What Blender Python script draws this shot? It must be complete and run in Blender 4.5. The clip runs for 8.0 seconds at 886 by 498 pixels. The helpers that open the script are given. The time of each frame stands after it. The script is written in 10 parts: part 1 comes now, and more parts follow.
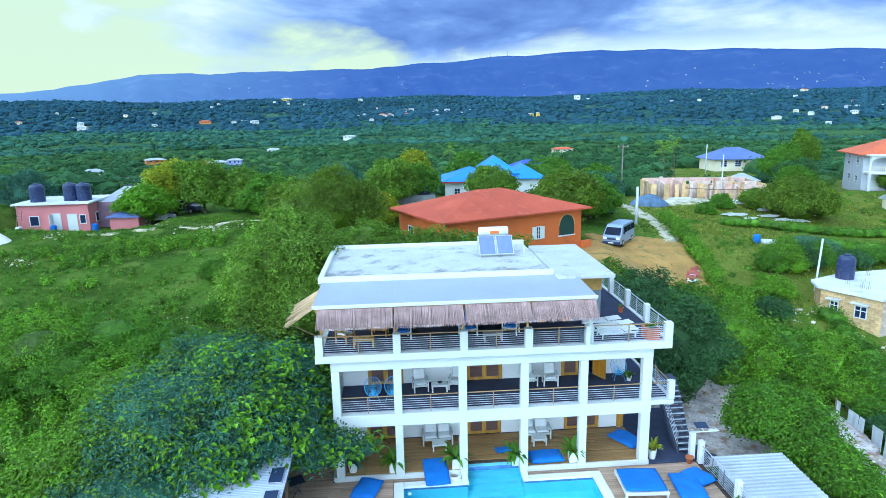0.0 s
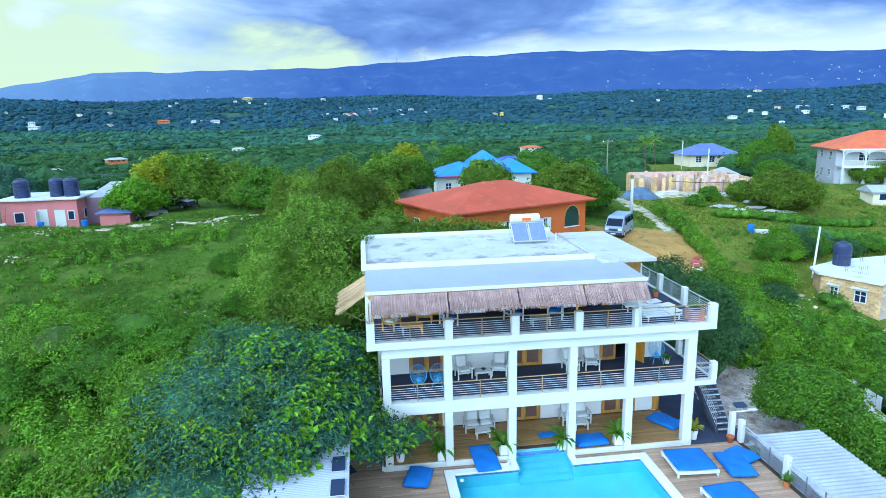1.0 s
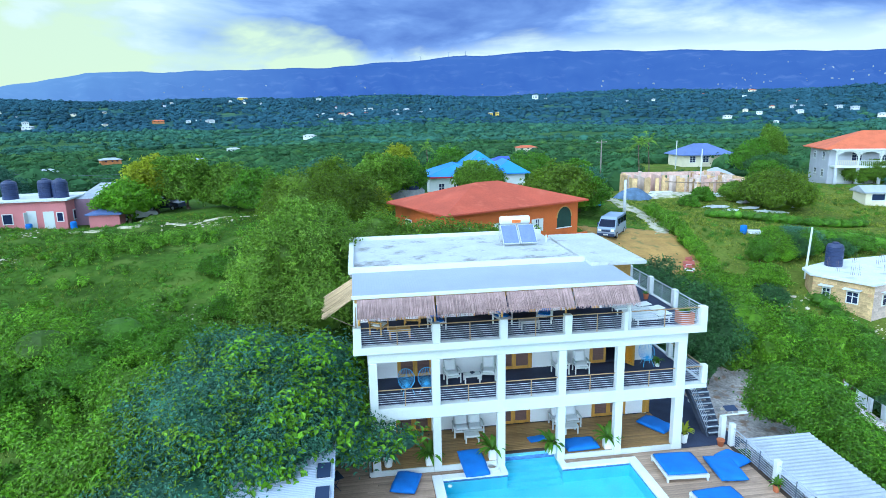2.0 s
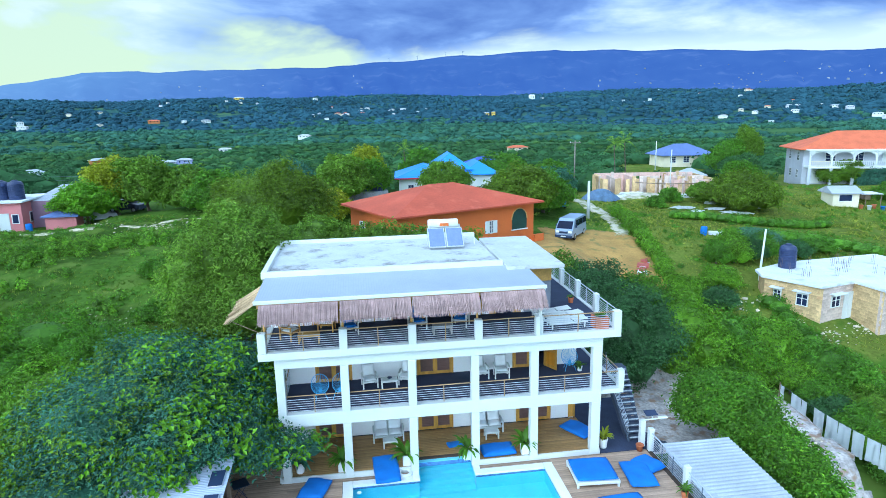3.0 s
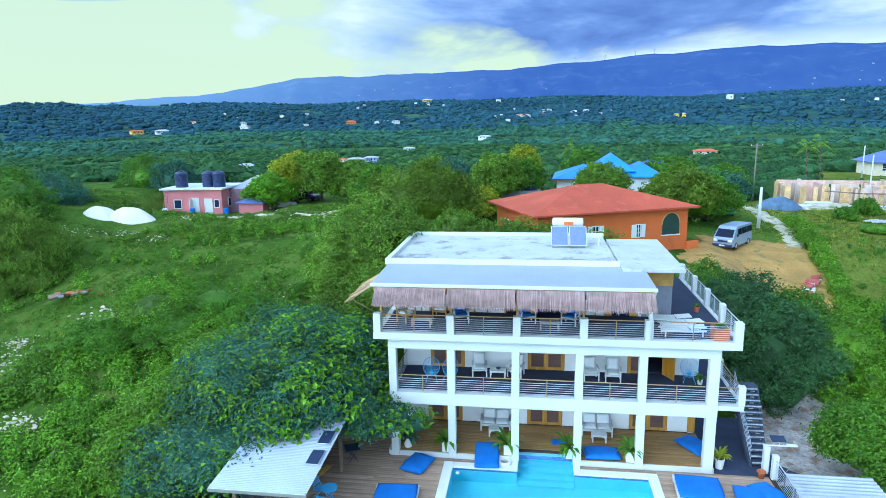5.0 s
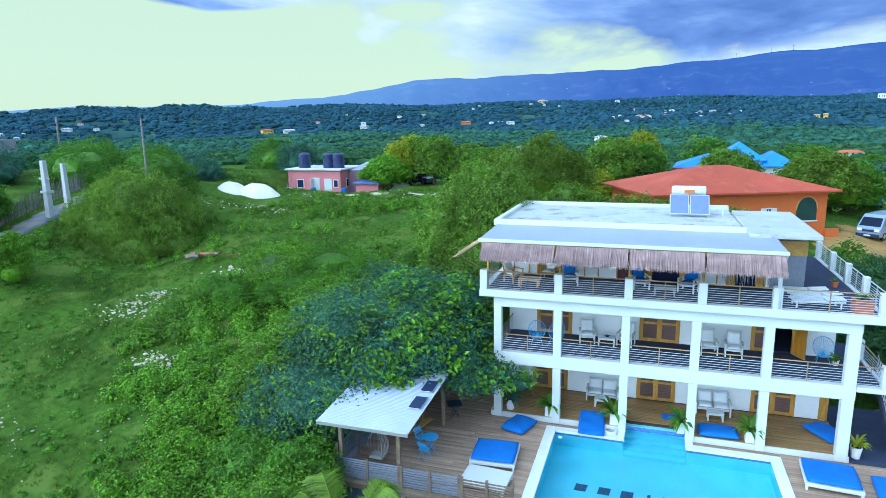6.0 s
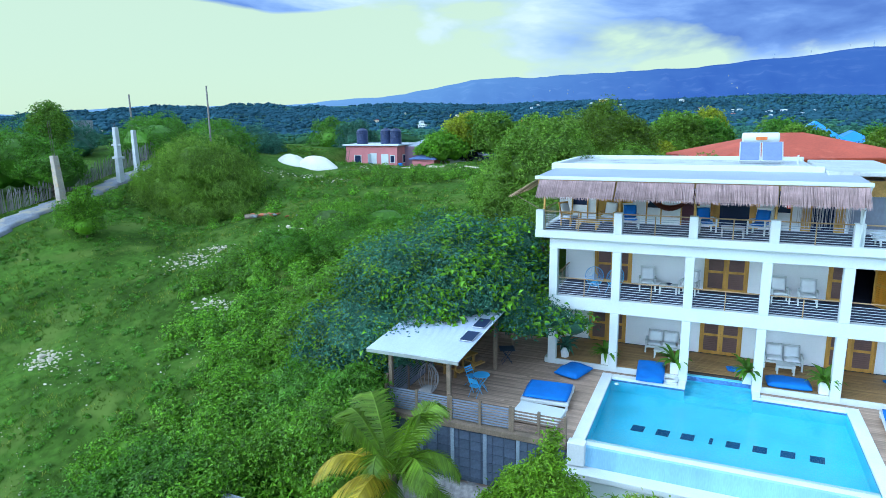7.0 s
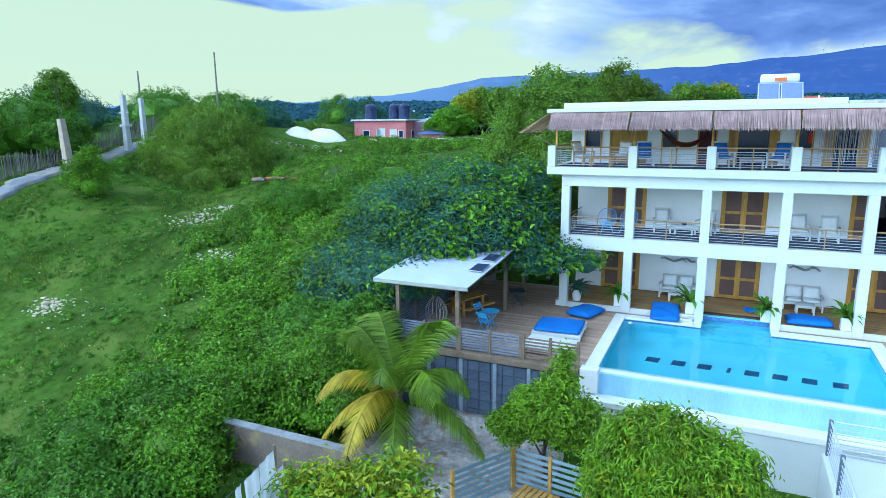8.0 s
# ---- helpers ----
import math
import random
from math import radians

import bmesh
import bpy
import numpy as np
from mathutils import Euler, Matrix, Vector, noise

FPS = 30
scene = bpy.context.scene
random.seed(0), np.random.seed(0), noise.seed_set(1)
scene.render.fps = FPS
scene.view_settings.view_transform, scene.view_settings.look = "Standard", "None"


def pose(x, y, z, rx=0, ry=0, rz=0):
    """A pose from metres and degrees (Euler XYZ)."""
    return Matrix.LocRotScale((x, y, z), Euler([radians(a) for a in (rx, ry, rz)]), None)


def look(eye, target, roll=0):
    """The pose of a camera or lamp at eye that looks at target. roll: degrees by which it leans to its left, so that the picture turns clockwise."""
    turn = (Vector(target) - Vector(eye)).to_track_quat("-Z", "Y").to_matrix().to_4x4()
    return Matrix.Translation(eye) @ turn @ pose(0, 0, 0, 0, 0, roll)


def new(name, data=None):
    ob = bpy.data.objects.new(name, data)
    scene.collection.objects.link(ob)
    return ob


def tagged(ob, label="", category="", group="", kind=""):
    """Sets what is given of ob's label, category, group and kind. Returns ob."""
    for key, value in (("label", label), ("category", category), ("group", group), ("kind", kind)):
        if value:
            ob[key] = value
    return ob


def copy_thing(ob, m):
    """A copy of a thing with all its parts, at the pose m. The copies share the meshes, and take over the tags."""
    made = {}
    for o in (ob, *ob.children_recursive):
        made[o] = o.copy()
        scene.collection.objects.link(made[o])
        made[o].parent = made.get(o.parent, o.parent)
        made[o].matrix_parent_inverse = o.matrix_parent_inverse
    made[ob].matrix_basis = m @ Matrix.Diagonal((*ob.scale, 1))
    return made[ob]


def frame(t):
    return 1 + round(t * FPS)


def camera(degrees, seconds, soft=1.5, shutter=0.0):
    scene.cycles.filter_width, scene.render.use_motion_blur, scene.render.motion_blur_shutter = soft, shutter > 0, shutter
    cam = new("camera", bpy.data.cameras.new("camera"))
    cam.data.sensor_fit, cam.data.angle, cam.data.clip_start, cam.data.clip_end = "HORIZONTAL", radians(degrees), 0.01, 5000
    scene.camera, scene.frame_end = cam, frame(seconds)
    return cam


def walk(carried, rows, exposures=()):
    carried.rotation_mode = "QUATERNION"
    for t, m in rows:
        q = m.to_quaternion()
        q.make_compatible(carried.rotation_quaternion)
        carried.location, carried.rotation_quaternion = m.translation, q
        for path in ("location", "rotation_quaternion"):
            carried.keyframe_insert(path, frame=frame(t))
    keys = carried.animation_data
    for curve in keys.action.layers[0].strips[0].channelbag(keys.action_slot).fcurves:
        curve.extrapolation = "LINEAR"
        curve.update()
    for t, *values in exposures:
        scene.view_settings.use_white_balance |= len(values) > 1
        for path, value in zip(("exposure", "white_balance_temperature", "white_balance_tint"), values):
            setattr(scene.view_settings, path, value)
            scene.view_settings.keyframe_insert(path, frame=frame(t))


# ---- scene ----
cam = camera(70.9, 8.0, soft=0.85)
METRES, EYE, TILT, LEAN, TURN = 19.2, 16.16, 0.0, 0.0, -4.0
ROWS = [
    (0.0, 0.0, 0.0, 0.0, -0.23, -12.09, 1.08),
    (0.2, -0.0575, -0.0035, -0.0025, -0.83, -12.08, 1.075),
    (0.5, -0.1331, 0.0007, -0.0125, -1.55, -12.1, 1.05),
    (0.7, -0.1750, 0.0010, -0.0235, -2.25, -12.12, 1.04),
    (1.0, -0.1968, 0.0102, -0.033, -3.57, -12.16, 1.04),
    (1.2, -0.2060, 0.0115, -0.0340, -3.87, -12.16, 1.035),
    (2.3, -0.1400, 0.0295, -0.0278, -4.01, -12.21, 1.073),
    (2.5, -0.1037, 0.0318, -0.0285, -4.09, -12.22, 1.08),
    (3.0, 0.0255, 0.025, -0.0249, -4.16, -12.22, 1.1),
    (3.5, 0.1184, 0.0144, -0.0219, -4.22, -12.23, 1.11),
    (3.8, 0.1470, 0.0095, -0.0240, -1.85, -12.11, 1.095),
    (4.0, 0.1544, 0.0052, -0.0231, 1.27, -12.07, 1.08),
    (4.2, 0.1615, 0.0020, -0.0265, 4.03, -11.92, 1.067),
    (4.5, 0.1681, -0.0042, -0.026, 9.58, -11.86, 1.05),
    (4.7, 0.1720, -0.0085, -0.0265, 11.04, -11.84, 1.04),
    (5.8, 0.1750, -0.0260, -0.1120, 19.06, -11.49, 0.92),
    (6.0, 0.1771, -0.0268, -0.1397, 22.46, -11.5, 0.9),
    (6.2, 0.1788, -0.0290, -0.1680, 24.56, -11.46, 0.86),
    (6.5, 0.1784, -0.0304, -0.2131, 26.4, -11.41, 0.79),
    (7.0, 0.1779, -0.0293, -0.2842, 27.66, -11.44, 0.72),
    (7.5, 0.1749, -0.0277, -0.3571, 28.15, -11.45, 0.63),
    (8.0, 0.1722, -0.0262, -0.427, 28.45, -11.55, 0.56),
]
walk(cam, [(t, pose(0, 0, EYE, TILT, LEAN, TURN) @ pose(METRES * x, METRES * y, METRES * z, 90 + pitch, roll, yaw)) for t, x, y, z, yaw, pitch, roll in ROWS],
     exposures=[(0.0, 0.19, 5410, 3), (4.5, 0.17, 5390, 3), (6.0, 0.12, 5300, 4), (8.0, 0.10, 5270, 4)])

# ---- sky and light ----
SUN_BEARING, SUN_HEIGHT = -138.0, 38.0     # degrees clockwise from +y, and above the horizon
world = bpy.data.worlds.new("sky")
scene.world = world
world.use_nodes = True
wn, wl = world.node_tree.nodes, world.node_tree.links
wn.clear()


def wnode(kind, **kw):
    n = wn.new(kind)
    for k, v in kw.items():
        n.inputs[k].default_value = v
    return n


def wmath(op, a, b=None):
    n = wn.new("ShaderNodeMath")
    n.operation = op
    for i, v in enumerate((a, b)):
        if v is None:
            continue
        if isinstance(v, (int, float)):
            n.inputs[i].default_value = v
        else:
            wl.new(v, n.inputs[i])
    return n.outputs[0]


def wramp(fac, *stops):
    n = wn.new("ShaderNodeValToRGB")
    el = n.color_ramp.elements
    el[0].position, el[0].color = stops[0][0], (*stops[0][1], 1)
    el[1].position, el[1].color = stops[-1][0], (*stops[-1][1], 1)
    for p, c in stops[1:-1]:
        e = el.new(p)
        e.color = (*c, 1)
    wl.new(fac, n.inputs[0])
    return n.outputs[0]


def wmix(fac, a, b):
    n = wn.new("ShaderNodeMix")
    n.data_type = "RGBA"
    for sock, v in ((n.inputs[0], fac), (n.inputs[6], a), (n.inputs[7], b)):
        if isinstance(v, tuple):
            sock.default_value = (*v, 1)
        elif isinstance(v, (int, float)):
            sock.default_value = v
        else:
            wl.new(v, sock)
    return n.outputs[2]


sky = wn.new("ShaderNodeTexSky")
sky.sky_type, sky.sun_disc = "NISHITA", False
sky.sun_elevation, sky.sun_rotation = radians(SUN_HEIGHT), radians(SUN_BEARING)
wco = wn.new("ShaderNodeTexCoord")
wsep = wn.new("ShaderNodeSeparateXYZ")
wl.new(wco.outputs["Generated"], wsep.inputs[0])
WX, WY, WZ = wsep.outputs
# how far round to the bright west the sky lies: 1 in the west, 0 in the east
west = wmath("ADD", wmath("MULTIPLY", wmath("ADD", wmath("MULTIPLY", WX, -0.94), wmath("MULTIPLY", WY, -0.34)), 0.5), 0.5)
wmap = wn.new("ShaderNodeMapping")
wmap.inputs["Scale"].default_value = (1.6, 1.6, 4.6)
wmap.inputs["Location"].default_value = (0.57, 0.2, 0.5)
wl.new(wco.outputs["Generated"], wmap.inputs[0])
cl1 = wnode("ShaderNodeTexNoise", Scale=1.6, Detail=5.0, Roughness=0.5, Distortion=0.2)
wl.new(wmap.outputs[0], cl1.inputs["Vector"])
cl2 = wnode("ShaderNodeTexNoise", Scale=2.8, Detail=7.0, Roughness=0.55, Distortion=0.3)
wl.new(wmap.outputs[0], cl2.inputs["Vector"])
body = wmath("ADD", wmath("MULTIPLY", cl1.outputs[0], 0.65), wmath("MULTIPLY", cl2.outputs[0], 0.35))
# the cloud deck opens towards the bright west and thins out low over the hills
cover = wmath("SUBTRACT", wmath("ADD", body, wmath("MULTIPLY", WZ, 1.8)), wmath("ADD", wmath("MULTIPLY", west, 1.0), -0.10))


def spot(cx, wx, cz, wz):
    """1 at a place in the northern sky, falling to 0 round it: cx is the sine of its bearing, cz that of its height."""
    u = wmath("POWER", wmath("ABSOLUTE", wmath("DIVIDE", wmath("SUBTRACT", WX, cx), wx)), 2.0)
    v = wmath("POWER", wmath("ABSOLUTE", wmath("DIVIDE", wmath("SUBTRACT", WZ, cz), wz)), 2.0)
    return wmath("MAXIMUM", wmath("SUBTRACT", 1.0, wmath("ADD", u, v)), 0.0)


# a wisp high in the west, the dark belly of the deck over the ridge, and the clear strip under its eastern edge
wisp = spot(-0.62, 0.13, 0.185, 0.032)
cover = wmath("ADD", cover, wmath("MULTIPLY", wisp, 0.35))
belly = wmath("MULTIPLY", spot(0.06, 0.36, 0.142, 0.085), wramp(cl1.outputs[0], (0.36, (1, 1, 1)), (0.60, (0.45, 0.45, 0.45))))
shelf = spot(0.62, 0.52, 0.185, 0.06)
ragged = wmath("MULTIPLY", wmath("SUBTRACT", cl2.outputs[0], 0.5), 0.11)
lean = wmath("MULTIPLY", wmath("MAXIMUM", wmath("SUBTRACT", 0.25, WX), 0.0), 0.075)
strip = wramp(wmath("ADD", wmath("ADD", WZ, lean), ragged), (0.088, (1, 1, 1)), (0.112, (0, 0, 0)))
east = wramp(WX, (0.02, (0, 0, 0)), (0.10, (1, 1, 1)))
strip = wmath("MULTIPLY", strip, east)
tone = wmath("SUBTRACT", cl2.outputs[0], wmath("ADD", wmath("MULTIPLY", belly, 0.23), wmath("MULTIPLY", shelf, 0.08)))
dense = wramp(cover, (0.345, (0, 0, 0)), (0.43, (1, 1, 1)))
cloud = wramp(tone, (0.26, (0.135, 0.225, 0.53)), (0.37, (0.20, 0.315, 0.64)), (0.46, (0.33, 0.47, 0.78)), (0.54, (0.52, 0.65, 0.86)), (0.64, (0.80, 0.88, 0.93)))
open_sky = wmix(0.985, sky.outputs[0], (0.67, 0.76, 0.50))
overcast = wmix(dense, open_sky, wmix(strip, cloud, (0.78, 0.88, 0.80)))
# an overcast sky is brightest overhead
high = wramp(WZ, (0.20, (0, 0, 0)), (0.75, (1, 1, 1)))
overcast = wmix(high, overcast, (0.80, 1.01, 1.24))
# and brighter round the veiled sun, behind the viewer
sb0 = radians(SUN_BEARING)
toward = wmath("ADD", wmath("MULTIPLY", WX, math.sin(sb0)), wmath("MULTIPLY", WY, math.cos(sb0)))
glow = wramp(toward, (0.20, (0, 0, 0)), (0.97, (1, 1, 1)))
veil = wn.new("ShaderNodeMix")
veil.data_type, veil.blend_type = "RGBA", "ADD"
veil.inputs[0].default_value = 1.0
wl.new(overcast, veil.inputs[6])
wl.new(wmix(glow, (0.0, 0.0, 0.0), (3.15, 3.6, 4.0)), veil.inputs[7])
overcast = veil.outputs[2]
bg = wn.new("ShaderNodeBackground")
bg.inputs["Strength"].default_value = 1.0
wl.new(overcast, bg.inputs["Color"])
wout = wn.new("ShaderNodeOutputWorld")
wl.new(bg.outputs[0], wout.inputs[0])

sun = new("sun", bpy.data.lights.new("sun", "SUN"))
sun.data.energy, sun.data.angle, sun.data.color = 0.45, radians(20), (1.0, 0.97, 0.88)
sb, sh = radians(SUN_BEARING), radians(SUN_HEIGHT)
sun_dir = Vector((math.sin(sb) * math.cos(sh), math.cos(sb) * math.cos(sh), math.sin(sh)))
sun.matrix_world = look(sun_dir * 60 + Vector((0, 30, 0)), (0, 30, 0))

# ---- materials ----
def mat(name, rgb, rough=0.7, metal=0.0, var=0.22, scale=0.8, fine=14.0, bump=0.15, bdist=0.03, per="", pervar=0.25, leaf=0.0, spec=0.4, second=None, amount=0.5, stretch=(1, 1, 1)):
    """Principled colour with a coarse and a fine variation, fine relief, and per-piece variation. second: a stain colour that comes in patches."""
    m = bpy.data.materials.new(name)
    m.use_nodes = True
    nt = m.node_tree
    n, l = nt.nodes, nt.links
    p = n["Principled BSDF"]
    p.inputs["Roughness"].default_value, p.inputs["Metallic"].default_value = rough, metal
    p.inputs["Specular IOR Level"].default_value = spec
    tc = n.new("ShaderNodeTexCoord")
    mp = n.new("ShaderNodeMapping")
    mp.inputs["Scale"].default_value = stretch
    l.new(tc.outputs["Object"], mp.inputs[0])

    def noise_tex(s, d):
        t = n.new("ShaderNodeTexNoise")
        t.inputs["Scale"].default_value, t.inputs["Detail"].default_value = s, d
        l.new(mp.outputs[0], t.inputs["Vector"])
        return t.outputs[0]

    def mix(kind, f, a, b):
        x = n.new("ShaderNodeMix")
        x.data_type, x.blend_type = "RGBA", kind
        for sock, v in ((x.inputs[0], f), (x.inputs[6], a), (x.inputs[7], b)):
            if isinstance(v, tuple):
                sock.default_value = (*v[:3], 1)
            elif isinstance(v, (int, float)):
                sock.default_value = v
            else:
                l.new(v, sock)
        return x.outputs[2]

    def spread(v, lo, hi):
        x = n.new("ShaderNodeMapRange")
        x.inputs["From Min"].default_value, x.inputs["From Max"].default_value = 0.3, 0.7
        x.inputs["To Min"].default_value, x.inputs["To Max"].default_value = lo, hi
        l.new(v, x.inputs[0])
        return x.outputs[0]

    coarse, grain = noise_tex(scale, 3), noise_tex(fine, 4)
    c = mix("MULTIPLY", 1.0, tuple(rgb), spread(coarse, 1 - var, 1 + var * 0.6))
    c = mix("MULTIPLY", 1.0, c, spread(grain, 1 - var * 0.7, 1 + var * 0.5))
    if second is not None:
        r = n.new("ShaderNodeMapRange")
        r.inputs["From Min"].default_value, r.inputs["From Max"].default_value = 0.62 - amount * 0.25, 0.72 - amount * 0.2
        l.new(noise_tex(scale * 1.7, 7), r.inputs[0])
        c = mix("MIX", r.outputs[0], c, tuple(second))
    if per:
        if per == "object":
            src = n.new("ShaderNodeObjectInfo").outputs["Random"]
        else:
            src = n.new("ShaderNodeNewGeometry").outputs["Random Per Island"]
        x = n.new("ShaderNodeMapRange")
        x.inputs["To Min"].default_value, x.inputs["To Max"].default_value = 1 - pervar, 1 + pervar
        l.new(src, x.inputs[0])
        c = mix("MULTIPLY", 1.0, c, x.outputs[0])
    l.new(c, p.inputs["Base Color"])
    if bump > 0:
        b = n.new("ShaderNodeBump")
        b.inputs["Strength"].default_value, b.inputs["Distance"].default_value = bump, bdist
        l.new(grain, b.inputs["Height"])
        l.new(b.outputs[0], p.inputs["Normal"])
    if leaf > 0:
        t = n.new("ShaderNodeBsdfTranslucent")
        l.new(c, t.inputs[0])
        ms = n.new("ShaderNodeMixShader")
        ms.inputs[0].default_value = leaf
        out = n["Material Output"]
        l.new(p.outputs[0], ms.inputs[1])
        l.new(t.outputs[0], ms.inputs[2])
        l.new(ms.outputs[0], out.inputs[0])
    return m


WHITE = mat("white_paint", (0.63, 0.66, 0.655), 0.55, var=0.06, scale=0.5, fine=20, bump=0.05)
PLASTER = mat("wall_plaster", (0.87, 0.88, 0.89), 0.6, var=0.06, scale=0.6, fine=25, bump=0.06)
ROOF_WHITE = mat("white_roof_coating", (0.48, 0.50, 0.51), 0.6, var=0.12, scale=0.9, fine=9, second=(0.30, 0.30, 0.30), amount=0.05)
ROOF_GREY = mat("grey_sheet_roof", (0.36, 0.4, 0.46), 0.45, 0.2, var=0.08, scale=0.6)
TIN = mat("zinc_sheet", (0.46, 0.49, 0.55), 0.4, 0.35, var=0.14, scale=0.5, second=(0.36, 0.38, 0.42), amount=0.2)
RAIL = mat("rail_paint", (0.46, 0.50, 0.58), 0.35, 0.1, var=0.05)
RAIL_DARK = mat("rail_post_grey", (0.12, 0.15, 0.19), 0.45, 0.3, var=0.1)
HANDRAIL = mat("handrail_wood", (0.36, 0.24, 0.12), 0.5, var=0.2, fine=30)
FLOOR_DARK = mat("dark_floor_tile", (0.04, 0.05, 0.092), 0.8, var=0.2, scale=1.2, spec=0.2)
DOOR = mat("door_timber", (0.56, 0.3, 0.055), 0.45, var=0.25, scale=2, fine=25, stretch=(3, 3, 0.6))
MUSTARD = mat("mustard_varnish", (0.42, 0.235, 0.012), 0.4, var=0.2, scale=2, fine=25, stretch=(3, 3, 0.6))
LIT_DOOR = mat("lit_door_orange", (0.62, 0.27, 0.02), 0.4, var=0.2, scale=2, fine=25, stretch=(3, 3, 0.6))
DOOR_DARK = mat("door_louvre", (0.17, 0.1, 0.09), 0.55, var=0.25, fine=30)
GLASS_DARK = mat("dark_glass", (0.02, 0.03, 0.075), 0.12, var=0.1, bump=0, spec=0.3)
TIMBER = mat("old_timber", (0.23, 0.17, 0.12), 0.75, var=0.3, scale=2, fine=20, bump=0.25)
TIMBER_WARM = mat("warm_timber", (0.54, 0.31, 0.08), 0.6, var=0.28, scale=2, fine=18)
PLANK = mat("deck_plank", (0.41, 0.285, 0.205), 0.7, var=0.25, scale=1.2, fine=16, per="object", pervar=0.26, bump=0.2, stretch=(0.35, 2, 1))
PLANK_IN = mat("terrace_plank", (0.33, 0.195, 0.075), 0.6, var=0.25, scale=1.2, fine=16, per="object", pervar=0.18, bump=0.15, stretch=(0.35, 2, 1))
PLANK_BASE = mat("deck_joist", (0.07, 0.05, 0.04), 0.9)
REED = mat("reed", (0.41, 0.285, 0.275), 0.85, var=0.25, scale=2.5, fine=30, per="island", pervar=0.24, bump=0.1)
CONCRETE = mat("raw_concrete", (0.30, 0.31, 0.33), 0.85, var=0.25, scale=0.9, fine=12, bump=0.25, second=(0.18, 0.18, 0.20), amount=0.25)
BLOCKWALL = mat("block_wall", (0.1, 0.13, 0.195), 0.85, var=0.25, scale=0.9, fine=12, bump=0.3, per="object", pervar=0.12)
COPING = mat("pool_coping", (0.78, 0.79, 0.78), 0.6, var=0.08, fine=18)
POOL_TILE = mat("pool_lining", (0.27, 0.74, 0.90), 0.4, var=0.08, scale=0.8, fine=10, bump=0.03)
POOL_STEP = mat("pool_step", (0.27, 0.74, 0.90), 0.4, var=0.06)
MOSAIC = mat("pool_mosaic", (0.12, 0.25, 0.58), 0.3, var=0.5, scale=8, fine=40)
PAINT_NAVY = mat("navy_paint", (0.03, 0.09, 0.20), 0.5, var=0.2)
BLUE_CLOTH = mat("blue_cloth", (0.025, 0.16, 0.56), 0.8, var=0.14, scale=2, fine=40, bump=0.1)
BLUE_PAINT = mat("sky_blue_paint", (0.10, 0.42, 0.78), 0.4, var=0.08)
NAVY = mat("navy_metal", (0.03, 0.05, 0.11), 0.4, 0.3, var=0.1)
WHITE_CLOTH = mat("white_cloth", (0.78, 0.80, 0.82), 0.9, var=0.06, scale=2, fine=30)
SHEET = mat("bed_linen", (0.82, 0.84, 0.86), 0.9, var=0.05, scale=2, fine=30, leaf=0.5)
WICKER = mat("wicker", (0.35, 0.33, 0.33), 0.7, var=0.2, fine=40)
POT_WHITE = mat("pot_white", (0.75, 0.76, 0.76), 0.5, var=0.06)
TERRACOTTA = mat("terracotta", (0.45, 0.14, 0.06), 0.8, var=0.15)
SOIL = mat("soil", (0.05, 0.035, 0.025), 0.95)
PANEL = mat("solar_glass", (0.18, 0.23, 0.42), 0.15, 0.1, var=0.1, scale=3, bump=0)
ALU = mat("aluminium", (0.6, 0.62, 0.64), 0.35, 0.7, var=0.06)
TANK_BLACK = mat("black_tank", (0.028, 0.042, 0.11), 0.4, var=0.15)
RED = mat("red_enamel", (0.6, 0.03, 0.02), 0.4)
ORANGE_WALL = mat("orange_render", (0.56, 0.135, 0.030), 0.75, var=0.10, scale=0.4, fine=8, second=(0.44, 0.11, 0.03), amount=0.2)
ORANGE_ROOF = mat("red_roof_felt", (0.46, 0.082, 0.040), 0.75, var=0.18, scale=0.35, fine=7, second=(0.50, 0.105, 0.055), amount=0.18)
TILE_ROOF = mat("orange_roof_tile", (0.56, 0.13, 0.055), 0.75, var=0.16, scale=0.8, fine=6)
BLUE_ROOF = mat("blue_sheet_roof", (0.045, 0.24, 0.78), 0.4, var=0.10, scale=0.5)
SLATE_ROOF = mat("slate_blue_roof", (0.11, 0.16, 0.36), 0.6, var=0.14, scale=0.5)
PINK_WALL = mat("pink_render", (0.56, 0.20, 0.21), 0.8, var=0.12, scale=0.6)
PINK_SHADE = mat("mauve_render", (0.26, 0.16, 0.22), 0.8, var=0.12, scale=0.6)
CREAM = mat("cream_render", (0.66, 0.60, 0.45), 0.8, var=0.1, scale=0.6)
LILAC_WHITE = mat("pale_render", (0.46, 0.48, 0.55), 0.7, var=0.10, scale=0.6)
BLOCK_TAN = mat("sandy_block", (0.58, 0.41, 0.21), 0.9, var=0.25, scale=1.0, fine=8, per="object", pervar=0.22, bump=0.3, second=(0.42, 0.24, 0.13), amount=0.30)
BLOCK_PALE = mat("pale_block", (0.6, 0.48, 0.42), 0.9, var=0.2, scale=1.2, fine=8, per="object", pervar=0.16, bump=0.3)
BLOCK_PINK = mat("pinkish_block", (0.62, 0.42, 0.36), 0.9, var=0.22, scale=1.2, fine=8, per="object", pervar=0.18, bump=0.3)
SLAB_PALE = mat("pale_slab", (0.64, 0.67, 0.72), 0.8, var=0.12, scale=0.5, fine=6, second=(0.45, 0.47, 0.5), amount=0.15)
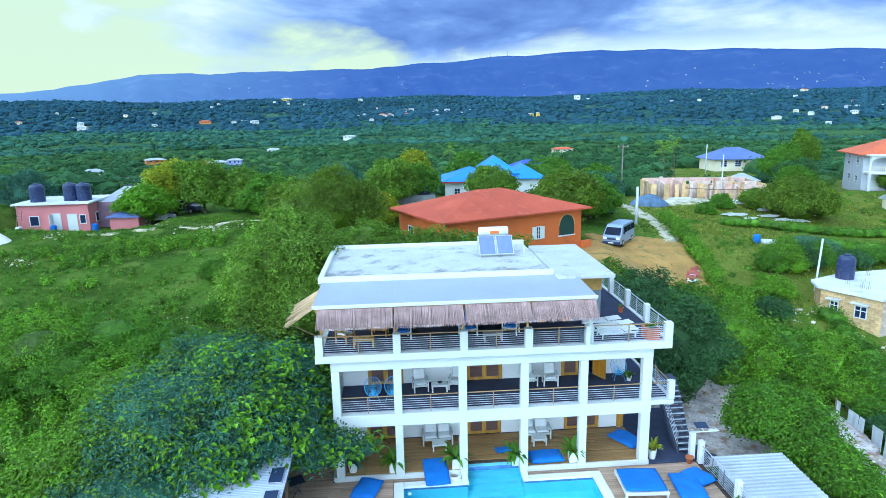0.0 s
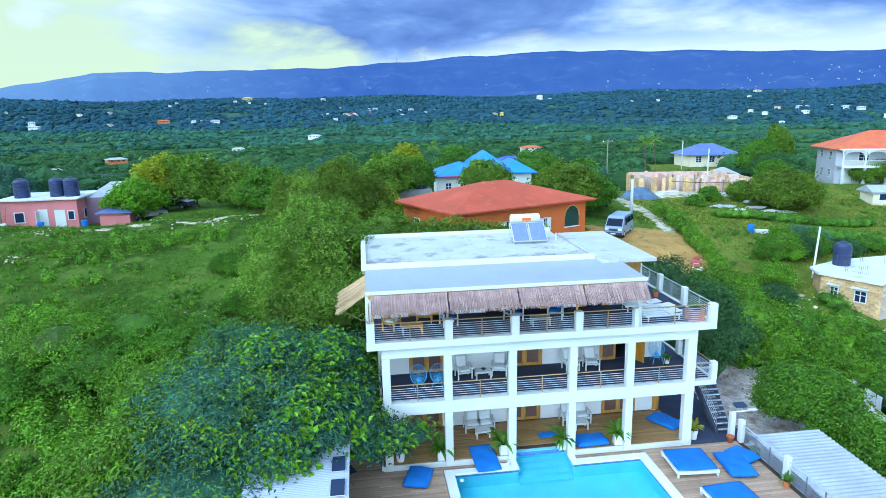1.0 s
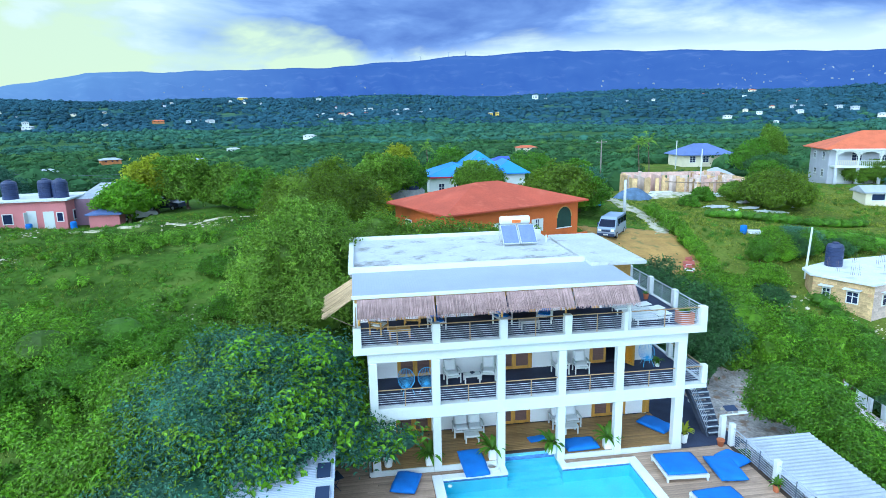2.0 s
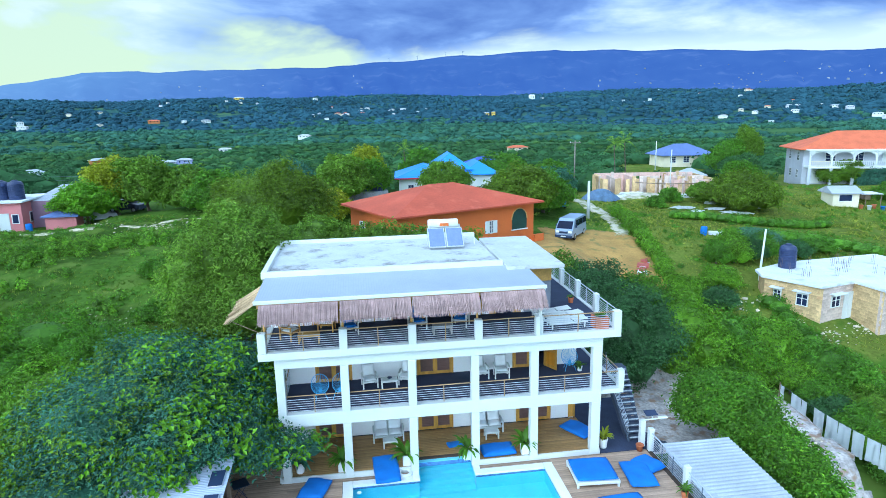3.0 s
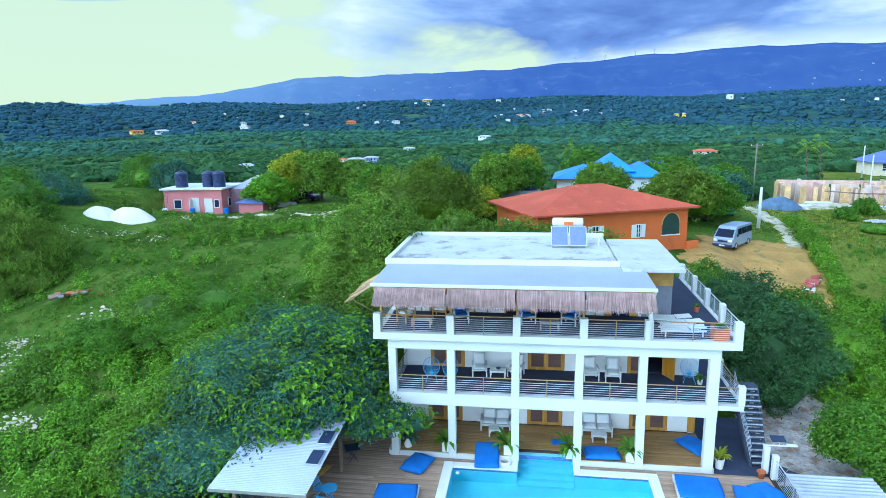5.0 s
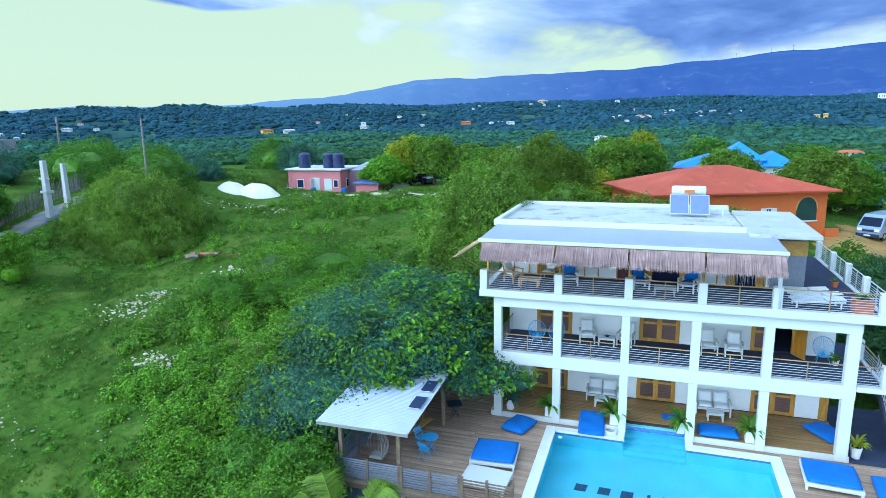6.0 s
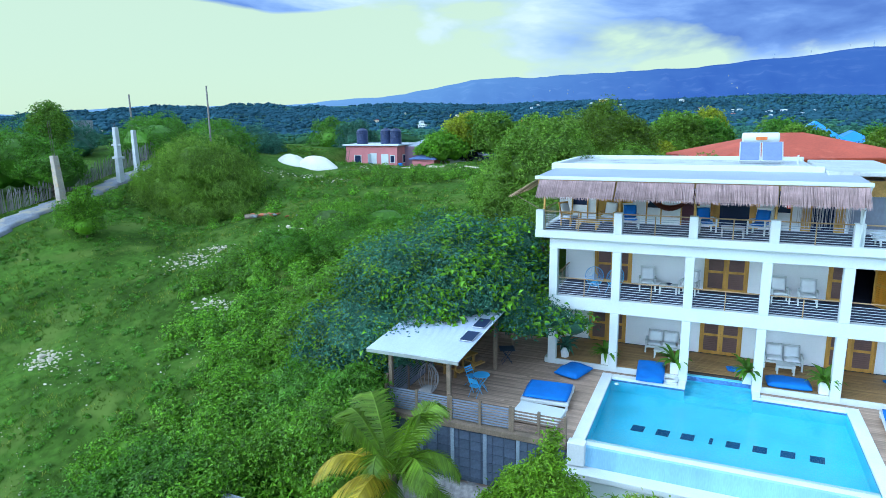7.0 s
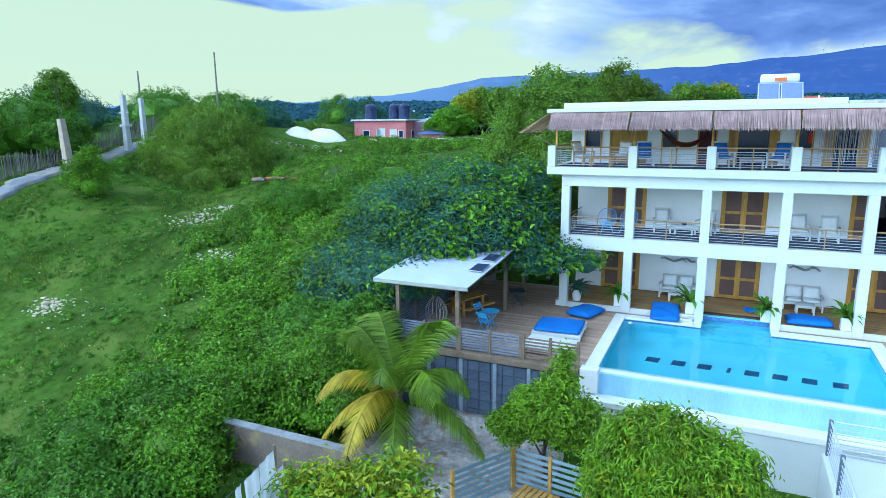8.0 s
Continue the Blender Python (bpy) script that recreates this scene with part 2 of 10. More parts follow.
DIRT = mat("dirt", (0.4, 0.235, 0.065), 0.95, var=0.25, scale=0.5, fine=6, bump=0.4, second=(0.20, 0.17, 0.05), amount=0.3)
GRAVEL = mat("gravel", (0.50, 0.45, 0.43), 0.95, var=0.45, scale=1.1, fine=7, bump=0.8, second=(0.30, 0.20, 0.14), amount=0.36)
LIMESTONE = mat("limestone", (0.56, 0.49, 0.38), 0.9, var=0.25, scale=2, fine=8, per="island", pervar=0.2)
TRACK = mat("pale_track", (0.50, 0.46, 0.36), 0.95, var=0.25, scale=0.7, fine=7, bump=0.4, second=(0.16, 0.20, 0.05), amount=0.45)
ROAD = mat("road_concrete", (0.21, 0.22, 0.25), 0.9, var=0.25, scale=0.6, fine=8, bump=0.3, second=(0.30, 0.27, 0.21), amount=0.4)
SAND = mat("white_marl", (0.74, 0.71, 0.64), 0.95, var=0.1, scale=0.6, fine=8, bump=0.4)
VAN_WHITE = mat("van_paint", (0.32, 0.4, 0.54), 0.25, 0.3, var=0.04, bump=0)
RUBBER = mat("rubber", (0.015, 0.015, 0.017), 0.8)
BARK = mat("bark", (0.13, 0.10, 0.075), 0.9, var=0.3, scale=3, bump=0.4)
POLE_WOOD = mat("pole_wood", (0.20, 0.18, 0.16), 0.85, var=0.2, scale=3)
POST_CONCRETE = mat("cast_concrete", (0.55, 0.56, 0.58), 0.8, var=0.15, scale=1.5)
POST_BROWN = mat("stained_concrete", (0.42, 0.36, 0.30), 0.85, var=0.25, scale=1.5, second=(0.5, 0.36, 0.22), amount=0.3)
GRASS = mat("grass", (0.061, 0.119, 0.015), 0.95, var=0.50, scale=0.22, fine=3.0, bump=0.8, spec=0.05, second=(0.094, 0.144, 0.025), amount=0.40)
MEADOW = mat("meadow_grass", (0.132, 0.167, 0.028), 0.95, var=0.38, scale=0.22, fine=4.0, bump=0.7, spec=0.05, second=(0.066, 0.128, 0.014), amount=0.42)
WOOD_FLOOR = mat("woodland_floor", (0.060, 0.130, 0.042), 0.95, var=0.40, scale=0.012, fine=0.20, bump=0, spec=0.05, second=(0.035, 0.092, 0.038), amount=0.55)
# floor of the farthest ground, with the blue of haze put into its colour
PLAIN_FLOOR_HAZED = mat("plain_floor_hazed", (0.032, 0.088, 0.080), 0.95, var=0.40, scale=0.006, fine=0.10, bump=0, spec=0.05, second=(0.065, 0.130, 0.064), amount=0.22)
BLADE = mat("grass_blade", (0.101, 0.189, 0.014), 0.8, var=0.40, scale=0.25, fine=2, per="island", pervar=0.40, leaf=0.5, bump=0, spec=0.15)
LEAF = mat("leaf_mid", (0.104, 0.245, 0.012), 0.55, var=0.3, scale=0.5, fine=3, per="island", pervar=0.42, leaf=0.32, bump=0)
LEAF_DARK = mat("leaf_dark", (0.066, 0.184, 0.115), 0.55, var=0.3, scale=0.5, fine=3, per="island", pervar=0.42, leaf=0.32, bump=0)
LEAF_BRIGHT = mat("leaf_bright", (0.153, 0.340, 0.010), 0.5, var=0.25, scale=0.6, fine=3, per="island", pervar=0.35, leaf=0.32, bump=0)
LEAF_YELLOW = mat("leaf_yellow", (0.306, 0.357, 0.010), 0.55, var=0.25, scale=0.6, fine=3, per="island", pervar=0.35, leaf=0.32, bump=0)
LEAF_OLIVE = mat("leaf_olive", (0.150, 0.275, 0.018), 0.6, var=0.3, scale=0.4, fine=3, per="island", pervar=0.4, leaf=0.32, bump=0)
LEAF_ACACIA = mat("leaf_acacia", (0.190, 0.315, 0.030), 0.6, var=0.3, scale=0.4, fine=3, per="island", pervar=0.35, leaf=0.32, bump=0)
LEAF_SHRUB = mat("leaf_shrub", (0.149, 0.311, 0.011), 0.55, var=0.35, scale=0.3, fine=3, per="island", pervar=0.55, leaf=0.32, bump=0)
LEAF_DEEP = mat("leaf_deep", (0.061, 0.156, 0.045), 0.6, var=0.35, scale=0.4, fine=3, per="island", pervar=0.4, leaf=0.32, bump=0)
LEAF_DOME = mat("leaf_dome", (0.128, 0.215, 0.010), 0.55, var=0.35, scale=0.35, fine=3, per="island", pervar=0.42, leaf=0.3, bump=0)
LEAF_MANGO = mat("leaf_mango", (0.200, 0.357, 0.012), 0.5, var=0.3, scale=0.7, fine=3, per="island", pervar=0.42, leaf=0.32, bump=0)
# the next two leaf colours turn bluer with distance: haze put into the green
LEAF_PLAIN_HAZED = mat("leaf_plain_hazed", (0.042, 0.112, 0.078), 0.9, var=0.30, scale=0.012, fine=0.35, per="island", pervar=0.18, bump=0, spec=0.05, second=(0.056, 0.132, 0.066), amount=0.4)
LEAF_HAZE = mat("leaf_haze", (0.030, 0.080, 0.112), 0.9, var=0.25, scale=0.006, fine=0.15, per="island", pervar=0.10, bump=0, spec=0.05)
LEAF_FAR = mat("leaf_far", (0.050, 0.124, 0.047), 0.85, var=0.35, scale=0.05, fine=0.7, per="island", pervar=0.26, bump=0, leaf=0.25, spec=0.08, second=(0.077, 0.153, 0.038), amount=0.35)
PALM_LEAF = mat("palm_leaf", (0.17, 0.28, 0.015), 0.5, var=0.3, scale=0.6, fine=3, per="island", pervar=0.3, leaf=0.4, bump=0)


def dirty_roof():
    """White roof coating with dark dirt in patches and washed up along the front kerb."""
    m = mat("stained_roof_coating", (0.50, 0.52, 0.53), 0.6, var=0.10, scale=0.9, fine=9)
    n, l = m.node_tree.nodes, m.node_tree.links
    p = n["Principled BSDF"]
    old = p.inputs["Base Color"].links[0].from_socket
    geo, sep, nz, edge, add, ramp, mx = [n.new("ShaderNode" + k) for k in ("NewGeometry", "SeparateXYZ", "TexNoise", "MapRange", "Math", "MapRange", "Mix")]
    l.new(geo.outputs["Position"], sep.inputs[0])
    l.new(geo.outputs["Position"], nz.inputs["Vector"])
    nz.inputs["Scale"].default_value, nz.inputs["Detail"].default_value, nz.inputs["Roughness"].default_value = 0.9, 8, 0.68
    edge.inputs["From Min"].default_value, edge.inputs["From Max"].default_value = 29.1, 30.6
    edge.inputs["To Min"].default_value, edge.inputs["To Max"].default_value = 0.20, 0.0
    l.new(sep.outputs[1], edge.inputs[0])
    l.new(nz.outputs[0], add.inputs[0])
    l.new(edge.outputs[0], add.inputs[1])
    ramp.inputs["From Min"].default_value, ramp.inputs["From Max"].default_value, ramp.inputs["To Max"].default_value = 0.535, 0.68, 0.85
    l.new(add.outputs[0], ramp.inputs[0])
    mx.data_type = "RGBA"
    mx.inputs[7].default_value = (0.16, 0.155, 0.15, 1)
    l.new(ramp.outputs[0], mx.inputs[0])
    l.new(old, mx.inputs[6])
    l.new(mx.outputs[2], p.inputs["Base Color"])
    return m


def glass_water():
    m = bpy.data.materials.new("pool_water")
    m.use_nodes = True
    n, l = m.node_tree.nodes, m.node_tree.links
    out = n["Material Output"]
    gl, tr, mx, fr = n.new("ShaderNodeBsdfGlossy"), n.new("ShaderNodeBsdfRefraction"), n.new("ShaderNodeMixShader"), n.new("ShaderNodeLayerWeight")
    gl.inputs["Roughness"].default_value = 0.03
    tr.inputs["Color"].default_value = (0.80, 0.97, 0.99, 1)
    tr.inputs["IOR"].default_value, tr.inputs["Roughness"].default_value = 1.33, 0.0
    pw, ml = n.new("ShaderNodeMath"), n.new("ShaderNodeMath")
    pw.operation, ml.operation = "POWER", "MULTIPLY_ADD"
    pw.inputs[1].default_value, ml.inputs[1].default_value, ml.inputs[2].default_value = 5.0, 0.6, 0.02
    nz, bp, tc = n.new("ShaderNodeTexNoise"), n.new("ShaderNodeBump"), n.new("ShaderNodeTexCoord")
    nz.inputs["Scale"].default_value = 2.2
    bp.inputs["Strength"].default_value, bp.inputs["Distance"].default_value = 0.12, 0.02
    l.new(tc.outputs["Object"], nz.inputs["Vector"])
    l.new(nz.outputs[0], bp.inputs["Height"])
    l.new(bp.outputs[0], gl.inputs["Normal"])
    l.new(bp.outputs[0], fr.inputs["Normal"])
    l.new(bp.outputs[0], tr.inputs["Normal"])
    l.new(fr.outputs["Facing"], pw.inputs[0])
    l.new(pw.outputs[0], ml.inputs[0])
    l.new(ml.outputs[0], mx.inputs[0])
    l.new(tr.outputs[0], mx.inputs[1])
    l.new(gl.outputs[0], mx.inputs[2])
    l.new(mx.outputs[0], out.inputs[0])
    return m


WATER = glass_water()

# ---- building tools ----
ORIGIN = {}


def thing(name, loc, label, category, group="", kind="", rz=0):
    ob = new(name)
    ob.empty_display_size = 0.2
    ob.matrix_basis = pose(*loc, 0, 0, rz)
    ORIGIN[ob.name] = Matrix(ob.matrix_basis)
    return tagged(ob, label, category, group, kind)


def part(name, bm, material, parent=None, label="", world=True, smooth=False, mats=()):
    """Links a bmesh as ONE mesh object under a thing or a part. world: the bmesh is in world coordinates, else in the parent's own."""
    me = bpy.data.meshes.new(name)
    bm.normal_update()
    bm.to_mesh(me)
    bm.free()
    return attach(name, me, material, parent, label, world, smooth, mats)


def attach(name, me, material, parent=None, label="", world=True, smooth=False, mats=()):
    me.materials.append(material)
    for m in mats:
        me.materials.append(m)
    if smooth:
        me.polygons.foreach_set("use_smooth", [True] * len(me.polygons))
    ob = new(name, me)
    base = Matrix()
    if parent is not None:
        base = ORIGIN[parent.name]
        ob.parent = parent
        if world:
            me.transform(base.inverted())
    ORIGIN[ob.name] = base
    if label:
        ob["label"] = label
    return ob


def piece(name, me, parent, m):
    """One of many alike pieces: an object of its own on a shared mesh, posed in its parent's frame."""
    ob = new(name, me)
    ob.parent = parent
    ob.matrix_basis = ORIGIN[parent.name].inverted() @ m
    return ob


def nb():
    return bmesh.new()


def bx(bm, x0, x1, y0, y1, z0, z1, m=None):
    v = [bm.verts.new(p) for p in ((x0, y0, z0), (x1, y0, z0), (x1, y1, z0), (x0, y1, z0), (x0, y0, z1), (x1, y0, z1), (x1, y1, z1), (x0, y1, z1))]
    for f in ((0, 3, 2, 1), (4, 5, 6, 7), (0, 1, 5, 4), (1, 2, 6, 5), (2, 3, 7, 6), (3, 0, 4, 7)):
        bm.faces.new([v[i] for i in f])
    if m is not None:
        for q in v:
            q.co = m @ q.co
    return bm


def bev(bm, w, seg=1):
    bmesh.ops.bevel(bm, geom=bm.edges[:], offset=w, segments=seg, affect="EDGES", profile=0.6)
    return bm


def tube(bm, a, b, r0, r1=None, n=8, caps=True):
    a, b = Vector(a), Vector(b)
    r1 = r0 if r1 is None else r1
    q = (b - a).to_track_quat("Z", "Y")
    rings = []
    for p, r in ((a, r0), (b, r1)):
        rings.append([bm.verts.new(p + q @ Vector((r * math.cos(2 * math.pi * i / n), r * math.sin(2 * math.pi * i / n), 0))) for i in range(n)])
    for i in range(n):
        j = (i + 1) % n
        bm.faces.new((rings[0][i], rings[0][j], rings[1][j], rings[1][i]))
    if caps:
        bm.faces.new(rings[0][::-1])
        bm.faces.new(rings[1])
    return bm


def ring_tube(bm, pts, r, n=6):
    """A closed rod through a loop of points."""
    c = sum(pts, Vector()) / len(pts)
    k = len(pts)
    rings = []
    for i, p in enumerate(pts):
        d = (pts[(i + 1) % k] - pts[i - 1]).normalized()
        u = (p - c).normalized()
        w = d.cross(u).normalized()
        rings.append([bm.verts.new(p + (u * math.cos(a) + w * math.sin(a)) * r) for a in (2 * math.pi * j / n for j in range(n))])
    for i in range(k):
        for j in range(n):
            bm.faces.new((rings[i][j], rings[(i + 1) % k][j], rings[(i + 1) % k][(j + 1) % n], rings[i][(j + 1) % n]))
    return bm


def lathe(bm, profile, n=16, m=None):
    """A round body from (radius, height) pairs."""
    m = m or Matrix()
    rings = [[bm.verts.new(m @ Vector((r * math.cos(2 * math.pi * i / n), r * math.sin(2 * math.pi * i / n), z))) for i in range(n)] for r, z in profile]
    for a, b in zip(rings, rings[1:]):
        for i in range(n):
            j = (i + 1) % n
            bm.faces.new((a[i], a[j], b[j], b[i]))
    bm.faces.new(rings[0][::-1])
    bm.faces.new(rings[-1])
    return bm


def cushion(bm, w, d, h, m=None, rx=12, ry=12, dent=0.0):
    """A soft pad with a puffed top and rounded rim, centred, its underside at z = 0."""
    m = m or Matrix()
    top, bot = [], []
    for i in range(rx + 1):
        rt, rb = [], []
        for j in range(ry + 1):
            u, v = 2 * i / rx - 1, 2 * j / ry - 1
            e = (1 - abs(u) ** 5) * (1 - abs(v) ** 5)
            x, y = u * w / 2 * (1 - 0.03 * v * v), v * d / 2 * (1 - 0.03 * u * u)
            wob = dent * noise.noise(Vector((x * 2.1 + w * 9, y * 2.1, 0)))
            rt.append(bm.verts.new(m @ Vector((x, y, h * 0.5 + h * 0.5 * e ** 0.5 + wob))))
            rb.append(bm.verts.new(m @ Vector((x * 0.97, y * 0.97, h * 0.32 * (1 - e ** 0.4)))))
        top.append(rt)
        bot.append(rb)
    for i in range(rx):
        for j in range(ry):
            bm.faces.new((top[i][j], top[i + 1][j], top[i + 1][j + 1], top[i][j + 1]))
            bm.faces.new((bot[i][j], bot[i][j + 1], bot[i + 1][j + 1], bot[i + 1][j]))
    for i in range(rx):
        bm.faces.new((bot[i][0], bot[i + 1][0], top[i + 1][0], top[i][0]))
        bm.faces.new((top[i][ry], top[i + 1][ry], bot[i + 1][ry], bot[i][ry]))
    for j in range(ry):
        bm.faces.new((top[0][j], top[0][j + 1], bot[0][j + 1], bot[0][j]))
        bm.faces.new((bot[rx][j], bot[rx][j + 1], top[rx][j + 1], top[rx][j]))
    return bm


def corrugated(bm, x0, x1, y0, y1, z00, z11, pitch, amp, along="y", thick=0.012):
    """A corrugated sheet, the waves running along one axis; z00 at the low-y edge, z11 at the high-y edge."""
    if along == "y":
        n = max(2, int((x1 - x0) / pitch * 4))
        us = [x0 + (x1 - x0) * i / n for i in range(n + 1)]
        rows = []
        for dz in (0, -thick):
            rows.append([[bm.verts.new((u, y, (z00 if y == y0 else z11) + amp * math.sin(2 * math.pi * (u - x0) / pitch) + dz)) for y in (y0, y1)] for u in us])
    else:
        n = max(2, int((y1 - y0) / pitch * 4))
        us = [y0 + (y1 - y0) * i / n for i in range(n + 1)]
        rows = []
        for dz in (0, -thick):
            rows.append([[bm.verts.new((x, u, z00 + (z11 - z00) * (u - y0) / (y1 - y0) + amp * math.sin(2 * math.pi * (u - y0) / pitch) + dz)) for x in (x1, x0)] for u in us])
    top, low = rows
    for i in range(n):
        bm.faces.new((top[i][0], top[i + 1][0], top[i + 1][1], top[i][1]))
        bm.faces.new((low[i][1], low[i + 1][1], low[i + 1][0], low[i][0]))
        for k in (0, 1):
            bm.faces.new((top[i][k], low[i][k], low[i + 1][k], top[i + 1][k]))
    for i in (0, n):
        bm.faces.new((top[i][0], top[i][1], low[i][1], low[i][0]))
    return bm


def hip_roof(bm, x0, x1, y0, y1, z, ridge, inset, thick=0.12):
    """A hipped roof with a ridge along the longer side and a fascia of that thickness."""
    if x1 - x0 >= y1 - y0:
        r = [((x0 + inset), (y0 + y1) / 2, ridge), ((x1 - inset), (y0 + y1) / 2, ridge)]
    else:
        r = [((x0 + x1) / 2, y0 + inset, ridge), ((x0 + x1) / 2, y1 - inset, ridge)]
    c = [(x0, y0), (x1, y0), (x1, y1), (x0, y1)]
    lo = [bm.verts.new((*p, z - thick)) for p in c]
    up = [bm.verts.new((*p, z)) for p in c]
    a, b = [bm.verts.new(p) for p in r]
    for i in range(4):
        bm.faces.new((lo[i], lo[(i + 1) % 4], up[(i + 1) % 4], up[i]))
    bm.faces.new(lo[::-1])
    if x1 - x0 >= y1 - y0:
        bm.faces.new((up[0], up[1], b, a))
        bm.faces.new((up[1], up[2], b))
        bm.faces.new((up[2], up[3], a, b))
        bm.faces.new((up[3], up[0], a))
    else:
        bm.faces.new((up[0], up[1], a))
        bm.faces.new((up[1], up[2], b, a))
        bm.faces.new((up[2], up[3], b))
        bm.faces.new((up[3], up[0], a, b))
    return bm


def mesh_from(name, verts, faces):
    me = bpy.data.meshes.new(name)
    me.from_pydata(verts.tolist() if hasattr(verts, "tolist") else verts, [], faces.tolist() if hasattr(faces, "tolist") else faces)
    return me




def leaf_quads(centres, normals, length, width, rng, fold=0.25, droop=0.35):
    """Leaves as lozenges of two triangles, folded along the midrib. Returns verts, faces."""
    n = len(centres)
    nrm = normals / np.maximum(np.linalg.norm(normals, axis=1, keepdims=True), 1e-6)
    t = rng.normal(size=(n, 3))
    t[:, 2] -= droop
    t -= nrm * (t * nrm).sum(1, keepdims=True)
    t /= np.maximum(np.linalg.norm(t, axis=1, keepdims=True), 1e-6)
    s = np.cross(nrm, t)
    ln = (length * rng.uniform(0.65, 1.3, n))[:, None]
    wd = (width * rng.uniform(0.7, 1.25, n))[:, None]
    v = np.empty((n, 4, 3))
    v[:, 0] = centres - t * ln * 0.5
    v[:, 1] = centres + s * wd * 0.5 + nrm * wd * fold
    v[:, 2] = centres + t * ln * 0.5 - nrm * ln * 0.12
    v[:, 3] = centres - s * wd * 0.5 + nrm * wd * fold
    i = np.arange(n)[:, None] * 4
    f = np.concatenate([i + [0, 1, 2], i + [0, 2, 3]], 1).reshape(-1, 3)
    return v.reshape(-1, 3), f


def crown_points(lobes, count, rng, clump=0.5, per=14, inner=0.25):
    """Leaf centres and outward normals, gathered in clumps on and below the skin of ellipsoid lobes (x, y, z, rx, ry, rz)."""
    L = np.array(lobes, float)
    area = (L[:, 3] * L[:, 4] + L[:, 3] * L[:, 5] + L[:, 4] * L[:, 5])
    k = max(1, count // per)
    which = rng.choice(len(L), k, p=area / area.sum())
    d = rng.normal(size=(k, 3))
    d[:, 2] = np.abs(d[:, 2]) * 1.1 - 0.45 * rng.random(k)
    d /= np.linalg.norm(d, axis=1, keepdims=True)
    rad = 1 - inner * rng.random(k) ** 1.5 + 0.10 * rng.normal(size=k)
    c = L[which, :3] + d * L[which, 3:] * rad[:, None]
    # clumps that fall deep inside another lobe are dropped
    keep = np.ones(k, bool)
    for q in L:
        keep &= (((c - q[:3]) / q[3:]) ** 2).sum(1) > 0.42
    c, d = c[keep], d[keep]
    size = clump * rng.uniform(0.6, 1.4, len(c))
    p = np.repeat(c, per, 0) + rng.normal(size=(len(c) * per, 3)) * np.repeat(size, per)[:, None] * [0.5, 0.5, 0.34]
    nr = np.repeat(d, per, 0) * 0.7 + [0, 0, 0.7] + rng.normal(size=p.shape) * 0.55
    return p, nr


def blob(lobes, scale, rng, sub=2):
    """The shaded inside of a crown: rough lumps, well under the leaves."""
    verts, faces, base = [], [], 0
    tmp = nb()
    bmesh.ops.create_icosphere(tmp, subdivisions=sub, radius=1)
    tmp.verts.ensure_lookup_table()
    uv = np.array([v.co[:] for v in tmp.verts])
    uf = np.array([[v.index for v in f.verts] for f in tmp.faces])
    tmp.free()
    for x, y, z, rx, ry, rz in lobes:
        wob = scale * (1 + 0.16 * np.sin(uv @ rng.normal(size=(3, 3)) * 4).sum(1) / 3)
        verts.append(np.array([x, y, z]) + uv * [rx, ry, rz] * wob[:, None])
        faces.append(uf + base)
        base += len(uv)
    return np.concatenate(verts), np.concatenate(faces)


def foliage(name, parent, lobes, count, material, rng, leaf=(0.22, 0.09), clump=0.5, per=14, core=0.72, label="", inner=0.25, droop=0.35, solid=None):
    p, nr = crown_points(lobes, count, rng, clump, per, inner)
    v, f = leaf_quads(p, nr, leaf[0], leaf[1], rng, droop=droop)
    if core:
        cv, cf = blob(solid or lobes, core, rng)
        f = np.concatenate([f, cf + len(v)])
        v = np.concatenate([v, cv])
    return attach(name, mesh_from(name, v, f), material, parent, label)


def limbs(bm, base, top, r, lobes, rng, bend=0.3, n=8):
    """A tapered, slightly bent trunk with limbs that reach into the lobes."""
    base, top = Vector(base), Vector(top)
    pts = [base.lerp(top, i / 4) + Vector((rng.normal() * bend * 0.3, rng.normal() * bend * 0.3, 0)) * (i > 0) for i in range(5)]
    for i in range(4):
        tube(bm, pts[i], pts[i + 1], r * (1 - 0.16 * i), r * (1 - 0.16 * (i + 1)), n)
    tube(bm, base - Vector((0, 0, 0.3)), base + Vector((0, 0, 0.25)), r * 1.35, r, n)
    for q in lobes:
        a = pts[2 + int(rng.integers(0, 3))]
        b = Vector(q[:3]) + Vector((0, 0, q[5] * 0.2))
        mid = a.lerp(b, 0.5) + Vector((0, 0, 0.25))
        tube(bm, a, mid, r * 0.42, r * 0.28, 6)
        tube(bm, mid, b, r * 0.28, r * 0.1, 6)
        for _ in range(2):
            e = b + Vector(rng.normal(size=3)).normalized() * min(q[3:]) * 0.7
            tube(bm, mid.lerp(b, 0.6), e, r * 0.14, r * 0.05, 5)
    return bm


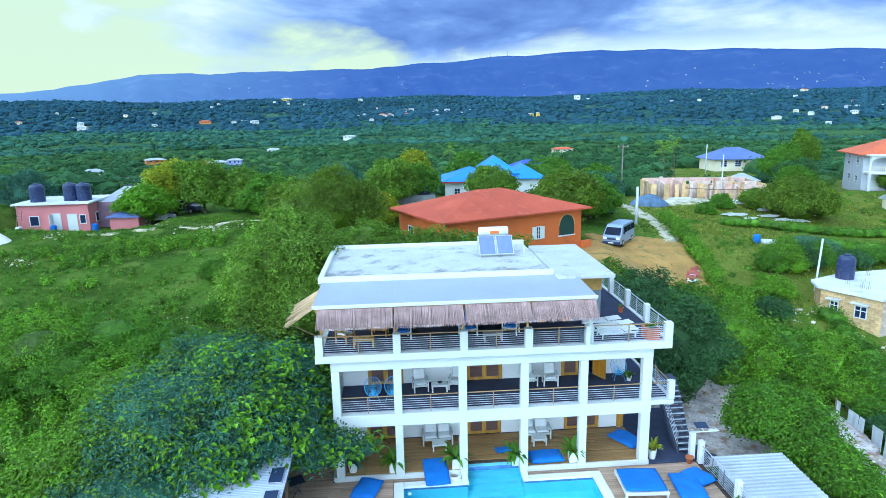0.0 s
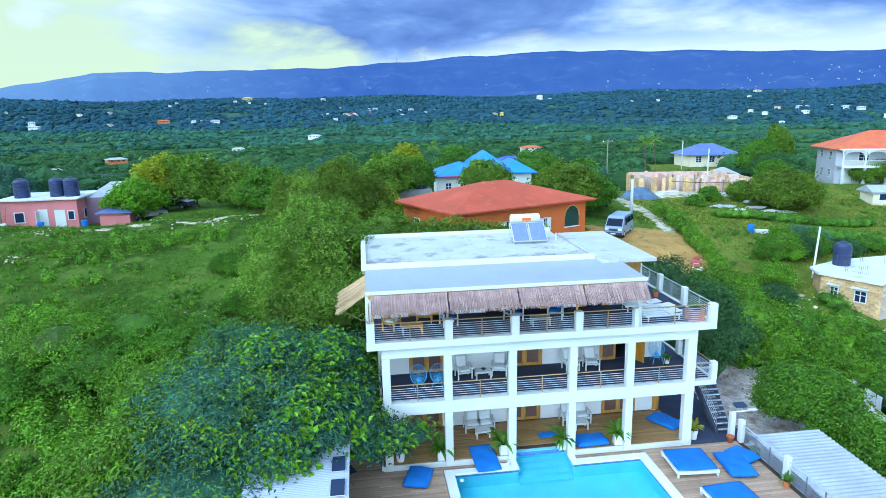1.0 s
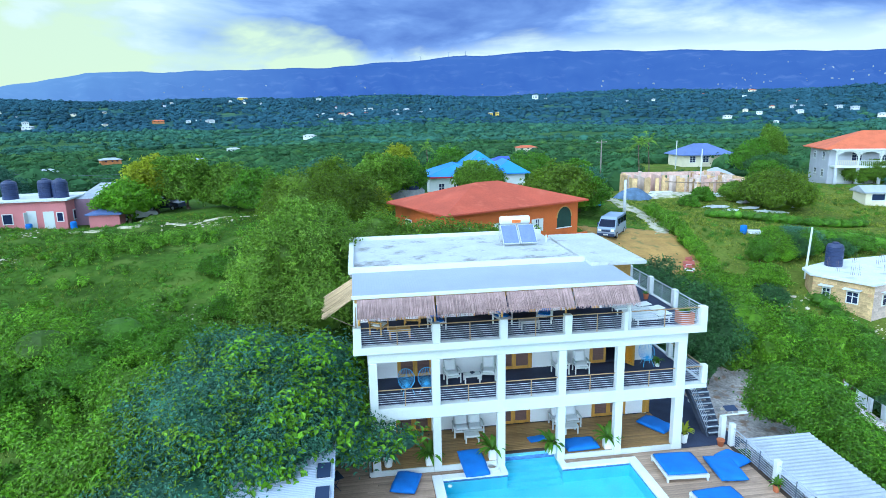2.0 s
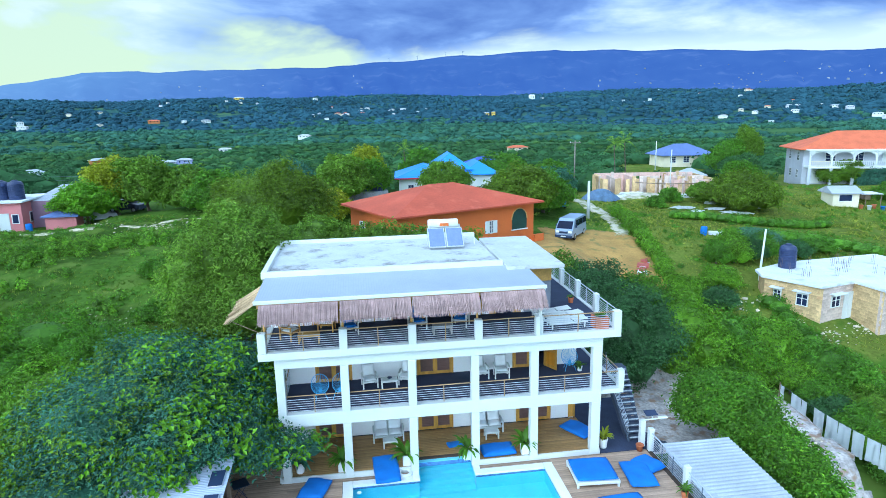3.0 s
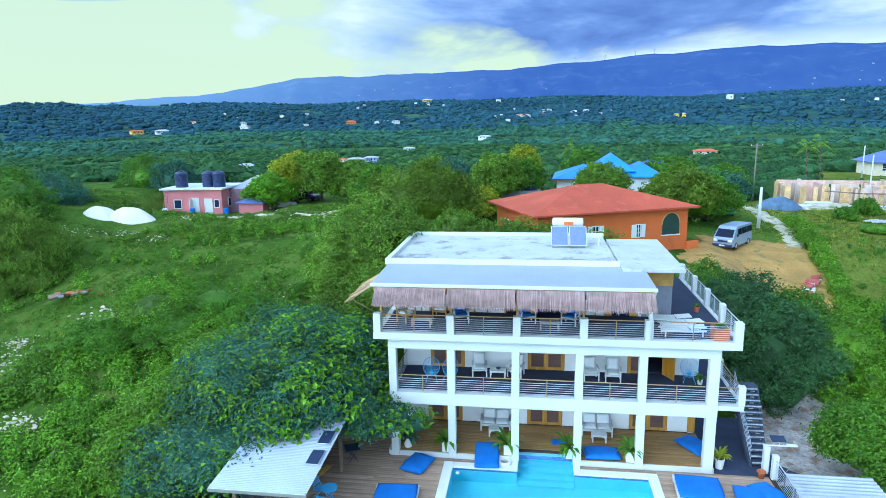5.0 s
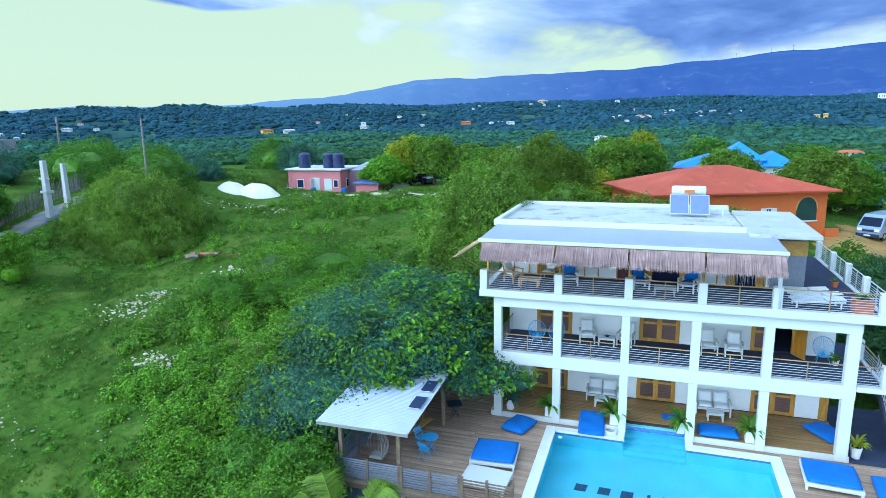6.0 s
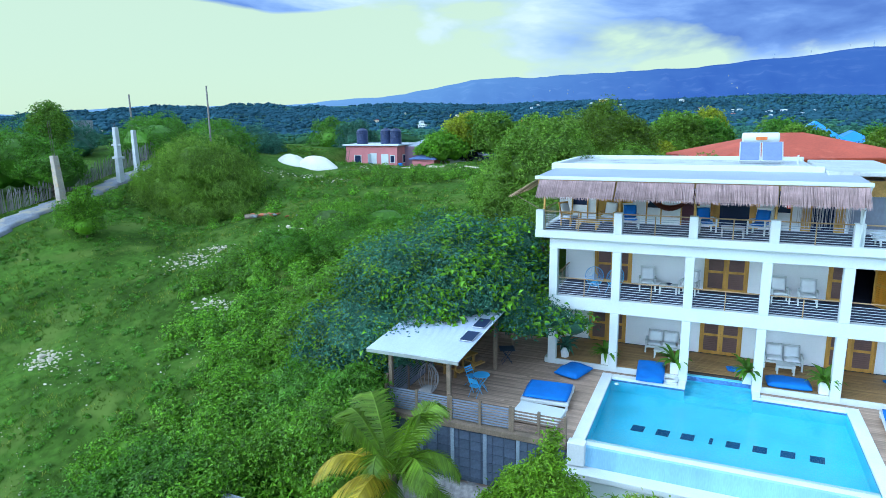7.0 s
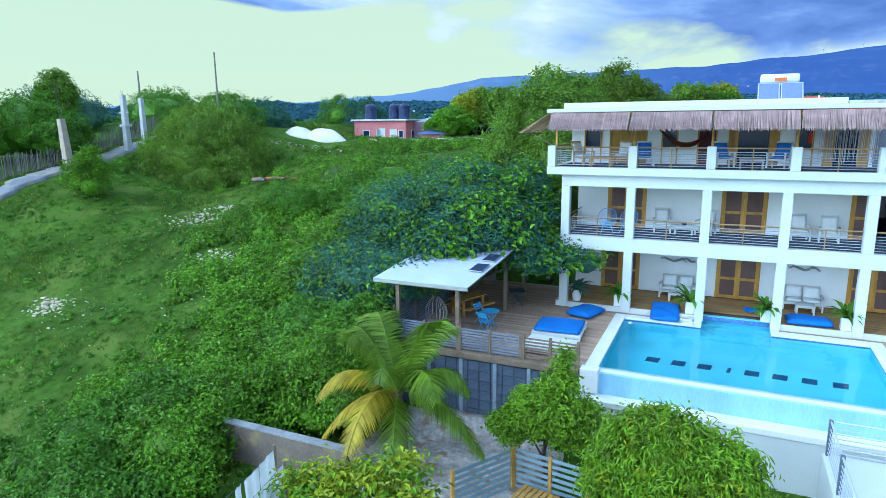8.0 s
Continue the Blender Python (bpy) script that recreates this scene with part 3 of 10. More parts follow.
def tree(name, label, base, lobes, count, material, leaf=(0.22, 0.09), r=0.22, clump=0.5, per=14, core=0.72, seed=1, category="tree", group="", extra=None, droop=0.35, lumps=0):
    rng = np.random.default_rng(seed)
    t = thing(name, base, label, category, group)
    cx, cy = np.mean([q[0] for q in lobes]), np.mean([q[1] for q in lobes])
    cz = min(q[2] for q in lobes)
    bm = limbs(nb(), base, (base[0] * 0.4 + cx * 0.6, base[1] * 0.4 + cy * 0.6, cz), r, lobes, rng)
    part("trunk", bm, BARK, t, smooth=True)
    # boughs that bulge out of the crown, with hollows between them
    bulges = []
    for q in lobes:
        for _ in range(lumps):
            d = Vector((rng.normal(), rng.normal(), abs(rng.normal()) * 0.9 - 0.25)).normalized()
            g = rng.uniform(0.28, 0.44)
            bulges.append((q[0] + d.x * q[3] * 0.86, q[1] + d.y * q[4] * 0.86, q[2] + d.z * q[5] * 0.86, q[3] * g, q[4] * g, q[5] * g * 1.1))
    solid = lobes
    lobes = lobes + bulges
    foliage("crown", t, lobes, count, material, rng, leaf, clump, per, core, droop=droop, solid=solid)
    for m2, n2, lf2, nm, *side in (extra if extra and isinstance(extra[0], tuple) else (extra,) if extra else ()):
        some = [q for q in lobes if not side or side[0] < q[0] <= side[1]]
        p, nr = crown_points(some, n2, rng, clump * 0.9, 11, 0.05)
        v, f = leaf_quads(p, nr + [0, 0, 0.5], lf2[0], lf2[1], rng)
        attach(nm, mesh_from(nm, v, f), m2, t)
    return t
# ---- the ground: one sheet from the garden to the foot of the hills ----
def sm(a, b, v):
    t = np.clip((np.asarray(v, float) - a) / (b - a), 0, 1)
    return t * t * (3 - 2 * t)


SLOPE_Y = (-400, 5, 14, 19, 30, 40, 50, 60, 75, 110, 160, 300, 700, 1300, 2100, 2800, 3600)
SLOPE_Z = (-30, -5.0, -3.0, -1.2, 1.9, 3.9, 5.3, 6.3, 6.0, 3.0, 0.0, -6, -14, -8, 40, 92, 100)


def ripple(x, y):
    return (np.sin(x * 0.31 + 1.7 * np.sin(y * 0.13)) * np.cos(y * 0.27 + 1.3 * np.sin(x * 0.17)) * 0.28
            + np.sin(x * 0.93 + y * 0.41) * np.cos(y * 0.77 - x * 0.36) * 0.09)


def inside(x, y, x0, x1, y0, y1, soft):
    return sm(x0 - soft, x0, x) * (1 - sm(x1, x1 + soft, x)) * sm(y0 - soft, y0, y) * (1 - sm(y1, y1 + soft, y))


def ground(x, y):
    x, y = np.asarray(x, float), np.asarray(y, float)
    r = np.hypot(x, y)
    far = sm(150, 400, r)
    yy = y * (1 - far) + np.where(y > 0, r, -r) * far
    z = np.interp(yy, SLOPE_Y, SLOPE_Z)
    near = 1 - sm(90, 220, r)
    z = z - near * (5.0 * sm(-2, 30, x) * (1 - 0.45 * sm(35, 60, y) - 0.30 * sm(60, 78, y)) + 1.2 * sm(30, 60, x) * (1 - sm(62, 84, y)))
    z = z + near * 1.8 * sm(-32, -46, x) * sm(10, 30, y)
    z = z + ripple(x, y) * (0.6 + 0.4 * sm(40, 90, r)) * (1 - sm(300, 800, r)) + sm(500, 1500, r) * 9 * np.sin(x * 0.0061 + 1) * np.cos(y * 0.0043 + x * 0.002)
    bear = np.degrees(np.arctan2(x, y))
    hills = sm(1900, 2700, r) * (1 - sm(-42, -30, bear))
    z = z + hills * (-3 + 6 * np.sin(bear * 0.9) + 4 * np.sin(bear * 2.1 + 1) - 30 * (1 - sm(-54.0, -49.5, bear)))
    # the cut in which the house, its deck and the pool stand, and the levelled yards
    z = z + inside(x, y, -8.0, 13.7, 19.6, 37.5, 1.3) * (-2.5 - z)
    z = z + inside(x, y, -11, 15, 9, 18.2, 1.6) * (-3.1 - z)
    z = z + inside(x, y, 15, 24.5, 26.5, 35, 2.0) * (-1.55 - z) * 0.9
    z = z + inside(x, y, -1, 17.5, 47, 60, 3.0) * (4.15 - z) * 0.9
    z = z - 2.2 * np.exp(-((x + 39) / 6.5) ** 2 - ((y - 40.5) / 5.5) ** 2)
    z = z + inside(x, y, 63, 82, 126, 142, 12) * (3.3 - z)
    z = z + inside(x, y, -39, -26, 62.0, 73, 2.5) * (5.35 - z)
    return z


def gz(x, y):
    return float(ground(x, y))


def ground_mesh():
    rad = [0.0] + [1.2 + 0.62 * i for i in range(175)]
    while rad[-1] < 3550:
        rad.append(rad[-1] * 1.035 + 0.2)
    ang = sorted(set([a * 0.75 for a in range(-93, 74)] + list(range(-180, -68, 4)) + list(range(56, 181, 4))))
    ang = [a for a in ang if a < 180]
    na = len(ang)
    verts = [(0.0, 0.0)]
    for r in rad[1:]:
        for a in ang:
            verts.append((r * math.sin(radians(a)), r * math.cos(radians(a))))
    xy = np.array(verts)
    v = np.column_stack([xy, ground(xy[:, 0], xy[:, 1])])
    f = []
    for j in range(na):
        f.append((0, 1 + (j + 1) % na, 1 + j))
    for i in range(len(rad) - 2):
        a, b = 1 + i * na, 1 + (i + 1) * na
        for j in range(na):
            k = (j + 1) % na
            f.append((a + j, a + k, b + k, b + j))
    me = mesh_from("ground", v, f)
    return me


gm = attach("ground", ground_mesh(), GRASS, None, smooth=True, mats=(WOOD_FLOOR, MEADOW, PLAIN_FLOOR_HAZED))
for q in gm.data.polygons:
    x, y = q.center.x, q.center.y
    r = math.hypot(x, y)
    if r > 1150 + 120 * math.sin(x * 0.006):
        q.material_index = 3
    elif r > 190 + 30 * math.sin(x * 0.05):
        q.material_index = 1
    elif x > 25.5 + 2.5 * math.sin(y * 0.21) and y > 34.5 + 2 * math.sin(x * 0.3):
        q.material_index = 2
tagged(gm, "green overgrown grassy hillside running out to a wooded plain", "ground", kind="structure")


def drape(name, material, label, test, x0, x1, y0, y1, step=0.4, lift=0.04, category="ground"):
    """A thin worn or made surface lying on the ground, wherever test(x, y) holds."""
    nx, ny = int((x1 - x0) / step) + 1, int((y1 - y0) / step) + 1
    gx, gy = np.meshgrid(np.linspace(x0, x1, nx), np.linspace(y0, y1, ny), indexing="ij")
    ok = test(gx, gy)
    # laid on the highest ground near by, so that it never sinks in
    up = ground(gx, gy)
    for dx in (-0.5, 0.5):
        for dy in (-0.5, 0.5):
            up = np.maximum(up, ground(gx + dx, gy + dy))
    up = up + lift + 0.02 * np.sin(gx * 3.1) * np.cos(gy * 2.7)
    bm = nb()
    vs = {}

    def vert(i, j):
        if (i, j) not in vs:
            vs[i, j] = bm.verts.new((gx[i, j], gy[i, j], up[i, j]))
        return vs[i, j]
    for i in range(nx - 1):
        for j in range(ny - 1):
            if ok[i, j] and ok[i + 1, j] and ok[i, j + 1] and ok[i + 1, j + 1]:
                bm.faces.new((vert(i, j), vert(i + 1, j), vert(i + 1, j + 1), vert(i, j + 1)))
    edge = [e for e in bm.edges if e.is_boundary]
    ext = bmesh.ops.extrude_edge_only(bm, edges=edge)
    for q in ext["geom"]:
        if isinstance(q, bmesh.types.BMVert):
            q.co.z -= 0.4
    ob = part(name, bm, material, None, smooth=True)
    return tagged(ob, label, category, kind="structure")


def wob(x, y, s=0.6, k=0.9):
    return s * (np.sin(x * k + 1.3 * np.sin(y * k * 0.7)) + np.cos(y * k * 1.3 + x * 0.4)) * 0.5


drape("dirt_yard", DIRT, "bare ochre dirt parking yard beside the orange house", lambda x, y: ((x - 20.9 - (y - 50) * 0.14) / 6.2) ** 2 + ((y - 51.5) / 9.8) ** 2 + wob(x, y, 0.28) < 1, 13, 31, 40, 63)
drape("gravel_yard", GRAVEL, "pale stony gravel yard below the outside stair", lambda x, y: ((x - 19.5) / 6.5) ** 2 + ((y - 31) / 5.2) ** 2 + wob(x, y, 0.2) < 1, 12, 28, 24, 38)
drape("gravel_track", GRAVEL, "pale gravel track along the washing line", lambda x, y: np.abs(x - 24.3 + wob(x, y, 0.7, 1.6)) < 1.3, 20, 28, 14, 35, lift=0.0)
drape("garden_gravel", GRAVEL, "grey gravel path in the lower garden", lambda x, y: ((x + 4.3) / 3.7) ** 2 + ((y - 15.8) / 4.2) ** 2 + wob(x, y, 0.2) < 1, -9, 1, 9, 18.9)
drape("track", TRACK, "pale marl track winding to the building site", lambda x, y: np.abs(x - 26.5 - 2.2 * np.sin((y - 58) * 0.16)) < 1.0 + wob(x, y, 0.2), 21, 33, 58, 80)
drape("road", ROAD, "cracked pale concrete lane on the hill", lambda x, y: np.abs((x + 47.4) - (y - 34) * -0.22) < 1.25 + wob(x, y, 0.1), -66, -36, 4, 66, step=0.5, lift=0.10, category="road")
drape("lime_path", mat("worn_marl", (0.56, 0.50, 0.37), 0.95, var=0.3, scale=1.2, fine=8, bump=0.4, second=(0.12, 0.17, 0.03), amount=0.5), "white limestone path worn through the grass", lambda x, y: np.abs((y - 60.5) - (x + 19.5) * 0.32 + wob(x, y, 0.8)) < 0.40 + wob(x * 2, y * 2, 0.5), -29, -11, 55, 66, step=0.3)


# ---- the mountain behind the plain ----
def mountain():
    m = bpy.data.materials.new("haze_glow_mountain")
    m.use_nodes = True
    n, l = m.node_tree.nodes, m.node_tree.links
    p = n["Principled BSDF"]
    p.inputs["Roughness"].default_value = 1.0
    p.inputs["Specular IOR Level"].default_value = 0.0
    tc, nz, rp = n.new("ShaderNodeTexCoord"), n.new("ShaderNodeTexNoise"), n.new("ShaderNodeValToRGB")
    nz.inputs["Scale"].default_value, nz.inputs["Detail"].default_value = 0.004, 6
    l.new(tc.outputs["Object"], nz.inputs["Vector"])
    l.new(nz.outputs[0], rp.inputs[0])
    e = rp.color_ramp.elements
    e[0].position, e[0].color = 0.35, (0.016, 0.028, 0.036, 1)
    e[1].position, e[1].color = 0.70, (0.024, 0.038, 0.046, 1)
    # pale pastures and clearings
    mp, nz2, rp2, mx = n.new("ShaderNodeMapping"), n.new("ShaderNodeTexNoise"), n.new("ShaderNodeMapRange"), n.new("ShaderNodeMix")
    mp.inputs["Scale"].default_value = (1, 1, 3.2)
    nz2.inputs["Scale"].default_value, nz2.inputs["Detail"].default_value, nz2.inputs["Roughness"].default_value = 0.0065, 9, 0.62
    l.new(tc.outputs["Object"], mp.inputs[0])
    l.new(mp.outputs[0], nz2.inputs["Vector"])
    rp2.inputs["From Min"].default_value, rp2.inputs["From Max"].default_value = 0.54, 0.70
    l.new(nz2.outputs[0], rp2.inputs[0])
    mx.data_type = "RGBA"
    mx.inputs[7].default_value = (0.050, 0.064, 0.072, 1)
    l.new(rp2.outputs[0], mx.inputs[0])
    l.new(rp.outputs[0], mx.inputs[6])
    l.new(mx.outputs[2], p.inputs["Base Color"])
    # kilometres of hazy air put in as bluish emission, paler towards the west
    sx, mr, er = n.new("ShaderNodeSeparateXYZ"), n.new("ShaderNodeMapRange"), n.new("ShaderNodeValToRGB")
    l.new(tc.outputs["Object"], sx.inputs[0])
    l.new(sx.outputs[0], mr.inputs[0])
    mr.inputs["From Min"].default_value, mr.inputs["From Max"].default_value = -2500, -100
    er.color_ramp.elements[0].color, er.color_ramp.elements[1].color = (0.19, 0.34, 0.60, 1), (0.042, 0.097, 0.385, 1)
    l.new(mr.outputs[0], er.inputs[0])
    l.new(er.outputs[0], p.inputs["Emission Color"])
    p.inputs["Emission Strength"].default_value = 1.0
    bear = np.linspace(-72, 60, 265)
    crest = np.interp(bear, (-72, -57, -50, -36, -27, -21, -10, -3, 9, 18, 28, 38, 60), (0.9, 1.0, 1.55, 1.75, 2.5, 3.65, 3.98, 4.15, 4.95, 5.2, 4.85, 4.25, 3.4))
    rng = np.random.default_rng(3)
    crest = crest + 0.045 * np.convolve(rng.normal(size=265), np.ones(3) / 3, "same") + 0.05 * np.sin(bear * 0.9)
    steps = np.linspace(0, 1, 26)
    v, f = [], []
    for i, (b, c) in enumerate(zip(bear, crest)):
        for j, s in enumerate(steps):
            d = 3300 + 1200 * s
            foot, top = 3300 * math.tan(radians(0.9)), 4500 * math.tan(radians(c))
            spur = 13 * math.sin(b * 1.7 + 3 * math.sin(b * 0.31)) * math.sin(math.pi * s) + 10 * math.sin(b * 5.1 + s * 7) * math.sin(math.pi * s)
            z = 16 + foot + (top - foot) * s ** 1.15 + spur * min(1, c / 4)
            v.append((d * math.sin(radians(b)), d * math.cos(radians(b)), z))
    for i in range(len(bear) - 1):
        for j in range(len(steps) - 1):
            a = i * 26 + j
            f.append((a, a + 26, a + 27, a + 1))
    # a skirt down behind, so that it is a solid range
    k = len(v)
    for i in range(len(bear)):
        x, y, z = v[i * 26 + 25]
        v.append((x * 1.06, y * 1.06, 0))
    for i in range(len(bear) - 1):
        f.append((i * 26 + 25, (i + 1) * 26 + 25, k + i + 1, k + i))
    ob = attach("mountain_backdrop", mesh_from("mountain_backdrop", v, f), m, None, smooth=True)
    tagged(ob, "long mountain ridge beyond the plain, its blue haze put in as glow", "mountain", kind="structure")
    # hamlets on the slopes: pale specks of houses, haze put into their wall colour
    bm = nb()
    for b0, b1, s0, s1, count in ((18, 34, 1, 9, 22), (32, 46, 4, 15, 40), (8, 20, 2, 12, 8), (-22, 2, 6, 17, 18), (24, 44, 12, 21, 8)):
        for _ in range(count):
            i = int(np.searchsorted(bear, rng.uniform(b0, b1)))
            x, y, z = v[i * 26 + int(rng.integers(s0, s1))]
            w = rng.uniform(2.2, 5.5)
            bx(bm, -w, w, -w * 0.6, w * 0.6, -4, rng.uniform(3, 5), Matrix.Translation((x + rng.uniform(-12, 12), y, z)) @ Matrix.Rotation(rng.uniform(-0.5, 0.5), 4, "Z"))
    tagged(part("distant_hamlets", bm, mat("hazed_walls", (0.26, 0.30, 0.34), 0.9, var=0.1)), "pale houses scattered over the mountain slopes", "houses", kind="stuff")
    # wind turbines along the crest, their steel coloured blue-grey for the haze
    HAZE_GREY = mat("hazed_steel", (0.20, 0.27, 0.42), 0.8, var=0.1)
    tower = lathe(nb(), ((1.2, -6), (1.1, 0), (0.7, 24)), 8)
    for k, b in enumerate((3.45, 5.6, 8.06, 10.0)):
        x, y, z = v[int(np.searchsorted(bear, b)) * 26 + 25]
        t = thing("wind_turbine", (x, y, z), "small wind turbine on the mountain crest, haze put into its colour", "wind turbine", "wind turbines")
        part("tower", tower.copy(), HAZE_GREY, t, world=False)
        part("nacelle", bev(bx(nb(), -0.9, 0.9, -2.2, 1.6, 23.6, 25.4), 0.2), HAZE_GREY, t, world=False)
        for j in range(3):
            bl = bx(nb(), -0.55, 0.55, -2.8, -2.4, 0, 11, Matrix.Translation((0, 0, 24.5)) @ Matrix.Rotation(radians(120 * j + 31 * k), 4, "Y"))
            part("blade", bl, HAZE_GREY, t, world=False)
    tower.free()


mountain()
# ---- the white guest house ----
COLS = (-3.06, -0.33, 2.60, 5.42, 8.16, 11.12)
POSTS = (-3.66, -0.30, 2.65, 5.55, 8.28, 11.92)
hotel = thing("guest_house", (4.1, 31, -0.5), "three-storey white guest house with open balconies and a flat roof", "building")


def hp(name, bm, material, label="", parent=None, smooth=False):
    return part(name, bm, material, parent or hotel, label, smooth=smooth)


# floors and beams
hp("floor_slab", bev(bx(nb(), -3.25, 12.35, 26.32, 29.36, 2.80, 3.0), 0.01), FLOOR_DARK, "dark tiled balcony floor")
hp("beam", bev(bx(nb(), -3.25, 11.36, 25.97, 26.31, 2.47, 3.05), 0.012), WHITE)
hp("balcony_edge", bev(bx(nb(), 11.37, 12.44, 25.97, 26.31, 2.84, 3.05), 0.012), WHITE)
hp("balcony_edge", bev(bx(nb(), 12.36, 12.50, 26.32, 31.5, 2.80, 3.05), 0.012), WHITE)
hp("balcony_floor", bev(bx(nb(), 11.37, 12.35, 29.37, 31.5, 2.80, 3.0), 0.01), FLOOR_DARK)
hp("floor_slab", bev(bx(nb(), -3.6, 11.9, 26.06, 37.0, 5.76, 6.0), 0.01), FLOOR_DARK, "dark tiled roof terrace floor")
hp("beam", bev(bx(nb(), -3.25, 11.36, 25.97, 26.31, 5.20, 5.70), 0.012), WHITE)
hp("fascia", bev(bx(nb(), -3.86, 12.10, 25.72, 26.05, 5.70, 6.03), 0.012), WHITE)
hp("fascia", bev(bx(nb(), -3.86, -3.61, 26.06, 37.0, 5.70, 6.03), 0.012), WHITE)
hp("fascia", bev(bx(nb(), 11.91, 12.10, 26.06, 37.0, 5.70, 6.03), 0.012), WHITE)
for z0, z1, nm in ((-0.2, 2.47, "column"), (3.05, 5.20, "column")):
    for i, cx in enumerate(COLS):
        w = 0.18 if i < 5 else 0.22
        hp(nm, bev(bx(nb(), cx - w, cx + w, 25.95, 26.30, z0, z1), 0.015), WHITE)
for px in POSTS:
    hp("parapet_post", bev(bx(nb(), px - 0.17, px + 0.17, 25.70, 26.02, 6.03, 6.92), 0.015), WHITE)
for py in (28.6, 31.2, 33.8, 36.6):
    hp("parapet_post", bev(bx(nb(), 11.90, 12.14, py - 0.15, py + 0.15, 6.03, 6.92), 0.015), WHITE)
hp("balcony_post", bev(bx(nb(), 12.20, 12.48, 26.0, 26.3, 3.06, 3.95), 0.015), WHITE)
hp("balcony_post", bev(bx(nb(), 12.20, 12.44, 29.2, 29.5, 3.06, 3.95), 0.015), WHITE)


# unseen white panels under the slabs, added to bounce light into the balconies
hp("soffit", bx(nb(), -3.05, 11.3, 26.33, 29.35, 2.782, 2.797), WHITE)
hp("soffit", bx(nb(), -3.05, 11.3, 26.33, 29.35, 5.742, 5.757), WHITE)


# railings: horizontal bars between the posts
def railing(parent, a, b, z, top, bars, rail_mat, uprights=1, r=0.0125, wood=True, up_mat=None, gap=0.10):
    """Bars from a to b (x, y), the lowest gap above z, a handrail at height top."""
    a, b = Vector((*a, 0)), Vector((*b, 0))
    rl = part("railing", tube(nb(), a + Vector((0, 0, top)), b + Vector((0, 0, top)), 0.026 if wood else 0.024, None, 8), HANDRAIL if wood else rail_mat, parent, "wooden handrail" if wood else "")
    for i in range(bars):
        h = z + gap + (top - z - gap - 0.06) * i / bars
        part("bar", tube(nb(), a + Vector((0, 0, h)), b + Vector((0, 0, h)), r, None, 6), rail_mat, rl)
    for i in range(uprights):
        p = a.lerp(b, (i + 1) / (uprights + 1))
        part("upright", bev(bx(nb(), p.x - 0.02, p.x + 0.02, p.y - 0.02, p.y + 0.02, z, top - 0.03), 0.004), up_mat or HANDRAIL, rl)
    return rl


for i in range(5):
    railing(hotel, (COLS[i] + 0.18, 26.14), (COLS[i + 1] - 0.18, 26.14), 3.05, 3.85, 6, RAIL)
    railing(hotel, (POSTS[i] + 0.17, 25.86), (POSTS[i + 1] - 0.17, 25.86), 6.03, 6.86, 7, RAIL)
railing(hotel, (11.35, 26.14), (12.20, 26.14), 3.05, 3.85, 6, RAIL, 0)
railing(hotel, (12.34, 26.30), (12.34, 29.2), 3.05, 3.85, 6, RAIL, 1)
railing(hotel, (-3.06, 26.3), (-3.06, 29.3), 3.0, 3.85, 6, RAIL, 1)
railing(hotel, (-3.70, 26.05), (-3.70, 28.9), 6.03, 6.86, 7, RAIL, 1)
for y0, y1 in ((26.02, 28.45), (28.75, 31.05), (31.35, 33.65), (33.95, 36.45)):
    railing(hotel, (12.02, y0), (12.02, y1), 6.03, 6.86, 7, RAIL, 1, wood=False, up_mat=RAIL)

# walls with door openings: storeys at z 0, 3 and 6
DOORS = {0: ((-2.0, -0.22, "closed"), (3.12, 4.90, "closed"), (8.20, 10.04, "closed"), (11.0, 11.36, "half")),
         3: ((-1.83, -0.07, "closed"), (3.12, 4.95, "closed"), (7.99, 9.74, "open"))}


def wall_with_openings(z0, z1, x0, x1, y0, y1, openings, head, material):
    x = x0
    for a, b in openings:
        if a > x:
            hp("wall", bx(nb(), x, a, y0, y1, z0, z1), material)
        hp("wall", bx(nb(), a, b, y0, y1, head, z1), material)
        x = b
    if x < x1:
        hp("wall", bx(nb(), x, x1, y0, y1, z0, z1), material)


wall_with_openings(0.0, 2.80, -3.25, 11.36, 29.37, 29.6, [d[:2] for d in DOORS[0]], 2.12, PLASTER)
wall_with_openings(3.0, 5.76, -3.25, 11.36, 29.37, 29.6, [d[:2] for d in DOORS[3]], 5.12, PLASTER)


def door_leaf(parent, w, h, m, label="", field=None):
    """A timber leaf with a stile-and-rail frame and two louvred fields."""
    f = nb()
    s = 0.11
    for a in ((0, s, 0, h), (w - s, w, 0, h), (s, w - s, 0, s * 1.3), (s, w - s, h - s, h), (s, w - s, h * 0.42, h * 0.42 + s)):
        bx(f, a[0], a[1], -0.025, 0.025, a[2], a[3], m)
    leaf = part("door_leaf", f, DOOR, parent, label)
    for z0, z1 in ((s * 1.3, h * 0.42), (h * 0.42 + s, h - s)):
        g = nb()
        bx(g, s, w - s, 0.006, 0.012, z0, z1, m)
        k = int((z1 - z0) / 0.085)
        for i in range(k):
            z = z0 + (i + 0.5) * (z1 - z0) / k
            bx(g, s, w - s, -0.016, 0.004, z - 0.028, z + 0.028, m @ Matrix.Translation((0, 0, z)) @ Matrix.Rotation(radians(9), 4, "X") @ Matrix.Translation((0, 0, -z)))
        part("louvre_panel", g, field or DOOR_DARK, leaf)
    return leaf


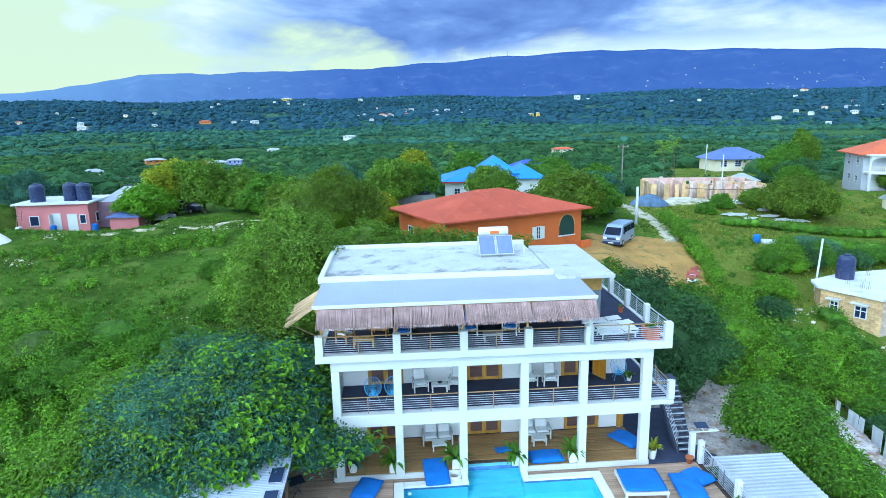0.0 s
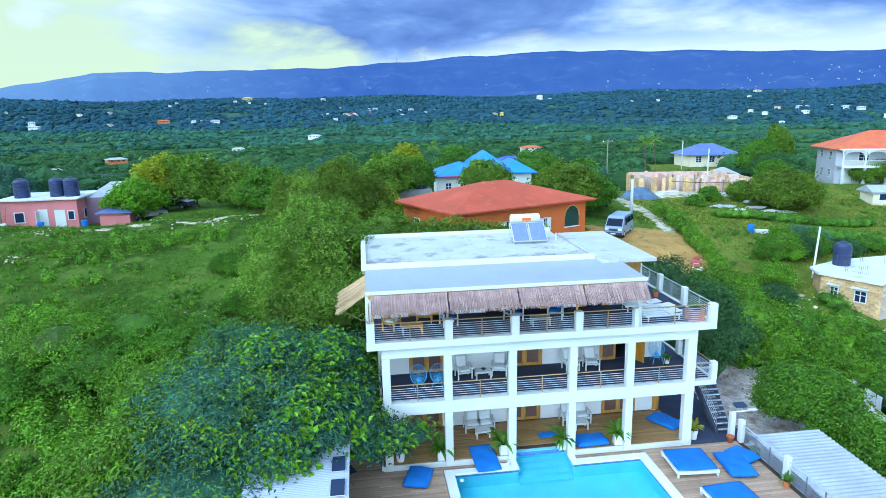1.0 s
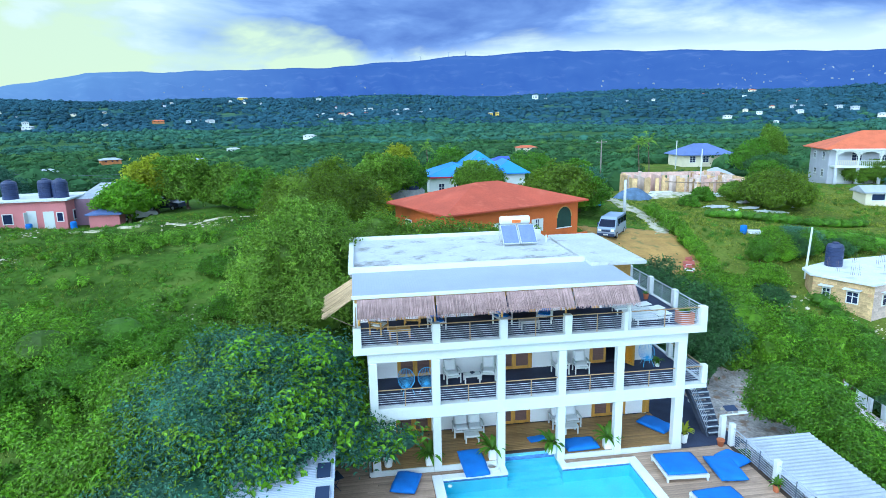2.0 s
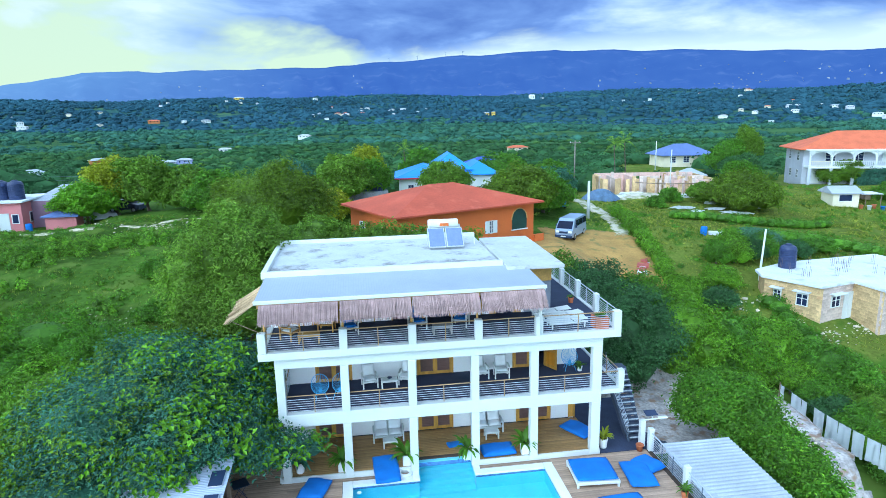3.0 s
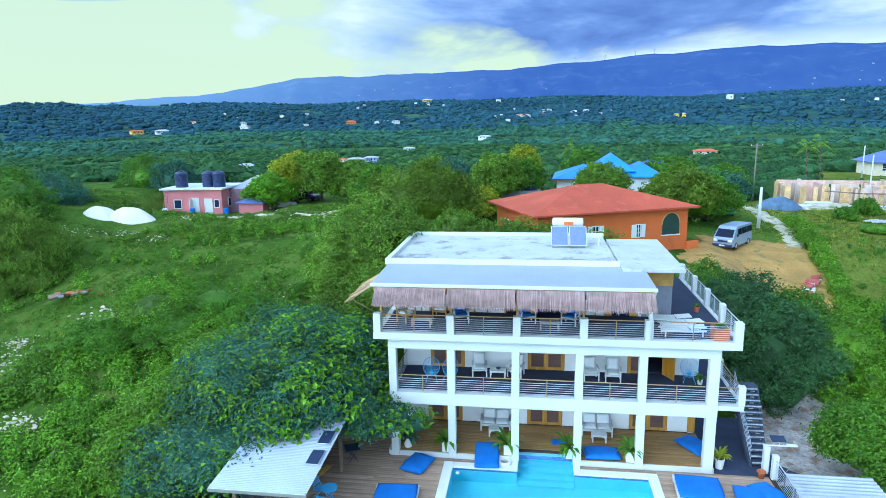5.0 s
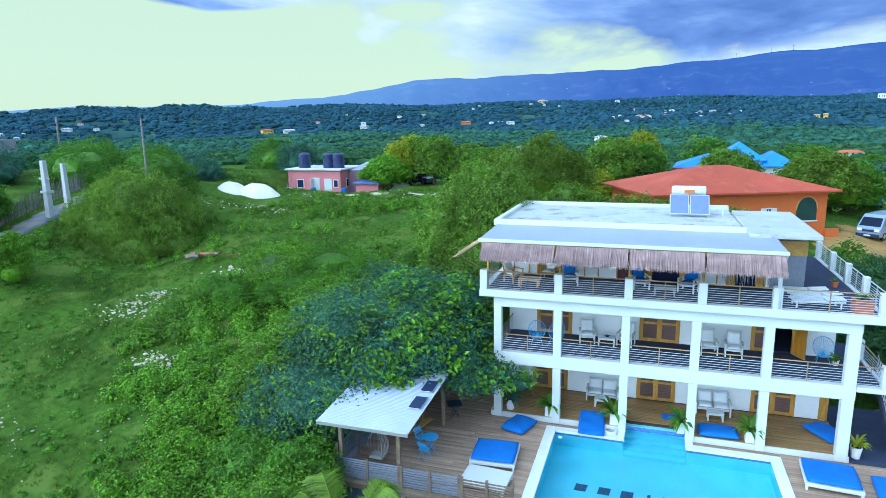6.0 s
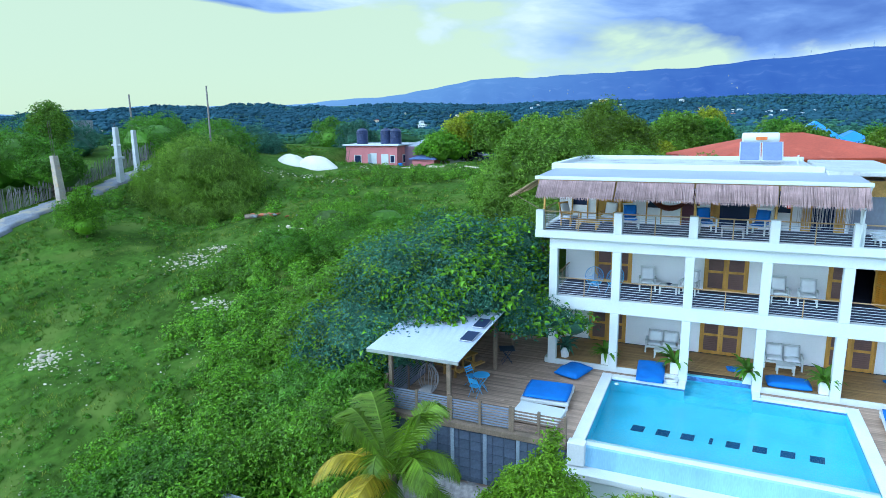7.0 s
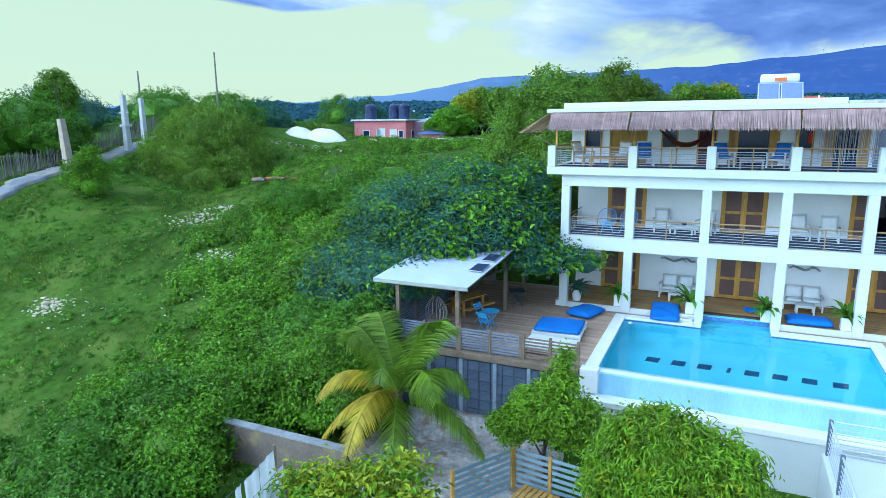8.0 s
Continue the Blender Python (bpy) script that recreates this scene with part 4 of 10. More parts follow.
for z, ds in DOORS.items():
    for a, b, state in ds:
        fr = nb()
        for q in ((a, a + 0.07, z, z + 2.05), (b - 0.07, b, z, z + 2.05), (a, b, z + 2.05, z + 2.12)):
            bx(fr, q[0], q[1], 29.33, 29.5, q[2], q[3])
        d = hp("double_door" if state != "half" else "door", fr, DOOR, "dark mustard timber louvred door" if state != "open" else "timber louvred door standing half open")
        w = (b - a - 0.14) / 2
        if state == "half":
            door_leaf(d, b - a - 0.14, 2.04, Matrix.Translation((a + 0.07, 29.40, z)))
            continue
        door_leaf(d, w - 0.004, 2.04, Matrix.Translation((a + 0.07, 29.40, z)))
        if state == "closed":
            door_leaf(d, w - 0.004, 2.04, Matrix.Translation((a + 0.07 + w, 29.40, z)))
        else:
            # panels of the open leaf coloured a brighter orange for the light on it
            door_leaf(d, w, 2.04, Matrix.Translation((b - 0.04, 29.36, z)) @ Matrix.Rotation(radians(-62), 4, "Z"), "open orange-brown timber leaf, its panels coloured brighter as lit", LIT_DOOR)
# closing walls of the rooms behind
hp("wall", bx(nb(), -3.25, -3.0, 29.61, 36.9, -0.5, 5.76), PLASTER)
hp("wall", bx(nb(), 11.11, 11.36, 29.61, 36.9, -0.5, 5.76), PLASTER)
hp("wall", bx(nb(), -3.25, 11.36, 36.91, 37.1, -0.5, 5.76), PLASTER)
hp("inner_floor", bx(nb(), -3.0, 11.1, 29.61, 36.9, 2.8, 2.99), FLOOR_DARK)
hp("inner_floor", bx(nb(), -3.0, 11.1, 29.61, 36.9, -0.5, -0.01), FLOOR_DARK)

# top storey: a set-back room behind a veranda
# the last opening is added: dark glass for the darkness behind the stick screen
T_OPEN = ((-3.0, -2.2), (-1.83, -0.16), (0.45, 1.15), (1.95, 2.75), (3.2, 5.15), (5.75, 6.4), (6.75, 8.35))
wall_with_openings(6.0, 8.2, -3.6, 9.85, 29.2, 29.4, T_OPEN, 7.75, PLASTER)
for (a, b), kind in zip(T_OPEN, ("window", "plain", "window", "curtain", "double", "window", "double")):
    fr = nb()
    for q in ((a, a + 0.06, 6.0, 7.69), (b - 0.06, b, 6.0, 7.69), (a, b, 7.69, 7.75)):
        bx(fr, q[0], q[1], 29.16, 29.34, q[2], q[3])
    d = hp("doorway", fr, DOOR, "timber framed terrace door")
    if kind == "plain":
        part("door_leaf", bev(bx(nb(), a + 0.06, (a + b) / 2 - 0.002, 29.24, 29.29, 6.0, 7.68), 0.008), MUSTARD, d)
        part("door_leaf", bev(bx(nb(), (a + b) / 2 + 0.002, b - 0.06, 29.24, 29.29, 6.0, 7.68), 0.008), MUSTARD, d)
    elif kind == "curtain":
        part("curtain", bev(bx(nb(), a + 0.06, b - 0.06, 29.25, 29.28, 6.02, 7.6), 0.008), mat("dull_red_cloth", (0.12, 0.05, 0.07), 0.9), d)
    elif kind == "window":
        part("sill_wall", bx(nb(), a + 0.06, b - 0.06, 29.21, 29.36, 6.0, 6.75), PLASTER, d)
        part("pane", bx(nb(), a + 0.06, b - 0.06, 29.27, 29.29, 6.75, 7.69), GLASS_DARK, d)
    else:
        part("pane", bx(nb(), a + 0.38, b - 0.38, 29.29, 29.31, 6.0, 7.69), GLASS_DARK, d)
        for s in (a + 0.06, b - 0.38):
            part("door_leaf", bev(bx(nb(), s, s + 0.32, 29.2, 29.25, 6.0, 7.68), 0.008), DOOR, d)
hp("wall", bx(nb(), -3.6, -3.4, 29.41, 36.3, 6.0, 8.2), PLASTER)
hp("wall", bx(nb(), 9.65, 9.85, 29.41, 36.3, 6.0, 7.55), mat("grey_cladding", (0.19, 0.21, 0.26), 0.7, var=0.15, scale=1.5, stretch=(1, 6, 0.5)), "grey boarded side wall")
hp("cladding", bx(nb(), 8.5, 9.87, 29.15, 29.19, 6.0, 7.55), bpy.data.materials["grey_cladding"], "grey boarded end wall")
hp("gable_board", bev(bx(nb(), 8.5, 9.89, 29.13, 29.19, 7.56, 8.2), 0.01), TIMBER_WARM, "varnished timber frieze")
hp("gable_board", bev(bx(nb(), 9.62, 9.89, 29.41, 36.3, 7.56, 8.25), 0.01), TIMBER_WARM, "varnished timber frieze")
hp("wall", bx(nb(), -3.6, 9.85, 36.31, 36.5, 6.0, 8.2), PLASTER)

# roofs
hp("roof_slab", bev(bx(nb(), -3.9, 7.35, 28.95, 36.4, 8.30, 8.58), 0.02), dirty_roof(), "white coated concrete roof with dark weather stains")
for q in ((-3.95, 7.40, 28.85, 29.10), (-3.95, 7.40, 36.2, 36.45)):
    hp("roof_kerb", bev(bx(nb(), *q, 8.46, 8.76), 0.02), WHITE)
hp("roof_kerb", bev(bx(nb(), -3.95, -3.70, 29.11, 36.19, 8.46, 8.76), 0.02), WHITE)
side = nb()
bx(side, 7.41, 10.18, 28.05, 34.9, 8.48, 8.66)
for v in side.verts:
    v.co.z += 0.03 * (v.co.y - 31) / 3
hp("side_roof", bev(side, 0.02), ROOF_WHITE, "white sheet roof over the side terrace")
hp("veranda_roof", corrugated(nb(), -3.78, 8.45, 25.42, 28.86, 8.40, 8.52, 0.11, 0.0025), ROOF_GREY, "pale grey corrugated veranda roof")
hp("gutter", bev(bx(nb(), -3.80, 8.47, 25.33, 25.42, 8.29, 8.44), 0.012), WHITE)
hp("veranda_ceiling", bx(nb(), -3.6, 8.3, 25.6, 29.15, 8.24, 8.28), TIMBER)
for px in (-3.55, -0.30, 2.65, 5.55):
    hp("veranda_post", tube(nb(), (px, 26.12, 6.0), (px, 26.12, 8.26), 0.055, 0.05), TIMBER_WARM)
hp("veranda_beam", bev(bx(nb(), -3.7, 8.4, 25.5, 25.62, 8.08, 8.27), 0.01), TIMBER_WARM)
hp("downpipe", tube(tube(nb(), (8.42, 25.45, 8.3), (8.33, 25.66, 7.7), 0.045), (8.33, 25.66, 7.7), (8.33, 25.66, 6.1), 0.045), WHITE, "white gutter downpipe", smooth=True)
for a, b in (((8.28, 25.7, 6.92), (8.28, 25.9, 8.2)),):
    hp("veranda_post", tube(nb(), a, b, 0.05, 0.05), WHITE)


# reed awnings hung from the veranda edge
def awning(x0, x1, name="reed_awning"):
    rng = np.random.default_rng(int((x0 + 9) * 100))
    fr = nb()
    tube(fr, (x0, 25.40, 8.22), (x1, 25.40, 8.22), 0.025)
    tube(fr, (x0, 24.86, 7.68), (x1, 24.86, 7.68), 0.02)
    for x in (x0 + 0.03, x1 - 0.03):
        tube(fr, (x, 25.40, 8.22), (x, 24.80, 7.62), 0.02)
        tube(fr, (x, 25.78, 7.35), (x, 24.9, 7.70), 0.012)
    aw = hp(name, fr, TIMBER, "sloping awning of grey-brown reeds", smooth=True)
    bm = nb()
    n = int((x1 - x0) / 0.019)
    for i in range(n):
        x = x0 + (i + 0.5) * (x1 - x0) / n + rng.normal() * 0.004
        l = 1.12 + rng.normal() * 0.03
        s = rng.normal() * 0.025
        a = Vector((x, 25.36, 8.26 + rng.normal() * 0.006))
        b = Vector((x + s, 25.36 - 0.60 * l, 8.26 - 0.62 * l + rng.normal() * 0.012))
        tube(bm, a, b, 0.011 + 0.004 * rng.random(), 0.007, 4, False)
    mat_ = nb()
    vs = [mat_.verts.new(p) for p in ((x0, 25.375, 8.235), (x1, 25.375, 8.235), (x1, 24.78, 7.62), (x0, 24.78, 7.62))]
    mat_.faces.new(vs)
    bmesh.ops.solidify(mat_, geom=mat_.faces[:], thickness=0.008)
    part("backing_mat", mat_, REED, aw)
    part("reeds", bm, REED, aw)


for a, b in ((-3.60, -0.42), (-0.34, 2.58), (2.66, 5.48), (5.56, 8.36)):
    awning(a, b)
bm = nb()
rng = np.random.default_rng(5)
for i in range(180):
    y = 25.55 + i * 3.4 / 180
    tube(bm, (-3.74, y, 8.28 + rng.normal() * 0.006), (-5.02 + rng.normal() * 0.05, y + rng.normal() * 0.02, 7.48 + rng.normal() * 0.02), 0.012, 0.008, 4, False)
saw = hp("reed_awning", tube(tube(tube(nb(), (-3.74, 25.5, 8.24), (-3.74, 29.0, 8.24), 0.025), (-4.9, 25.6, 7.52), (-4.9, 28.9, 7.52), 0.02), (-3.66, 25.75, 6.95), (-4.8, 25.75, 7.55), 0.015), TIMBER, "side awning of straw-coloured reeds")
part("reeds", bm, mat("straw_reed", (0.46, 0.33, 0.19), 0.85, var=0.2, per="island", pervar=0.4), saw)
# a screen of hanging sticks at the veranda's end
STICK = mat("bleached_stick", (0.50, 0.47, 0.47), 0.85, var=0.2, per="object", pervar=0.3)
scr = hp("stick_screen", tube(nb(), (6.5, 28.75, 7.96), (8.6, 28.75, 7.96), 0.02), TIMBER, "screen of thin hanging sticks")
for i in range(62):
    bm = nb()
    x = 6.55 + i * 0.032 + rng.normal() * 0.014
    tube(bm, (x, 28.75, 7.95), (x + rng.normal() * 0.03, 28.75 + rng.normal() * 0.02, 6.15 + abs(rng.normal()) * 0.35), 0.012, 0.009, 4, False)
    part("stick", bm, STICK, scr)
# the hot-water heater on the roof
sol = thing("solar_water_heater", (5.2, 33.3, 8.58), "solar water heater with two blue panels and a white tank", "water heater")
for x0 in (4.28, 5.25):
    m = Matrix.Translation((x0, 32.75, 8.68)) @ Matrix.Rotation(radians(44), 4, "X")
    fr = bev(bx(nb(), 0, 0.93, 0, 1.28, 0, 0.08, m), 0.01)
    p = part("collector_panel", fr, ALU, sol, "blue glazed solar collector")
    part("glazing", bx(nb(), 0.05, 0.88, 0.05, 1.23, 0.081, 0.088, m), PANEL, p)
part("tank", bev(lathe(nb(), ((0.05, -0.84), (0.22, -0.82), (0.25, -0.75), (0.25, 0.75), (0.22, 0.82), (0.05, 0.84)), 20, Matrix.Translation((5.2, 33.95, 9.80)) @ Matrix.Rotation(radians(90), 4, "Y")), 0.002), WHITE, sol, "white enamelled tank", smooth=True)
part("tank_badge", bx(nb(), 4.98, 5.48, 33.665, 33.675, 9.70, 9.86), mat("orange_badge", (0.62, 0.16, 0.03), 0.5), sol)
fr = nb()
for x in (4.34, 6.1):
    tube(fr, (x, 32.78, 8.58), (x, 32.78, 8.74), 0.025)
    tube(fr, (x, 33.95, 8.58), (x, 33.95, 9.58), 0.025)
    tube(fr, (x, 32.78, 8.66), (x, 33.95, 8.66), 0.02)
part("stand", fr, ALU, sol)
hp("vent_pipe", tube(nb(), (6.85, 33.4, 8.58), (6.85, 33.4, 9.0), 0.04), WHITE)
# ---- deck, terrace and pool ----
DECK = -0.2
deck = thing("deck", (2.5, 22, -0.3), "weathered brown timber pool deck", "deck", kind="structure")
part("joists", bx(bx(bx(nb(), -8.0, -0.62, 18.95, 29.3, -0.42, -0.245), 8.82, 13.95, 18.95, 26.0, -0.42, -0.245), -0.62, 2.42, 25.56, 26.0, -0.42, -0.245), PLANK_BASE, deck)
part("joists", bx(nb(), 5.58, 8.82, 25.56, 26.0, -0.42, -0.245), PLANK_BASE, deck)
terrace = thing("terrace", (4, 27.6, -0.3), "brown timber terrace under the balconies", "terrace", kind="structure")
part("joists", bx(bx(bx(nb(), -3.3, 2.68, 26.12, 29.3, -0.42, -0.045), 5.32, 11.4, 26.12, 29.3, -0.42, -0.045), 2.68, 5.32, 26.72, 29.3, -0.42, -0.045), PLANK_BASE, terrace)
edge = (( -3.36, 2.66), (5.36, 11.42))
for a, b in edge:
    part("edge_board", bev(bx(nb(), a, b, 26.02, 26.115, -0.25, 0.012), 0.008), WHITE, terrace, "white painted edge board")
part("edge_board", bev(bx(nb(), -3.42, -3.31, 26.12, 29.3, -0.25, 0.012), 0.008), WHITE, terrace)
side_yard = nb()
bx(side_yard, 11.43, 14.45, 26.02, 31.5, -0.45, -0.16)
tagged(part("side_floor", bev(side_yard, 0.02), FLOOR_DARK, None), "dark paved floor at the foot of the outside stair", "floor", kind="structure")

# the pool: x -0.25..8.5, y 19.75..25.3, with a stepped bay up to y 26.55
pool = thing("pool", (4, 22.5, -1.8), "swimming pool with bright turquoise water and white coping", "pool", kind="structure")
b = nb()
bx(b, -0.62, -0.25, 19.35, 25.55, -1.50, -0.26)
bx(b, 8.50, 8.85, 19.35, 25.55, -1.50, -0.26)
bx(b, -0.25, 2.72, 25.28, 25.55, -1.50, -0.26)
bx(b, 5.28, 8.50, 25.28, 25.55, -1.50, -0.26)
bx(b, 2.42, 2.72, 25.55, 26.72, -1.50, -0.26)
bx(b, 5.28, 5.58, 25.55, 26.72, -1.50, -0.26)
bx(b, 2.72, 5.28, 26.50, 26.72, -1.50, -0.10)
bx(b, -0.25, 8.5, 19.35, 19.70, -1.50, -0.36)
bx(b, -0.62, 8.85, 19.35, 26.72, -1.70, -1.50)
part("basin", b, POOL_TILE, pool, "turquoise lined basin")
c = nb()
for q in ((-0.66, -0.22, 19.32, 25.62, -0.26, -0.15), (8.47, 8.90, 19.32, 25.62, -0.26, -0.15), (-0.21, 2.44, 25.25, 25.62, -0.26, -0.15), (5.56, 8.46, 25.25, 25.62, -0.26, -0.15),
          (2.45, 2.75, 25.25, 26.50, -0.26, -0.15), (5.25, 5.55, 25.25, 26.50, -0.26, -0.15)):
    part("coping", bev(bx(nb(), *q), 0.012), COPING, pool)
part("infinity_edge", bev(bx(nb(), -0.21, 8.46, 19.30, 19.72, -0.38, -0.30), 0.012), COPING, pool)
m = nb()
for q in ((-0.22, 2.72, 25.27, 25.279, -0.42, -0.27), (5.28, 8.47, 25.27, 25.279, -0.42, -0.27), (2.721, 5.279, 26.485, 26.498, -0.33, -0.12), (-0.249, -0.24, 19.75, 25.26, -0.42, -0.27), (8.49, 8.499, 19.75, 25.26, -0.42, -0.27)):
    bx(m, *q)
part("mosaic_band", m, MOSAIC, pool, "blue mosaic waterline")
for i in range(4):
    part("pool_step", bev(bx(nb(), 2.73, 5.27, 26.15 - 0.35 * i, 26.49 - 0.35 * i, -1.49, -0.52 - 0.25 * i), 0.01), POOL_STEP, pool)
wt = nb()
for x0, x1, y0, y1 in ((-0.245, 8.495, 19.55, 25.275), (2.725, 5.275, 25.275, 26.48)):
    wt.faces.new([wt.verts.new(p) for p in ((x0, y0, -0.29), (x1, y0, -0.29), (x1, y1, -0.29), (x0, y1, -0.29))])
part("water", wt, WATER, pool).visible_shadow = False
# plain dark marks on the pool floor, one a letter's size each, in the row that the paint makes
marks = thing("floor_marking", (4.2, 22.25, -1.498), "row of plain navy painted marks on the pool floor", "marking")
for i, x in enumerate((7.2, 6.3, 5.42, 4.55, 3.82, 3.02, 2.15, 1.25)):
    w = 0.12 if i == 4 else 0.46
    bm = bx(nb(), x - w / 2, x + w / 2, 22.01, 22.49, -1.498, -1.492)
    for v in bm.verts:
        v.co.x += (v.co.y - 22.25) * 0.12
    part("mark", bm, PAINT_NAVY, marks)
# outer walls below the pool and the catch basin in front of it
part("front_wall", bev(bx(nb(), -0.66, 8.9, 19.16, 19.34, -1.06, -0.31), 0.01), mat("wet_pool_wall", (0.36, 0.62, 0.83), 0.3, var=0.12, scale=0.7, stretch=(2, 1, 0.4)), pool, "wet pale blue overflow wall")
part("corner_block", bev(bx(nb(), -0.75, -0.15, 18.9, 19.31, -0.95, -0.14), 0.015), COPING, pool)
part("catch_ledge", bev(bx(nb(), -0.8, 8.9, 18.55, 19.15, -1.22, -1.02), 0.015), COPING, pool)
part("garden_wall", bev(bx(nb(), -0.75, 8.9, 18.6, 19.0, -3.4, -1.23), 0.015), WHITE, pool, "white garden wall under the pool")

# retaining wall of the deck, in courses of blocks with pale piers
rw = thing("retaining_wall", (-4, 19, -3.2), "dark grey block retaining wall under the deck", "wall", kind="structure")
part("wall", bx(nb(), -8.0, -0.8, 18.98, 19.28, -3.4, -0.43), mat("dark_mortar", (0.10, 0.12, 0.165), 0.9, var=0.3), rw)
part("wall", bx(nb(), -8.25, -8.02, 18.98, 31.0, -3.4, -0.2), CONCRETE, rw)
part("cap_beam", bev(bx(nb(), -8.05, -0.78, 18.86, 19.3, -0.42, -0.20), 0.012), TIMBER, rw, "weathered timber edge beam")
blk = bev(bx(nb(), -0.21, 0.21, -0.02, 0.02, -0.18, 0.18), 0.012)
bme = bpy.data.meshes.new("block")
blk.to_mesh(bme)
blk.free()
bme.materials.append(BLOCKWALL)
for j in range(8):
    for i in range(16):
        x = -7.65 + i * 0.44 
        if x < -1.0:
            piece("block", bme, rw, pose(x, 18.965, -0.66 - j * 0.37))
for x in (-7.7, -6.35, -5.05, -3.75, -2.5):
    part("pier", bev(bx(nb(), x - 0.07, x + 0.07, 18.90, 18.96, -3.3, -0.43), 0.01), mat("pale_pier", (0.30, 0.36, 0.44), 0.8, var=0.2) if x == -7.7 else bpy.data.materials["pale_pier"], rw)
part("cellar_door", bev(bx(nb(), -1.70, -1.15, 18.91, 18.95, -3.1, -1.25), 0.01), mat("dark_red_door", (0.10, 0.03, 0.03), 0.6), rw, "dark red cellar door")


# fence round the deck: slats between posts
def slat_fence(name, label, a, b, z, h, slats, mat_slat, mat_post, posts, w=0.062, t=0.022, group=""):
    a, b = Vector((*a, z)), Vector((*b, z))
    d = (b - a).normalized()
    yaw = math.degrees(math.atan2(d.y, d.x))
    f = thing(name, ((a.x + b.x) / 2, (a.y + b.y) / 2, z), label, "fence", group)
    L = (b - a).length
    for i in range(slats):
        zz = 0.10 + (h - 0.16) * i / (slats - 1)
        bm = bev(bx(nb(), 0, L, -t / 2, t / 2, zz - w / 2, zz + w / 2, Matrix.Translation(a) @ Matrix.Rotation(radians(yaw), 4, "Z")), 0.004)
        part("slat", bm, mat_slat, f)
    for i in range(posts):
        p = a + d * (L * i / (posts - 1))
        part("post", bev(bx(nb(), -0.05, 0.05, -0.05, 0.05, -0.15, h + 0.06, Matrix.Translation(p) @ Matrix.Rotation(radians(yaw), 4, "Z")), 0.006), mat_post, f)
    return f


SLAT_GREY = mat("grey_slat", (0.20, 0.23, 0.30), 0.7, var=0.2, scale=1.5, stretch=(0.4, 2, 2))
slat_fence("deck_fence", "weathered grey horizontal slat fence on the deck edge", (-7.9, 19.08), (-5.25, 19.08), DECK, 0.92, 9, SLAT_GREY, TIMBER, 3)
slat_fence("deck_fence", "weathered grey horizontal slat fence on the deck edge", (-5.15, 19.08), (-2.85, 19.08), DECK, 0.88, 8, SLAT_GREY, TIMBER, 3)
slat_fence("deck_fence", "weathered brown horizontal slat fence on the deck edge", (-2.75, 19.08), (-0.85, 19.08), DECK, 0.85, 7, mat("brown_slat", (0.24, 0.17, 0.13), 0.7, var=0.25), TIMBER, 3)
slat_fence("deck_fence", "weathered grey horizontal slat fence along the deck side", (-7.9, 19.2), (-7.9, 24.5), DECK, 1.3, 12, SLAT_GREY, TIMBER, 4)
dr = thing("deck_railing", (13.85, 22.5, DECK), "grey metal railing with white posts along the deck", "railing")
for y0, y1 in ((19.2, 22.4), (22.7, 25.7)):
    railing(dr, (13.85, y0), (13.85, y1), DECK, 0.75, 7, RAIL, 2, wood=False, up_mat=RAIL_DARK, r=0.013)
for y in (22.55, 25.85):
    part("post", bev(bx(nb(), 13.74, 13.98, y - 0.12, y + 0.12, DECK, 0.95), 0.012), WHITE, dr, "white post")

# the gazebo
NAVY_GLASS = mat("dark_solar_glass", (0.025, 0.04, 0.09), 0.45, var=0.1, spec=0.25, bump=0)
gz_ = thing("gazebo", (-6.3, 21.6, DECK), "open timber gazebo with a pale sheet roof", "gazebo")
for x, y in ((-7.75, 19.25), (-5.3, 19.25), (-7.75, 24.3), (-5.2, 24.3), (-5.2, 27.0)):
    part("post", bev(bx(nb(), x - 0.075, x + 0.075, y - 0.075, y + 0.075, DECK, 2.25), 0.01), TIMBER, gz_)
part("roof", corrugated(nb(), -8.5, -4.70, 18.75, 24.9, 2.28, 2.72, 0.10, 0.012, along="x"), mat("pale_roof_sheet", (0.42, 0.47, 0.59), 0.5, 0.1, var=0.1, scale=0.6), gz_, "pale grey-white corrugated sheet roof")
part("fascia", bev(bx(nb(), -8.5, -4.70, 18.70, 18.745, 2.14, 2.29), 0.006), ALU, gz_)
rf = nb()
for x in (-8.35, -6.55, -4.85):
    bx(rf, x - 0.04, x + 0.04, 18.8, 24.85, 0, 0.12)
for v in rf.verts:
    v.co.z += 2.12 + 0.44 * (v.co.y - 18.75) / 6.15 - 0.0
part("rafters", rf, TIMBER, gz_)
part("beam", bev(bx(bx(nb(), -7.9, -5.1, 19.18, 19.32, 1.98, 2.12), -7.9, -5.1, 24.22, 24.36, 2.25, 2.42), 0.008), TIMBER, gz_)
for y in (20.9, 22.3):
    m = Matrix.Translation((-5.1, y, 2.475 + 0.0715 * (y - 20.9))) @ Matrix.Rotation(radians(4), 4, "X")
    sp = part("solar_panel", bev(bx(nb(), -0.27, 0.27, -0.48, 0.48, 0.0, 0.03, m), 0.005), ALU, gz_, "small dark blue solar panel")
    part("glazing", bx(nb(), -0.25, 0.25, -0.46, 0.46, 0.031, 0.035, m), NAVY_GLASS, sp)

